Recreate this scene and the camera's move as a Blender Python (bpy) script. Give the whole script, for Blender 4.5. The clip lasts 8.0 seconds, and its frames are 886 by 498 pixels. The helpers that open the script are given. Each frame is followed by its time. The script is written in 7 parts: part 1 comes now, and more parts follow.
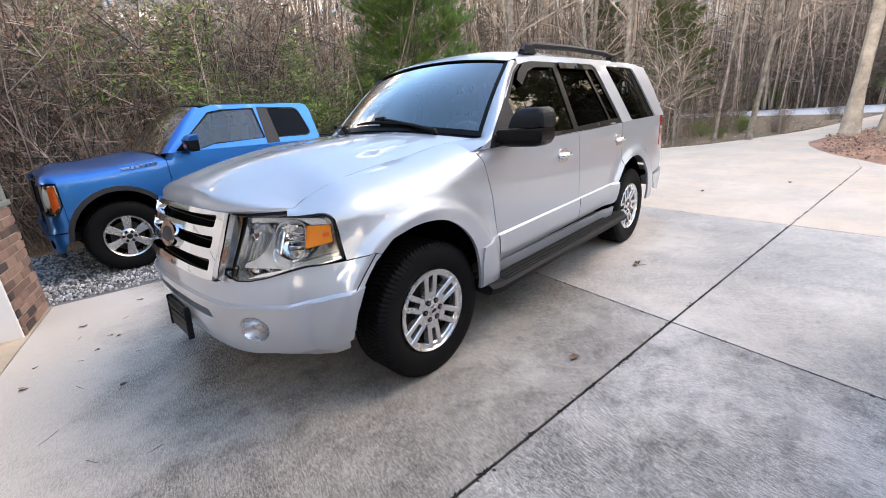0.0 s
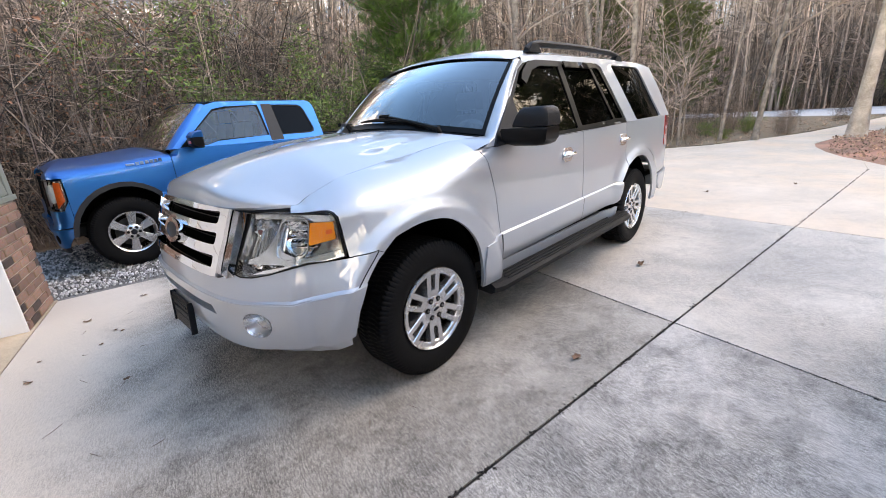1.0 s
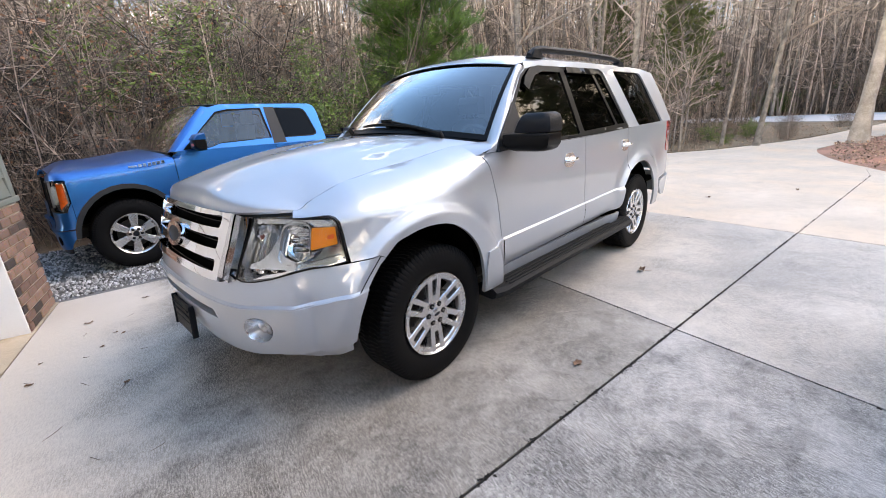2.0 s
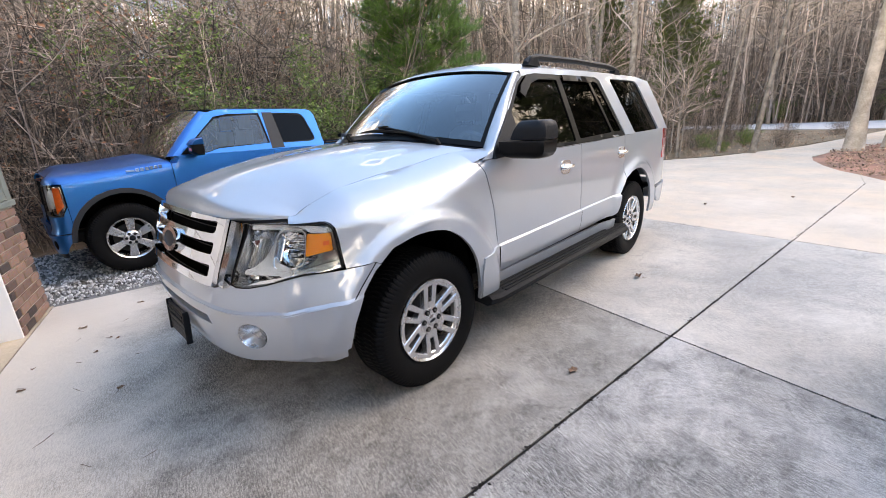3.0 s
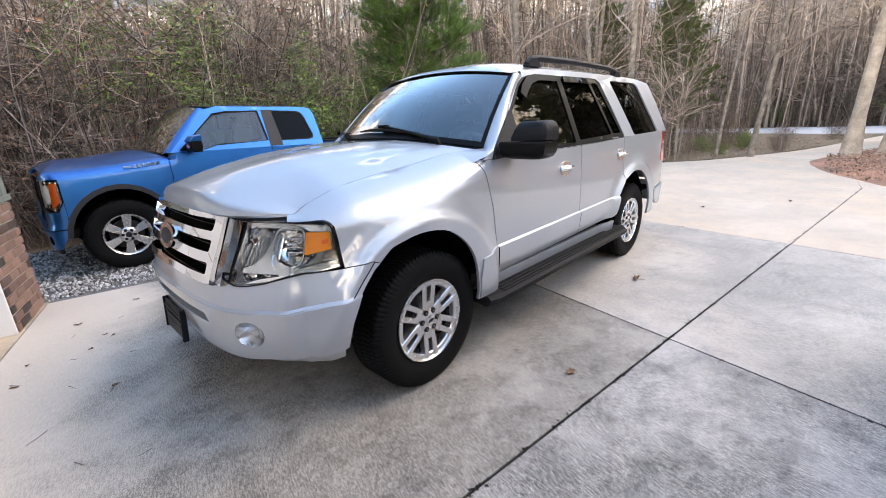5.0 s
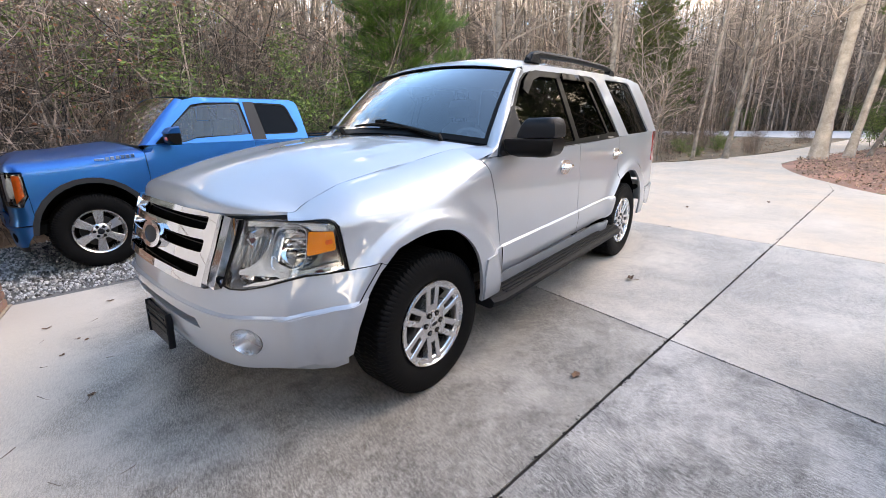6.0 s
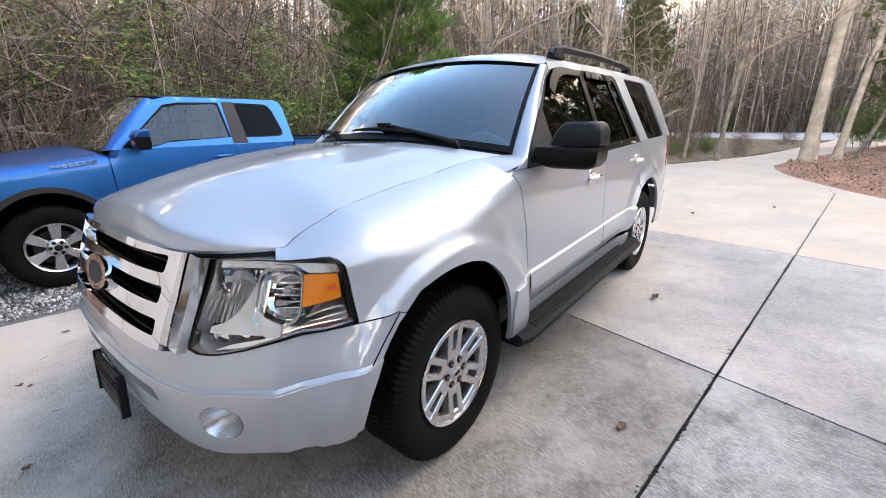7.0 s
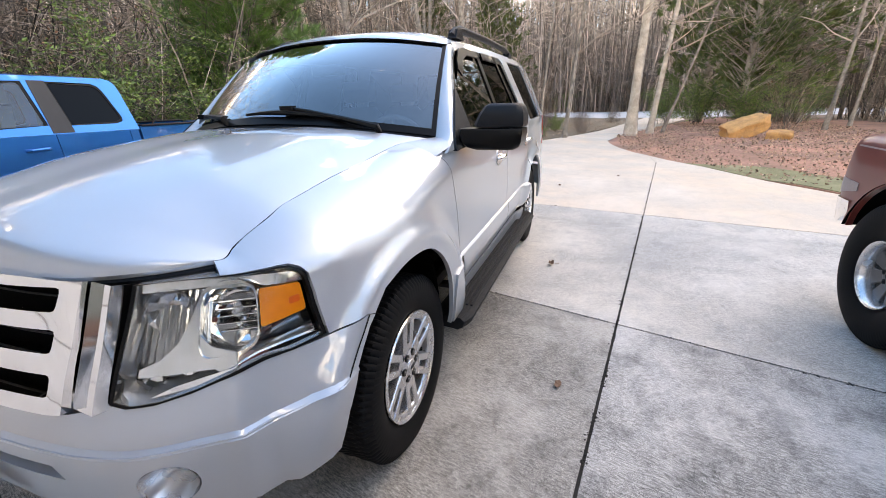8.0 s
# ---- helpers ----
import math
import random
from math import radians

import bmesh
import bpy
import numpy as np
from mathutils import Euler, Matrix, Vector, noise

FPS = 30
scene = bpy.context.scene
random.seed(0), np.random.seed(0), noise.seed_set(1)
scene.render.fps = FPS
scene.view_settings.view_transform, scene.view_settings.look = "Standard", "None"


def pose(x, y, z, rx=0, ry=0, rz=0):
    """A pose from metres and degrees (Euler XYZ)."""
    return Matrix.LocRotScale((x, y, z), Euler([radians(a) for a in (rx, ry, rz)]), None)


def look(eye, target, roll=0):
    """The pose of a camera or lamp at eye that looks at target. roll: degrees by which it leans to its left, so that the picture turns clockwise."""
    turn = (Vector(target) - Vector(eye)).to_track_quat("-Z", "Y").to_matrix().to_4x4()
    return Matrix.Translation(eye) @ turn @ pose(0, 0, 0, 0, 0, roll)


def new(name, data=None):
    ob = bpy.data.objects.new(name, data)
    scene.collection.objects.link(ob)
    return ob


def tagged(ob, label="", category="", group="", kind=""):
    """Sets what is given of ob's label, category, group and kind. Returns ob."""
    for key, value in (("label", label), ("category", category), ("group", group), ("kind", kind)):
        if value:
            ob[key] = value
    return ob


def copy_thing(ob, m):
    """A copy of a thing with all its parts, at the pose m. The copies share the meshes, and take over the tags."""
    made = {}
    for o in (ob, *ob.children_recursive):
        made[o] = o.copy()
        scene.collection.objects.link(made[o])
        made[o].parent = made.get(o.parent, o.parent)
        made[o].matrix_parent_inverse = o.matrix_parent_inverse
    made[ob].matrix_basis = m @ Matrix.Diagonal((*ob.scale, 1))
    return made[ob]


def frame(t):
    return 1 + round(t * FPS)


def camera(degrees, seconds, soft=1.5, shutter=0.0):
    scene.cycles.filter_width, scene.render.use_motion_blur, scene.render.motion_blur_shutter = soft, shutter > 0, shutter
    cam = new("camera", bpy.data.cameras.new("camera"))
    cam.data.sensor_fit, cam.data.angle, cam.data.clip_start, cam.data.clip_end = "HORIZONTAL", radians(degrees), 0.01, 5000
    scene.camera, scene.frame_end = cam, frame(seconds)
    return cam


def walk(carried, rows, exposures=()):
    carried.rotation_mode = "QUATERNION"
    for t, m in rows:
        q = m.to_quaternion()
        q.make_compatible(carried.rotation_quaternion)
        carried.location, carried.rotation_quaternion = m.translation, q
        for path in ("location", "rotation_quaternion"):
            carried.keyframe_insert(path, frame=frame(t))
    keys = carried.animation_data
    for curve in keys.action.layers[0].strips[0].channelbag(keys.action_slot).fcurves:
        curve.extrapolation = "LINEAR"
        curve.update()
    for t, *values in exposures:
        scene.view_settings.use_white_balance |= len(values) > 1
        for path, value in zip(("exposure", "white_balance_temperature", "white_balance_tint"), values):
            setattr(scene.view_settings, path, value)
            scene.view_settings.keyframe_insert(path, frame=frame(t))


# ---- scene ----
cam = camera(94.8, 8.0, 0.8)
PATH = [
    (0, (1.455, 2.46, 1.416), (0.087, 1.131, 0.812), -4.3),
    (0.5, (1.456, 2.459, 1.415), (0.093, 1.127, 0.807), -4.2),
    (1, (1.455, 2.46, 1.414), (0.099, 1.123, 0.805), -3.9),
    (1.5, (1.455, 2.452, 1.42), (0.102, 1.11, 0.815), -3.7),
    (3, (1.444, 2.466, 1.433), (0.075, 1.125, 0.861), -3.2),
    (3.5, (1.44, 2.464, 1.433), (0.071, 1.12, 0.869), -3.0),
    (4, (1.441, 2.459, 1.433), (0.076, 1.11, 0.869), -2.9),
    (5.5, (1.451, 2.446, 1.43), (0.051, 1.141, 0.85), -1.9),
    (6, (1.469, 2.292, 1.424), (0.027, 1.036, 0.837), -1.4),
    (6.5, (1.4, 2.048, 1.42), (-0.074, 0.84, 0.814), -1.3),
    (7, (1.255, 1.89, 1.446), (-0.232, 0.686, 0.862), -1.3),
    (7.5, (1.26, 1.78, 1.457), (-0.344, 0.751, 0.849), -1.0),
    (8, (1.337, 1.61, 1.452), (-0.421, 0.935, 0.779), -1.7),
]
walk(cam, [(t, look(eye, target, roll)) for t, eye, target, roll in PATH], [(0, 2.45, 10300, 14), (8, 2.45, 10300, 14)])

# ---- world and light ----
world = bpy.data.worlds.new("sky")
scene.world = world
world.use_nodes = True
wn, wl = world.node_tree.nodes, world.node_tree.links
wn.clear()
SUN_UP, SUN_AZ = 50.0, 300.0
sky = wn.new("ShaderNodeTexSky")
sky.sky_type, sky.sun_disc = "NISHITA", False
sky.sun_elevation, sky.sun_rotation = radians(SUN_UP), radians(SUN_AZ)
sky.air_density, sky.dust_density, sky.ozone_density = 1.0, 0.4, 2.0
coord = wn.new("ShaderNodeTexCoord")
stretch = wn.new("ShaderNodeMapping")
stretch.inputs["Scale"].default_value = (1.0, 1.0, 2.2)
cloud = wn.new("ShaderNodeTexNoise")
cloud.inputs["Scale"].default_value, cloud.inputs["Detail"].default_value = 3.8, 10.0
cloud.inputs["Roughness"].default_value = 0.58
ramp = wn.new("ShaderNodeValToRGB")
ramp.color_ramp.elements[0].position, ramp.color_ramp.elements[1].position = 0.55, 0.65
mixc = wn.new("ShaderNodeMix")
mixc.data_type = "RGBA"
mixc.inputs[7].default_value = (8.8, 8.9, 9.2, 1)
back = wn.new("ShaderNodeBackground")
back.inputs["Strength"].default_value = 0.15
wout = wn.new("ShaderNodeOutputWorld")
wl.new(coord.outputs["Generated"], stretch.inputs["Vector"])
wl.new(stretch.outputs["Vector"], cloud.inputs["Vector"])
# the cloud thickens towards the horizon
away = wn.new("ShaderNodeVectorMath")
away.operation = "DOT_PRODUCT"
away.inputs[1].default_value = (0.0, 0.0, -0.30)
thicker = wn.new("ShaderNodeMath")
thicker.operation = "ADD"
lower = wn.new("ShaderNodeMath")
lower.operation = "ADD"
lower.inputs[1].default_value = 0.16
wl.new(coord.outputs["Generated"], away.inputs[0])
wl.new(away.outputs["Value"], lower.inputs[0])
wl.new(lower.outputs[0], thicker.inputs[0])
wl.new(cloud.outputs["Fac"], thicker.inputs[1])
wl.new(thicker.outputs[0], ramp.inputs["Fac"])
deeper = wn.new("ShaderNodeHueSaturation")
deeper.inputs["Saturation"].default_value = 1.24
wl.new(sky.outputs["Color"], deeper.inputs["Color"])
wl.new(ramp.outputs["Color"], mixc.inputs[0])
wl.new(deeper.outputs["Color"], mixc.inputs[6])
wl.new(mixc.outputs[2], back.inputs["Color"])
wl.new(back.outputs["Background"], wout.inputs["Surface"])

sun = new("sun", bpy.data.lights.new("sun", "SUN"))
sun.data.energy, sun.data.angle, sun.data.color = 0.27, radians(38), (1.0, 0.90, 0.80)
# the sun's azimuth, from +y towards +x, as the sky names it
sx, sy = math.sin(radians(SUN_AZ)), math.cos(radians(SUN_AZ))
sun.matrix_world = look((sx * 40, sy * 40, 40 * math.tan(radians(SUN_UP))), (0, 0, 0))


# ---- materials ----
def node_mat(name):
    m = bpy.data.materials.new(name)
    m.use_nodes = True
    return m, m.node_tree.nodes, m.node_tree.links, m.node_tree.nodes["Principled BSDF"]


def shade(name, base, rough=0.5, metal=0.0, scale=8.0, vary=0.12, fine=120.0, bump=0.0, coat=0.0, island=0.0, obrand=0.0,
          spec=0.5, second=None, dirt=0.0, skew=0.0, coat_ior=1.5):
    """A surface with two scales of variation in colour, some in gloss, and fine relief."""
    m, n, l, p = node_mat(name)
    p.inputs["Metallic"].default_value, p.inputs["Coat Weight"].default_value = metal, coat
    p.inputs["Coat Roughness"].default_value, p.inputs["Coat IOR"].default_value = 0.02, coat_ior
    p.inputs["Specular IOR Level"].default_value = spec
    tc = n.new("ShaderNodeTexCoord")
    big = n.new("ShaderNodeTexNoise")
    big.inputs["Scale"].default_value, big.inputs["Detail"].default_value = scale, 6
    small = n.new("ShaderNodeTexNoise")
    small.inputs["Scale"].default_value, small.inputs["Detail"].default_value = fine, 3
    l.new(tc.outputs["Object"], big.inputs["Vector"])
    l.new(tc.outputs["Object"], small.inputs["Vector"])
    add = n.new("ShaderNodeMath")
    add.operation = "MULTIPLY_ADD"
    add.inputs[1].default_value = 0.45
    l.new(small.outputs["Fac"], add.inputs[0])
    l.new(big.outputs["Fac"], add.inputs[2])
    spread = n.new("ShaderNodeMapRange")
    spread.inputs["From Min"].default_value, spread.inputs["From Max"].default_value = 0.45, 1.0
    l.new(add.outputs[0], spread.inputs["Value"])
    mix = n.new("ShaderNodeMix")
    mix.data_type = "RGBA"
    dark = second or [c * (1 - vary) for c in base]
    light = base if second else [min(1, c * (1 + vary)) for c in base]
    mix.inputs[6].default_value, mix.inputs[7].default_value = (*dark, 1), (*light, 1)
    l.new(spread.outputs[0], mix.inputs[0])
    last = mix.outputs[2]
    if island or obrand:
        src = n.new("ShaderNodeNewGeometry").outputs["Random Per Island"] if island else n.new("ShaderNodeObjectInfo").outputs["Random"]
        hv = n.new("ShaderNodeHueSaturation")
        mr = n.new("ShaderNodeMapRange")
        amt = island or obrand
        mr.inputs["To Min"].default_value, mr.inputs["To Max"].default_value = 1 - amt, 1 + amt
        if skew:
            # most pieces dark, a few pale
            pw = n.new("ShaderNodeMath")
            pw.operation = "POWER"
            pw.inputs[1].default_value = skew
            l.new(src, pw.inputs[0])
            src = pw.outputs[0]
        l.new(src, mr.inputs["Value"])
        l.new(mr.outputs[0], hv.inputs["Value"])
        l.new(last, hv.inputs["Color"])
        last = hv.outputs["Color"]
    l.new(last, p.inputs["Base Color"])
    rr = n.new("ShaderNodeMapRange")
    rr.inputs["To Min"].default_value, rr.inputs["To Max"].default_value = max(0.02, rough * (0.88 - dirt)), min(1, rough * (1.12 + dirt))
    l.new(big.outputs["Fac"], rr.inputs["Value"])
    l.new(rr.outputs[0], p.inputs["Roughness"])
    if bump:
        b = n.new("ShaderNodeBump")
        b.inputs["Strength"].default_value, b.inputs["Distance"].default_value = min(1, bump), 0.004
        l.new(small.outputs["Fac"], b.inputs["Height"])
        l.new(b.outputs["Normal"], p.inputs["Normal"])
    return m


def pane(name, tint, gloss=1.0, rough=0.01, ior=1.5):
    """Thin glass: tinted clear, with a mirror share by Fresnel."""
    m, n, l, p = node_mat(name)
    n.remove(p)
    t, g, mx, f, mu = (n.new("ShaderNode" + k) for k in ("BsdfTransparent", "BsdfGlossy", "MixShader", "Fresnel", "Math"))
    t.inputs["Color"].default_value = (*tint, 1)
    g.inputs["Roughness"].default_value = rough
    f.inputs["IOR"].default_value = ior
    mu.operation, mu.use_clamp = "MULTIPLY", True
    mu.inputs[1].default_value = gloss
    l.new(f.outputs[0], mu.inputs[0])
    l.new(mu.outputs[0], mx.inputs[0])
    l.new(t.outputs[0], mx.inputs[1])
    l.new(g.outputs[0], mx.inputs[2])
    l.new(mx.outputs[0], n["Material Output"].inputs["Surface"])
    return m


SILVER = shade("silver_paint", (0.385, 0.418, 0.46), 0.47, 0.48, 3.0, 0.03, 900, 0.0, 1.0, coat_ior=1.95)
BLUE = shade("blue_paint", (0.0, 0.14, 0.42), 0.38, 0.88, 3.0, 0.05, 900, 0.0, 0.75)
RED = shade("red_paint", (0.16, 0.022, 0.02), 0.42, 0.1, 3.0, 0.12, 200, 0.0, 0.5)
CHROME = shade("chrome", (0.82, 0.82, 0.83), 0.06, 1.0, 5.0, 0.02)
ALLOY = shade("alloy", (0.66, 0.66, 0.67), 0.27, 0.9, 6.0, 0.05, 300)
ALLOY_DARK = shade("alloy_shadow", (0.16, 0.16, 0.165), 0.5, 0.6, 9.0, 0.2)
RUBBER = shade("tyre_rubber", (0.0042, 0.0042, 0.0046), 0.7, 0, 10, 0.25, 160, 0.15, spec=.13)
PLASTIC = shade("black_plastic", (0.006, 0.0072, 0.0100), 0.5, 0, 8, 0.1, 700, 0.25, spec=.2)
TRIM = shade("black_trim", (0.004, 0.004, 0.0045), 0.32, 0, 8, 0.1, 300, spec=.12)
STEPGREY = shade("step_plastic", (0.008, 0.009, 0.011), 0.6, 0, 6, 0.2, 500, 0.4, spec=.18)
# near-black: the shade inside wells, bays and openings is put into the colour
VOID = shade("recess_shade_black", (0.002, 0.002, 0.002), 0.95, 0, 9, 0.3, 90, 0.3, spec=.05)
UNDER = shade("underbody_steel", (0.02, 0.019, 0.018), 0.8, 0.1, 7, 0.3, 60, 0.3)
FABRIC = shade("grey_fabric", (0.22, 0.22, 0.23), 0.9, 0, 10, 0.12, 500, 0.4)
DASH = shade("grey_dash", (0.10, 0.11, 0.12), 0.7, 0, 10, 0.1, 500, 0.3)
AMBER = shade("amber_lens", (1.0, 0.265, 0.006), 0.3, 0, 30, 0.12, 220, 0.2, 0.3)
AMBER_RED = shade("deep_amber_lens", (0.85, 0.13, 0.015), 0.3, 0, 30, 0.15, 220, 0.2, 0.4)
REDLENS = shade("red_lens", (0.45, 0.012, 0.016), 0.12, 0, 30, 0.1, 220, 0.0, 1.0)
LAMPGREY = shade("lamp_reflector", (0.66, 0.68, 0.70), 0.12, 0.8, 20, 0.12, 90)
LAMPBACK = shade("lamp_backing", (0.36, 0.38, 0.40), 0.16, 0.95, 20, 0.2, 90)
LAMPPALE = shade("pale_lamp_bowl", (0.72, 0.75, 0.78), 0.3, 0.15, 20, 0.12, 90)
FLAREGREY = shade("grey_flare", (0.022, 0.024, 0.028), 0.5, 0.0, 10, 0.1, 300, 0.1, spec=.3)
WINDSHIELD = pane("windshield_glass", (0.44, 0.58, 0.66), 4.4)
PICKGLASS = pane("pickup_glass", (0.42, 0.48, 0.50), 2.2)
CLEARLENS = pane("lamp_lens", (0.96, 0.97, 0.97), 0.7)
SIDEGLASS = pane("side_glass", (0.06, 0.065, 0.065), 0.9)
PRIVACY = pane("privacy_glass", (0.006, 0.006, 0.007), 0.28)
BADGE = shade("badge_blue", (0.012, 0.014, 0.02), 0.5, 0.0, 10, 0.1, 200, spec=.2)


# ---- mesh helpers ----
from mathutils.geometry import delaunay_2d_cdt


class Geo:
    """Gathers vertices and faces of one part."""

    def __init__(self):
        self.v, self.f = [], []

    def add(self, vs, fs, m=None):
        k = len(self.v)
        self.v += [tuple((m @ Vector(p)) if m else p) for p in vs]
        self.f += [tuple(k + i for i in f) for f in fs]
        return self

    def box(self, size, m=None, bevel=0.004):
        """A box centred on m's origin with chamfered edges."""
        h = [s / 2 for s in size]
        b = min(bevel, min(h) * 0.9)
        bm = bmesh.new()
        for sx_ in (-1, 1):
            for sy_ in (-1, 1):
                for sz_ in (-1, 1):
                    for k in range(3):
                        c = [sx_ * (h[0] - b), sy_ * (h[1] - b), sz_ * (h[2] - b)]
                        c[k] = (sx_, sy_, sz_)[k] * h[k]
                        bm.verts.new(c)
        bmesh.ops.convex_hull(bm, input=bm.verts)
        bm.verts.index_update()
        self.add([v.co[:] for v in bm.verts], [[v.index for v in f.verts] for f in bm.faces], m)
        bm.free()
        return self

    def hull(self, pts, m=None):
        bm = bmesh.new()
        for p in pts:
            bm.verts.new(p)
        r = bmesh.ops.convex_hull(bm, input=bm.verts)
        bmesh.ops.delete(bm, geom=[g for g in r["geom_interior"] if isinstance(g, bmesh.types.BMVert)], context="VERTS")
        bm.verts.index_update()
        self.add([v.co[:] for v in bm.verts], [[v.index for v in f.verts] for f in bm.faces], m)
        bm.free()
        return self

    def tube(self, pts, radii, n=6, caps=True):
        pts = [Vector(p) for p in pts]
        if not isinstance(radii, (list, tuple)):
            radii = [radii] * len(pts)
        vs, fs = [], []
        for i, p in enumerate(pts):
            d = (pts[min(i + 1, len(pts) - 1)] - pts[max(i - 1, 0)]).normalized()
            a = d.orthogonal().normalized() if i == 0 else (a - d * a.dot(d)).normalized()
            b = d.cross(a)
            for j in range(n):
                t = 2 * math.pi * j / n
                vs.append(p + (a * math.cos(t) + b * math.sin(t)) * radii[i])
        for i in range(len(pts) - 1):
            for j in range(n):
                k = (j + 1) % n
                fs.append((i * n + j, i * n + k, (i + 1) * n + k, (i + 1) * n + j))
        if caps:
            fs.append(tuple(range(n))[::-1])
            fs.append(tuple((len(pts) - 1) * n + j for j in range(n)))
        return self.add(vs, fs)

    def lathe(self, prof, n=48, m=None, closed=False):
        """Turns (radius, height) round z."""
        vs = [(r * math.cos(2 * math.pi * j / n), r * math.sin(2 * math.pi * j / n), h) for r, h in prof for j in range(n)]
        k = len(prof)
        fs = [(i * n + j, i * n + (j + 1) % n, (i + 1) % k * n + (j + 1) % n, (i + 1) % k * n + j)
              for i in range(k if closed else k - 1) for j in range(n)]
        return self.add(vs, fs, m)

    def grid(self, fn, nu, nv, m=None, thick=0.0):
        vs = [Vector(fn(i / nu, j / nv)) for i in range(nu + 1) for j in range(nv + 1)]
        w = nv + 1
        fs = [(i * w + j, (i + 1) * w + j, (i + 1) * w + j + 1, i * w + j + 1) for i in range(nu) for j in range(nv)]
        self.add(vs, fs, m)
        return self


def make(name, geo, material, parent=None, label="", smooth=35, fix=True, loose=True):
    me = bpy.data.meshes.new(name)
    me.from_pydata(geo.v, [], geo.f)
    if fix:
        bm = bmesh.new()
        bm.from_mesh(me)
        bmesh.ops.recalc_face_normals(bm, faces=bm.faces)
        bm.to_mesh(me)
        bm.free()
    me.materials.append(material)
    if smooth:
        me.polygons.foreach_set("use_smooth", [True] * len(me.polygons))
        me.set_sharp_from_angle(angle=radians(smooth))
    ob = new(name, me)
    if parent:
        ob.parent = parent
    return tagged(ob, label=label)


def thing(name, label, category, m=None, group="", kind=""):
    ob = new(name)
    if m is not None:
        ob.matrix_world = m
    return tagged(ob, label, category, group, kind)


def sew(xs, ys, x):
    """Smooth curve through knots."""
    if x <= xs[0]:
        return ys[0]
    if x >= xs[-1]:
        return ys[-1]
    i = 0
    while xs[i + 1] < x:
        i += 1
    h = xs[i + 1] - xs[i]
    d = (ys[i + 1] - ys[i]) / h
    d0 = (ys[i] - ys[i - 1]) / (xs[i] - xs[i - 1]) if i else d
    d1 = (ys[i + 2] - ys[i + 1]) / (xs[i + 2] - xs[i + 1]) if i + 2 < len(xs) else d
    m0 = 0 if d0 * d <= 0 else 2 * d0 * d / (d0 + d)
    m1 = 0 if d1 * d <= 0 else 2 * d1 * d / (d1 + d)
    t = (x - xs[i]) / h
    return ((1 + 2 * t) * (1 - t) ** 2 * ys[i] + t * (1 - t) ** 2 * h * m0 + t * t * (3 - 2 * t) * ys[i + 1] + t * t * (t - 1) * h * m1)


def ease(a, b, x):
    t = min(1, max(0, (x - a) / (b - a)))
    return t * t * (3 - 2 * t)


def within(p, ring):
    x, y, ok = p[0], p[1], False
    for i in range(len(ring)):
        (x0, y0), (x1, y1) = ring[i - 1], ring[i]
        if (y0 > y) != (y1 > y) and x < (x1 - x0) * (y - y0) / (y1 - y0) + x0:
            ok = not ok
    return ok


def dense(ring, step):
    out = []
    for i in range(len(ring)):
        a, b = ring[i], ring[(i + 1) % len(ring)]
        n = max(1, round(math.hypot(b[0] - a[0], b[1] - a[1]) / step))
        out += [(a[0] + (b[0] - a[0]) * k / n, a[1] + (b[1] - a[1]) * k / n) for k in range(n)]
    return out


def rounded(ring, r, n=4):
    """Cuts a ring's corners round."""
    out = []
    for i in range(len(ring)):
        p, a, b = Vector(ring[i]), Vector(ring[i - 1]), Vector(ring[(i + 1) % len(ring)])
        ra = min(r, (a - p).length * 0.45)
        rb = min(r, (b - p).length * 0.45)
        pa, pb = p + (a - p).normalized() * ra, p + (b - p).normalized() * rb
        for k in range(n + 1):
            t = k / n
            out.append(tuple(pa * (1 - t) ** 2 + p * 2 * t * (1 - t) + pb * t * t))
    return out


def tess(outer, holes, step):
    pts, edges = [], []
    for ring in [outer, *holes]:
        r = dense(ring, step)
        k = len(pts)
        pts += r
        edges += [(k + i, k + (i + 1) % len(r)) for i in range(len(r))]
    rim = np.array(pts)
    (x0, y0), (x1, y1) = rim.min(0), rim.max(0)
    row, y = 0, y0
    while y < y1:
        x = x0 + (step / 2 if row % 2 else 0)
        while x < x1:
            if within((x, y), outer) and not any(within((x, y), h) for h in holes):
                if np.min((rim[:, 0] - x) ** 2 + (rim[:, 1] - y) ** 2) > (0.6 * step) ** 2:
                    pts.append((x, y))
            x += step
        y += step * 0.87
        row += 1
    v, _, f, *_ = delaunay_2d_cdt([Vector(p) for p in pts], edges, [], 0, 1e-7)
    keep = []
    for t in f:
        c = (sum(v[i][0] for i in t) / 3, sum(v[i][1] for i in t) / 3)
        if within(c, outer) and not any(within(c, h) for h in holes):
            keep.append(tuple(t))
    return [tuple(p) for p in v], keep


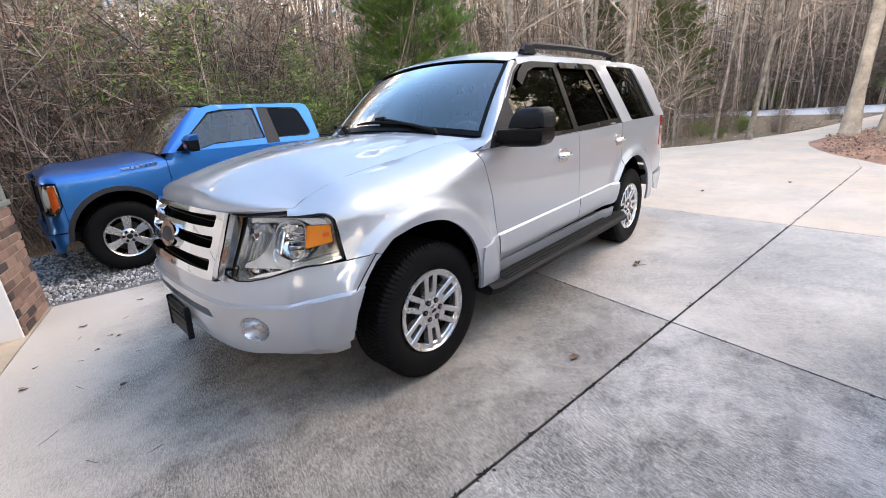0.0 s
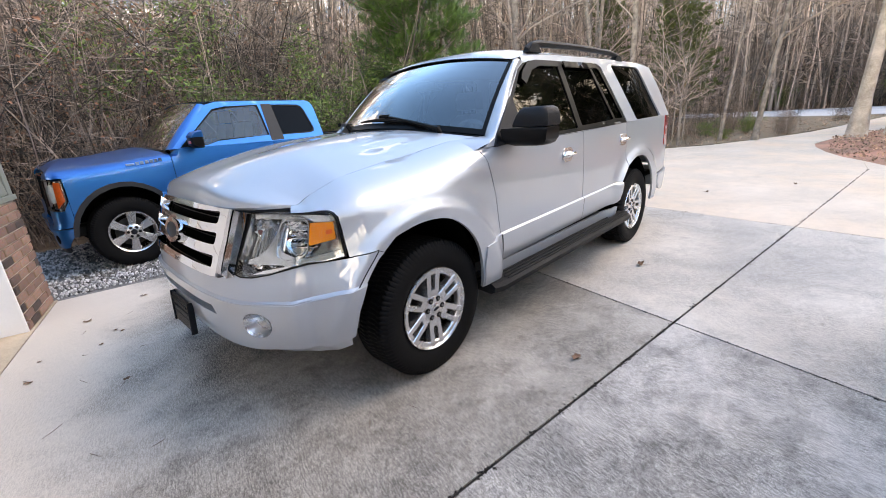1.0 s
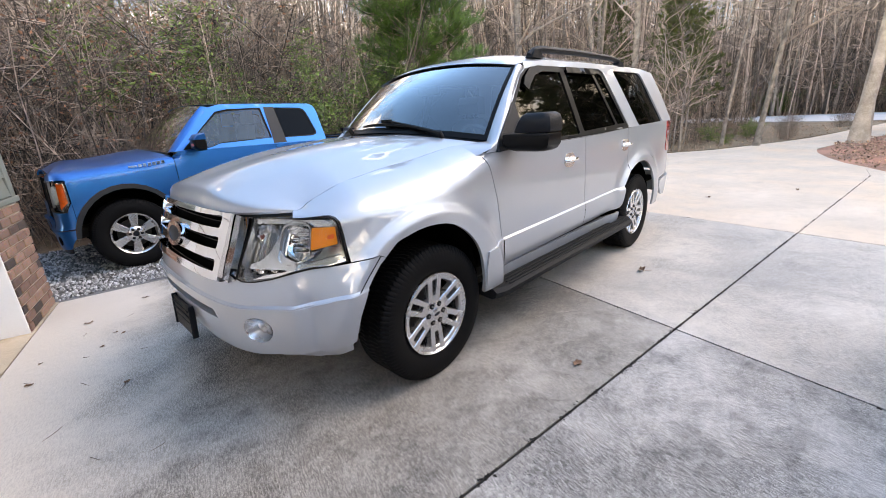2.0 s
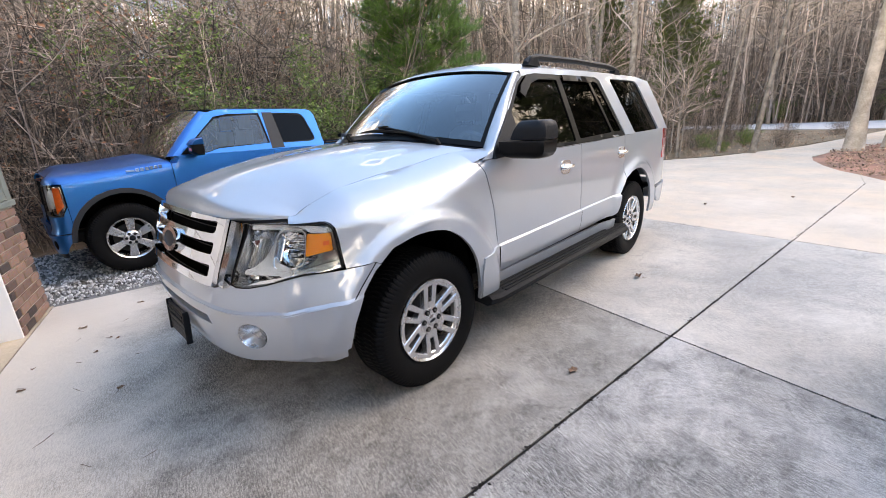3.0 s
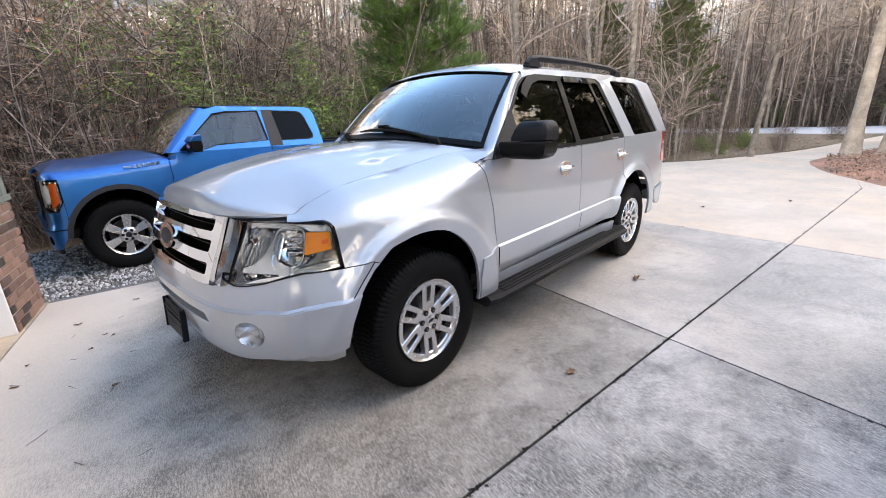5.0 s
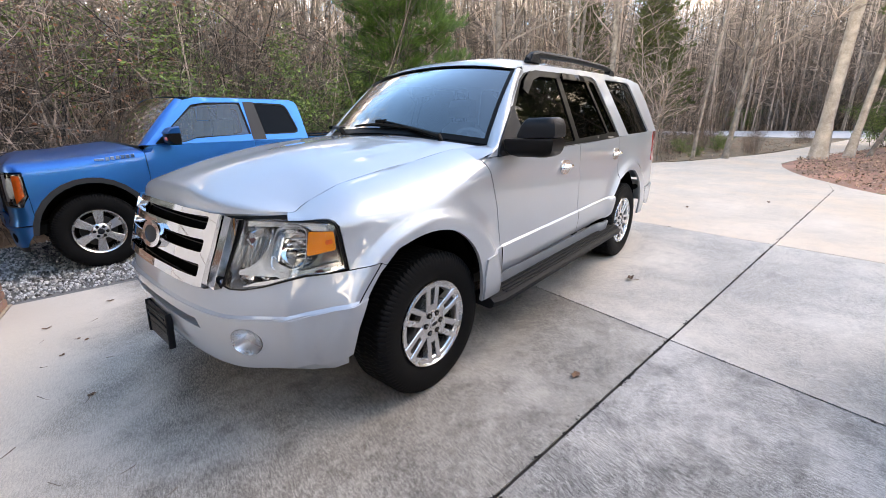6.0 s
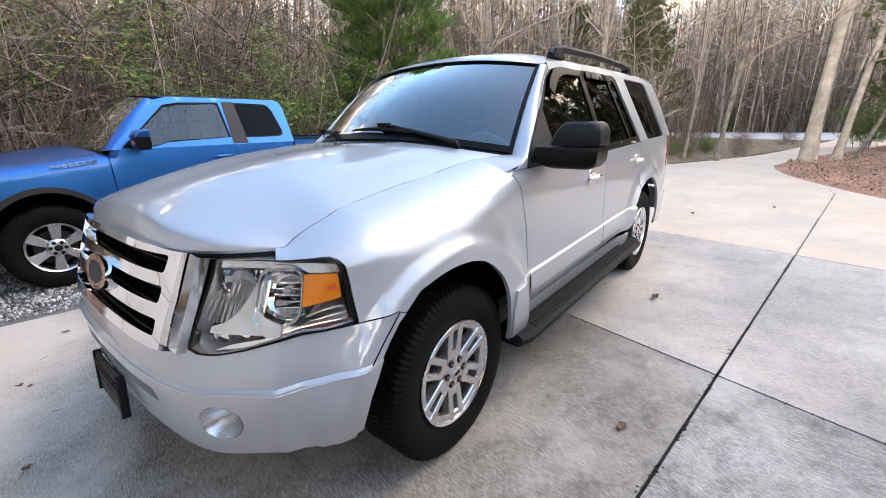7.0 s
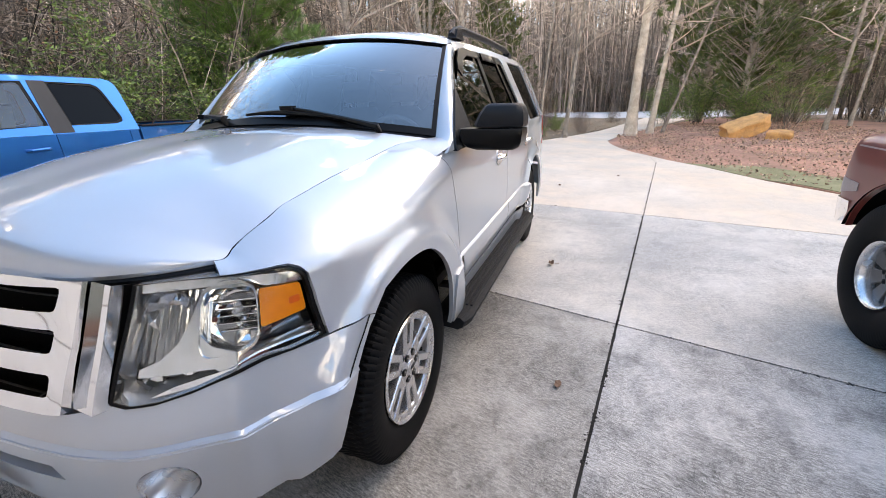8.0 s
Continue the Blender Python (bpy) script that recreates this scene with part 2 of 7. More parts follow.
def skin(outer, fn, holes=(), step=0.03, thick=0.012, offset=0.0, flip=False):
    """A pressed panel: a flat outline laid on the surface fn, with a returned edge."""
    vs, fs = tess(outer, list(holes), step)
    e = 1e-3
    P, N = [], []
    for a, b in vs:
        p = Vector(fn(a, b))
        n = (Vector(fn(a + e, b)) - p).cross(Vector(fn(a, b + e)) - p)
        n = n.normalized() if n.length > 1e-12 else Vector((0, 0, 1))
        P.append(p + n * offset)
        N.append(n)
    count = {}
    tri = []
    for t in fs:
        n = (P[t[1]] - P[t[0]]).cross(P[t[2]] - P[t[0]])
        t = t if n.dot(N[t[0]]) > 0 else t[::-1]
        tri.append(t)
        for i in range(3):
            k = (t[i], t[(i + 1) % 3])
            count[k] = True
    g = Geo()
    g.v = [tuple(p) for p in P]
    g.f = list(tri)
    if thick:
        low = {}
        for a, b in count:
            if (b, a) not in count:
                for q in (a, b):
                    if q not in low:
                        low[q] = len(g.v)
                        g.v.append(tuple(P[q] - N[q] * thick))
                g.f.append((b, a, low[a], low[b]))
    used = sorted({i for f in g.f for i in f})
    re = {o: k for k, o in enumerate(used)}
    g.v = [g.v[i] for i in used]
    g.f = [tuple(re[i] for i in f) for f in g.f]
    if flip:
        g.v = [(x, -y, z) for x, y, z in g.v]
        g.f = [f[::-1] for f in g.f]
    return g


def mirrored(g):
    o = Geo()
    o.v = [(x, -y, z) for x, y, z in g.v]
    o.f = [f[::-1] for f in g.f]
    return o


def both(name, g, material, parent, label="", fix=False, smooth=35):
    """The part on the near side and its mirror image."""
    return make(name, g, material, parent, label, smooth, fix), make(name, mirrored(g), material, parent, label, smooth, fix)


# ---- the silver sport utility car: its body as lofted plan outlines ----
KS = [0, .25, .47, .64, .865, .90, .935, 1.20, 1.34, 1.74, 2.24, 3.3, 4.4, 4.77, 5.34, 5.74, 6.0, 6.4, 6.82]
# height; nose outline to the corner (x, y) at KS, the corner's neighbours filled in; half width of the sides
FRONT = [
    (.32, [(.80, 0), (.795, .25), (.78, .47), (.75, .62), (.63, .80), (.50, .88), (.40, .90)], .915),
    (.47, [(.955, 0), (.95, .25), (.93, .47), (.89, .625), (.75, .82), (.53, .925), (.40, .95)], .950),
    (.56, [(.97, 0), (.965, .25), (.945, .47), (.905, .63), (.76, .832), (.535, .94), (.40, .958)], .958),
    (.70, [(.98, 0), (.975, .25), (.957, .47), (.915, .63), (.765, .84), (.535, .947), (.40, .962)], .966),
    (.80, [(.958, 0), (.953, .25), (.935, .47), (.889, .622), (.742, .826), (.533, .930), (.40, .958)], .967),
    (1.05, [(.885, 0), (.88, .25), (.855, .47), (.775, .61), (.645, .772), (.53, .895), (.40, .945)], .965),
    (1.16, [(.85, 0), (.845, .25), (.81, .47), (.735, .60), (.605, .742), (.51, .865), (.39, .93)], .962),
    (1.30, [(.82, 0), (.81, .25), (.77, .47), (.70, .59), (.57, .71), (.49, .84), (.37, .92)], .950),
]
for _, pts, _ in FRONT:
    p3, p4, p5 = (Vector(p) for p in pts[3:6])
    pts.insert(4, tuple(p4.lerp(p3, .035 / .26)))
    pts.insert(6, tuple(p4.lerp(p5, .035 / .30)))
LEVELS = [r[0] for r in FRONT]


def plan_rows():
    rows = []
    for z, pts, side in FRONT:
        back = 0.02 * (z - 0.7)
        tail = [(0.0, side), (-0.5, side), (-1.56, side + .004), (-2.66, side + .002), (-3.03, side), (-3.6, side - .008),
                (-4.0 + back, side - .04), (-4.2 + back, side - .15), (-4.27 + back, .42), (-4.28 + back, 0)]
        rows.append(pts + tail)
    return rows


ROWS_XY = plan_rows()
WHEELS = (0.0, -3.023)
cache = {}


def flare(x, z):
    f = 0.0
    for c in WHEELS:
        r = math.hypot((x - c - 0.05) * 0.97, z - 0.40)
        f += (0.018 * ease(0.72, 0.60, r) + 0.030 * ease(0.635, 0.575, r)) * (.55 + .45 * ease(.45, .72, z) if x > c + .3 else 1.0)
    return f


SH_S = [.55, .75, .90, 1.05, 1.20, 1.38, 1.74, 2.07, 2.24, 2.4]
SH_Z = [1.065, 1.058, 1.05, 1.04, 1.025, 1.018, 1.035, 1.10, 1.14, 1.16]
SH_A = [.02, .045, .074, .146, .208, .255, .285, .27, .24, .22]
SH_B = [.025, .03, .035, .06, .097, .162, .19, .17, .15, .14]


def shell(s, v):
    """The outer skin: s runs from the nose's middle round the corner and along the side, v is the height,
    and past the fender's shoulder it rolls over towards the hood."""
    mirror = s < 0
    s = abs(s)
    key = round(s, 5)
    if key not in cache:
        cache[key] = ([sew(KS, [p[0] for p in r], s) if s < 1.34 or s > 5.34 else 1.74 - s for r in ROWS_XY],
                      [sew(KS, [p[1] for p in r], s) for r in ROWS_XY])
    xs, ys = cache[key]
    z, inset = v, 0.0
    if 0.59 < s < 2.45:
        zs = sew(SH_S, SH_Z, s)
        if v > zs:
            t = (v - zs) / 0.12 / 1.45
            inset = sew(SH_S, SH_A, s) * .88 * (1 - math.cos(min(t, 1.3) * math.pi / 2))
            z = zs + sew(SH_S, SH_B, s) * .99 * (.5 * math.sin(min(t, 1.3) * math.pi / 2) + .5 * min(t, 1.3))
            # behind the fender the door's top stands upright again
            keep = ease(2.36, 2.18, s)
            inset, z = inset * keep, v + (z - v) * keep
            zl = min(z, zs) * keep + z * (1 - keep)
    zl = zl if inset else z
    x, y = sew(LEVELS, xs, zl), sew(LEVELS, ys, zl)
    # plan normal
    if 1.3 < s < 5.4:
        nx, ny = 0.0, 1.0
    else:
        a = ease(0.3, 1.25, s) if s < 3 else 2 - ease(5.5, 6.4, s)
        nx, ny = math.cos(a * math.pi / 2), math.sin(a * math.pi / 2)
    f = flare(x, z) if 1.0 < s < 5.9 else 0.0
    x, y = x + nx * (f - inset), y + ny * (f - inset)
    return (x, -y if mirror else y, z)


def vtop(s):
    return sew(SH_S, SH_Z, s) + 0.12 * 1.45


def cabin(s, z):
    """The glasshouse side: leans in above the belt."""
    x = 1.74 - s
    d = max(0.0, z - 1.235)
    taper = 0.035 * ease(3.2, 4.1, -x)
    return (x, 0.955 - 0.41 * d + 0.03 * d * (0.56 - d) - taper, z)


def q(pts):
    return [(1.74 - x, z) for x, z in pts]


ARCH_F = [(.552, .475), (.535, .57), (.49, .70), (.40, .82), (.29, .90), (.13, .935), (-.03, .925), (-.14, .885), (-.25, .80), (-.325, .69), (-.36, .55), (-.375, .40)]
ARCH_R = [(-2.50, .42), (-2.475, .56), (-2.475, .68), (-2.53, .79), (-2.63, .88), (-2.76, .932), (-2.92, .942), (-3.05, .92), (-3.18, .85), (-3.30, .74), (-3.39, .58), (-3.42, .40)]

def soften(pts, times=2):
    for _ in range(times):
        out = [pts[0]]
        for a, b in zip(pts, pts[1:]):
            out += [(a[0] * .75 + b[0] * .25, a[1] * .75 + b[1] * .25), (a[0] * .25 + b[0] * .75, a[1] * .25 + b[1] * .75)]
        pts = out + [pts[-1]]
    return pts


suv = thing("sport_utility_car", "silver full-size sport utility car parked on the concrete driveway", "car")

# front fender, with the arch cut out of it
fender = q([(.40, .862), (.365, .845)]) + q(soften(ARCH_F[4:])) + q([(-.592, .40), (-.588, .69), (-.55, .95), (-.505, 1.10), (-.47, 1.2)])
fender += [(2.19, vtop(2.19))] + [(s, vtop(s)) for s in (2.05, 1.9, 1.75, 1.6, 1.45, 1.3, 1.15, 1.02, .93, .87)]
fender += [(.87, 1.094), (1.0, 1.094), (1.13, 1.093), (1.175, 1.086), (1.203, 1.067), (1.218, 1.036), (1.224, .97), (1.222, .85)]
both("front_fender", skin(fender, shell, step=.019, thick=.02), SILVER, suv)

# bumper: upper cover, lower cover with its ledge, and the air dam
def sym(half):
    return half + [(-s, z) for s, z in reversed(half)]


hl_bottom = [(.612, .812), (.655, .803), (.72, .802), (.80, .812), (.90, .835), (1.0, .843), (1.10, .843), (1.222, .846)]
upper = [(0.0, .792), (.30, .79), (.50, .79)] + hl_bottom + [(1.34, .858), (1.375, .842)] + q([(.40, .82), (.445, .77), (.477, .73)])
upper += [(1.19, .722), (1.05, .708), (.90, .698), (.6, .706), (.47, .712), (.3, .712), (0.0, .712)]
bumper_up = make("front_bumper", skin(sym([p for p in upper if p[0] > 0]), shell, step=.028, thick=.03), SILVER, suv, smooth=50, fix=False)
low_top = [(.0, .704), (.3, .704), (.47, .704), (.6, .698), (.9, .690), (1.05, .700), (1.19, .714)] + q([(.478, .722)])
lower = low_top + q([(.53, .60), (.56, .47)]) + [(1.14, .46), (1.02, .452), (.9, .455), (.66, .455), (.4, .455), (0, .455)]
intake = [(-.44, .655), (-.46, .61), (.46, .61), (.44, .655)]
fog = [(.715 + .070 * math.cos(a), .588 + .064 * math.sin(a)) for a in [2 * math.pi * k / 24 for k in range(24)]]
fogm = [(-s, z) for s, z in fog[::-1]]


def proud(s):
    """How far the lower cover stands out; it sinks into the wheel arch's lip."""
    return .014 * ease(1.27, 1.12, abs(s))


def shell_low(s, z):
    x, y, z = shell(abs(s), z)
    a = ease(.3, 1.25, abs(s)) * math.pi / 2
    x, y = x + math.cos(a) * proud(s), y + math.sin(a) * proud(s)
    return (x, y if s > 0 else -y, z)


bumper_low = make("lower_bumper", skin(sym([p for p in lower if p[0] > 0]), shell_low, [intake, fog, fogm], .028, .03), SILVER, suv, smooth=50, fix=False)
make("intake_shadow", skin([(-.47, .60), (.47, .60), (.46, .67), (-.46, .67)], shell, step=.05, thick=0, offset=-.03), SILVER, bumper_low, fix=False)
for k in (1, -1):
    def cup(u, w, k=k):
        a = 2 * math.pi * u
        r = 0.070 * (1 - 0.55 * w)
        s = .715 + r * math.cos(a) + 0.016 * w
        p = Vector(shell(s, .588 + r * 0.92 * math.sin(a) - .012 * w))
        n = Vector((0.86, 0.50, 0))
        p = p + n * (0.014 - 0.085 * w)
        return (p.x, k * p.y, p.z)
    make("fog_lamp_recess", Geo().grid(cup, 28, 6), ALLOY, bumper_low, "round silver fog lamp recess", fix=False)
    c = Vector(shell(.728, .578)) - Vector((0.86, 0.50, 0)) * .066
    make("fog_lamp_blank", Geo().lathe([(0.0, .008), (.022, .005), (.036, -.006)], 20, look((c.x, k * c.y, c.z), (c.x - .86, k * (c.y - .5), c.z))), SILVER, bumper_low)
LEDGE_S = [p[0] for p in low_top]
LEDGE_Z = [p[1] for p in low_top]


def ledge_strip(i, j):
    s = LEDGE_S[-1] * i
    z = sew(LEDGE_S, LEDGE_Z, s) + .013 - .019 * j
    p, e = Vector(shell(s, z)), 1e-3
    n = (Vector(shell(s + e, z)) - p).cross(Vector(shell(s, z + e)) - p).normalized()
    return p + n * (-.003 + (.0045 + proud(s)) * j)


both("bumper_ledge", Geo().grid(ledge_strip, 60, 2), SILVER, bumper_low)
dam = [(0, .45), (.4, .45), (.66, .45), (.9, .45), (1.02, .449), (1.17, .455), (1.16, .385), (1.0, .362), (.8, .365), (.4, .375), (0, .375)]
make("air_dam", skin(sym([p for p in dam if p[0] > 0]), shell, step=.05, thick=.02, offset=-.028), SILVER, suv, fix=False)

# doors, quarter panel, sills
front_door_x = [(-.596, .50), (-.594, .69), (-.556, .95), (-.511, 1.10), (-.475, 1.205), (-.46, 1.232), (-1.728, 1.245), (-1.735, .9), (-1.735, .50)]
front_door = q(front_door_x)
rear_door_x = ([(-1.741, .50), (-1.741, .9), (-1.734, 1.245), (-2.64, 1.268), (-2.635, 1.05), (-2.615, .97), (-2.612, .87), (-2.53, .79), (-2.475, .68)] +
              [(-2.475, .50)])
rear_door = q(rear_door_x)


def belt_line(x):
    return 0.690 - 0.023 * (x + .59)


for k, (nm, ring) in enumerate((("front_door", front_door), ("rear_door", rear_door))):
    x0, x1 = (-.594, -1.735) if k == 0 else (-1.741, -2.475)
    up_ = q([p for p in (front_door_x if k == 0 else rear_door_x) if p[1] > .76])
    z0, z1 = belt_line(x0), belt_line(x1)
    ring_up = [(1.74 - x0, z0)] + up_ + [(1.74 - x1, z1)]
    for sgn in (1, -1):
        g = skin(ring_up, shell, step=.028, thick=.02)
        d = make(nm, g if sgn > 0 else mirrored(g), SILVER, suv, fix=False)
        prof = [(.005, -.002), (.001, .010), (-.005, .016), (-.03, .018), (-.11, .016), (-.165, .010), (-.19, -.004)]

        def clad(i, j, x0=x0, x1=x1):
            x = x0 + (x1 - x0) * i
            t = j * (len(prof) - 1)
            k0 = min(int(t), len(prof) - 2)
            f = t - k0
            dz, dy = (prof[k0][c] + (prof[k0 + 1][c] - prof[k0][c]) * f for c in (0, 1))
            p = shell(1.74 - x, belt_line(x) + dz)
            return (p[0], p[1] + dy, p[2])
        g = Geo().grid(clad, 30, 6)
        make("door_cladding", g if sgn > 0 else mirrored(g), SILVER, d, fix=True)
        hx = -1.47 if k == 0 else -2.555
        hz = 1.095 if k == 0 else 1.12
        h = Geo()
        ring2 = rounded(q([(hx + .085, hz - .03), (hx + .085, hz + .03), (hx + .05, hz + .052), (hx - .04, hz + .052), (hx - .075, hz + .02), (hx - .075, hz - .02), (hx - .04, hz - .052), (hx + .05, hz - .052)]), .02)
        g2 = skin(ring2, lambda s, z: (1.74 - s, .9665 + 0.006, z), step=.02, thick=.008)
        make("handle_cup", g2 if sgn > 0 else mirrored(g2), ALLOY, d, "chrome door handle surround", fix=False)
        h.tube([(hx + .085, sgn * .975, hz - .004), (hx + .06, sgn * .995, hz), (hx, sgn * 1.003, hz + .004), (hx - .05, sgn * .996, hz + .005), (hx - .068, sgn * .975, hz + .004)],
               [.012, .016, .017, .016, .011], 10)
        make("door_handle", h, CHROME, d, "chrome pull handle", fix=True)
both("fender_cladding", skin(q([(-.39, .665), (-.588, .693), (-.59, .41), (-.382, .41), (-.372, .55)]), shell, step=.03, thick=.03, offset=.012), SILVER, suv)
quarter = q([(-2.646, 1.268), (-2.641, 1.05), (-2.621, .97), (-2.618, .875)] + soften(ARCH_R[4:]) + [(-3.46, .40), (-3.60, .40), (-3.645, .52), (-3.66, .66), (-3.90, .68)])
quarter += [(5.80, .70), (5.84, .93), (5.80, 1.28)] + q([(-3.9, 1.29), (-3.2, 1.282)])
both("quarter_panel", skin(quarter, shell, step=.03, thick=.02), SILVER, suv)
both("sill", skin(q([(-.6, .495), (-.6, .385), (-2.49, .385), (-2.482, .495)]), shell, step=.05, thick=.02, offset=-.004), SILVER, suv)
rb = [(5.38, .64), (5.40, .52), (5.6, .44), (6.0, .42), (6.82, .42), (6.82, .68), (6.0, .67), (5.6, .655)]
both("rear_bumper", skin(rb, shell, step=.04, thick=.03, offset=.02), SILVER, suv)
tg = [(5.86, .70), (6.82, .70), (6.82, 1.26), (5.86, 1.27)]
both("tailgate", skin(tg, shell, step=.05, thick=.02), SILVER, suv)
tl = rounded([(5.56, .96), (5.84, .94), (5.84, 1.285), (5.60, 1.285)], .03)
both("tail_light", skin(tl, shell, step=.03, thick=.02, offset=.006), REDLENS, suv, "red and clear tail light")
both("tail_light_reverse", skin([(5.67, 1.05), (5.80, 1.05), (5.80, 1.12), (5.67, 1.12)], shell, step=.03, thick=.004, offset=.009), LAMPGREY, suv)

# hood
HOOD_X = [-.36, -.10, .20, .50, .70, .80, .838, .857, .865]
HOOD_Z = [1.368, 1.357, 1.332, 1.284, 1.240, 1.209, 1.188, 1.155, 1.100]


def hood(u, w):
    """u from one side to the other (-1 to 1), w from the nose to the cowl."""
    a = abs(u)
    s_edge = .875 + (2.18 - .875) * min(1, w / .9) ** 1.25
    ex, ey, ez = shell(s_edge, vtop(s_edge))
    if w > .9:
        # the rear corners sweep back to the windshield's foot
        ex, ey, ez = Vector((ex, ey, ez)).lerp(Vector((-.625, .828, 1.288)), .9 * (w - .9) / .1)
    cx = sew([0, .02, .04, .08, .16, .3, 1.0], [.865, .857, .838, .80, .70, .50, -.365], w)
    cz = sew(HOOD_X, HOOD_Z, cx)
    t = 1 - a ** 2.3
    x = ex + (cx - ex) * (1 - a ** (5.0 - 2.0 * ease(0, .15, w)))
    z = ez + (cz - ez) * t
    z += 0.009 * ease(.80, .64, a) * ease(.05, .3, w) * ease(1, .8, w) - 0.010 * ease(.35, 0, a) * ease(0, .2, w)
    return (x, u * (ey - .005), z)


g = Geo().grid(lambda i, j: hood(2 * i - 1, j ** 1.4), 72, 60)
lip = [hood(2 * i / 64 - 1, 0) for i in range(65)]
g.add([*lip, *[(x - .010, y, z - .014) for x, y, z in lip]], [(i, i + 1, 66 + i, 65 + i) for i in range(64)])
make("hood", g, SILVER, suv, fix=True)
# rubber strip below the hood's nose
make("hood_seal", Geo().tube([(x - .012, y, z - .021) for x, y, z in lip], .010, 6), TRIM, suv)

# grille
frame_ring = [(-.535, 1.086), (-.40, 1.096), (-.2, 1.102), (.2, 1.102), (.40, 1.096), (.535, 1.086), (.530, .95), (.512, .80), (.47, .797), (-.47, .797), (-.512, .80), (-.530, .95)]
slots = []
for zc, wd in ((1.050, .485), (.960, .482), (.862, .475)):
    slots.append(rounded([(-wd, zc - .026), (wd, zc - .026), (wd + .008, zc + .026), (-wd - .008, zc + .026)], .012, 2))
grille = make("grille", skin(frame_ring, shell, slots, .025, .05, .022), CHROME, suv, "chrome three-slot grille", fix=False)
# a flat sheet whose colour paints the dark behind the slots
make("grille_shadow", skin([(-.5, .81), (.5, .81), (.5, 1.08), (-.5, 1.08)], shell, step=.06, thick=0, offset=-.05), VOID, grille, "near-black sheet standing in for the shade behind the slots", fix=False)
for zc in (1.050, .960, .862):
    for dz in (-.012, .012):
        make("grille_wire", Geo().tube([(shell(s, zc)[0] - .035, shell(s, zc)[1], zc + dz) for s in np.linspace(-.42, .42, 9)], .003, 5), PLASTIC, grille)
def facet(i, j):
    """The grille frame's bright edge, turning back to the lamp."""
    z = 1.084 - .280 * j
    s0 = sew([.80, .95, 1.087], [.514, .532, .537], z)
    p0 = Vector(shell(s0, z))
    dy = .076 * min(1, i / .85)
    p = p0 + Vector((-.004 + .05 * dy, dy, 0))
    return p if i <= .85 else p.lerp(Vector(shell(.622, z)) - Vector((.012, .004, 0)), (i - .85) / .15)


both("grille_edge", Geo().grid(facet, 12, 12), CHROME, grille)
both("lamp_gap", Geo().grid(lambda i, j: Vector(shell(.600 + .030 * i, 1.084 - .274 * j)) - Vector((.014, .007, 0)), 2, 8), TRIM, grille)
em = [(.128 * math.cos(2 * math.pi * i / 32), .945 + .060 * math.sin(2 * math.pi * i / 32)) for i in range(32)]
em2 = [(.088 * math.cos(2 * math.pi * i / 32), .945 + .038 * math.sin(2 * math.pi * i / 32)) for i in range(32)]
make("emblem", skin(em, shell, [em2], .02, .03, .045), CHROME, grille, "oval chrome emblem ring", fix=False)
make("emblem_plate", skin(em2, shell, step=.02, thick=.01, offset=.04), BADGE, grille, "plain dark oval plate", fix=False)

# headlights
hl_ring = [(.634, 1.082)] + [(.72, 1.086), (.86, 1.086), (1.0, 1.086), (1.125, 1.085), (1.165, 1.078), (1.191, 1.060)] + [(1.206, 1.03), (1.212, .97), (1.212, .856)] + hl_bottom[::-1][1:-1] + [(.616, .815)]


def shrink(ring, d):
    c = Vector((sum(p[0] for p in ring) / len(ring), sum(p[1] for p in ring) / len(ring)))
    return [tuple(c + (Vector(p) - c) * (1 - d / max(.05, (Vector(p) - c).length))) for p in ring]


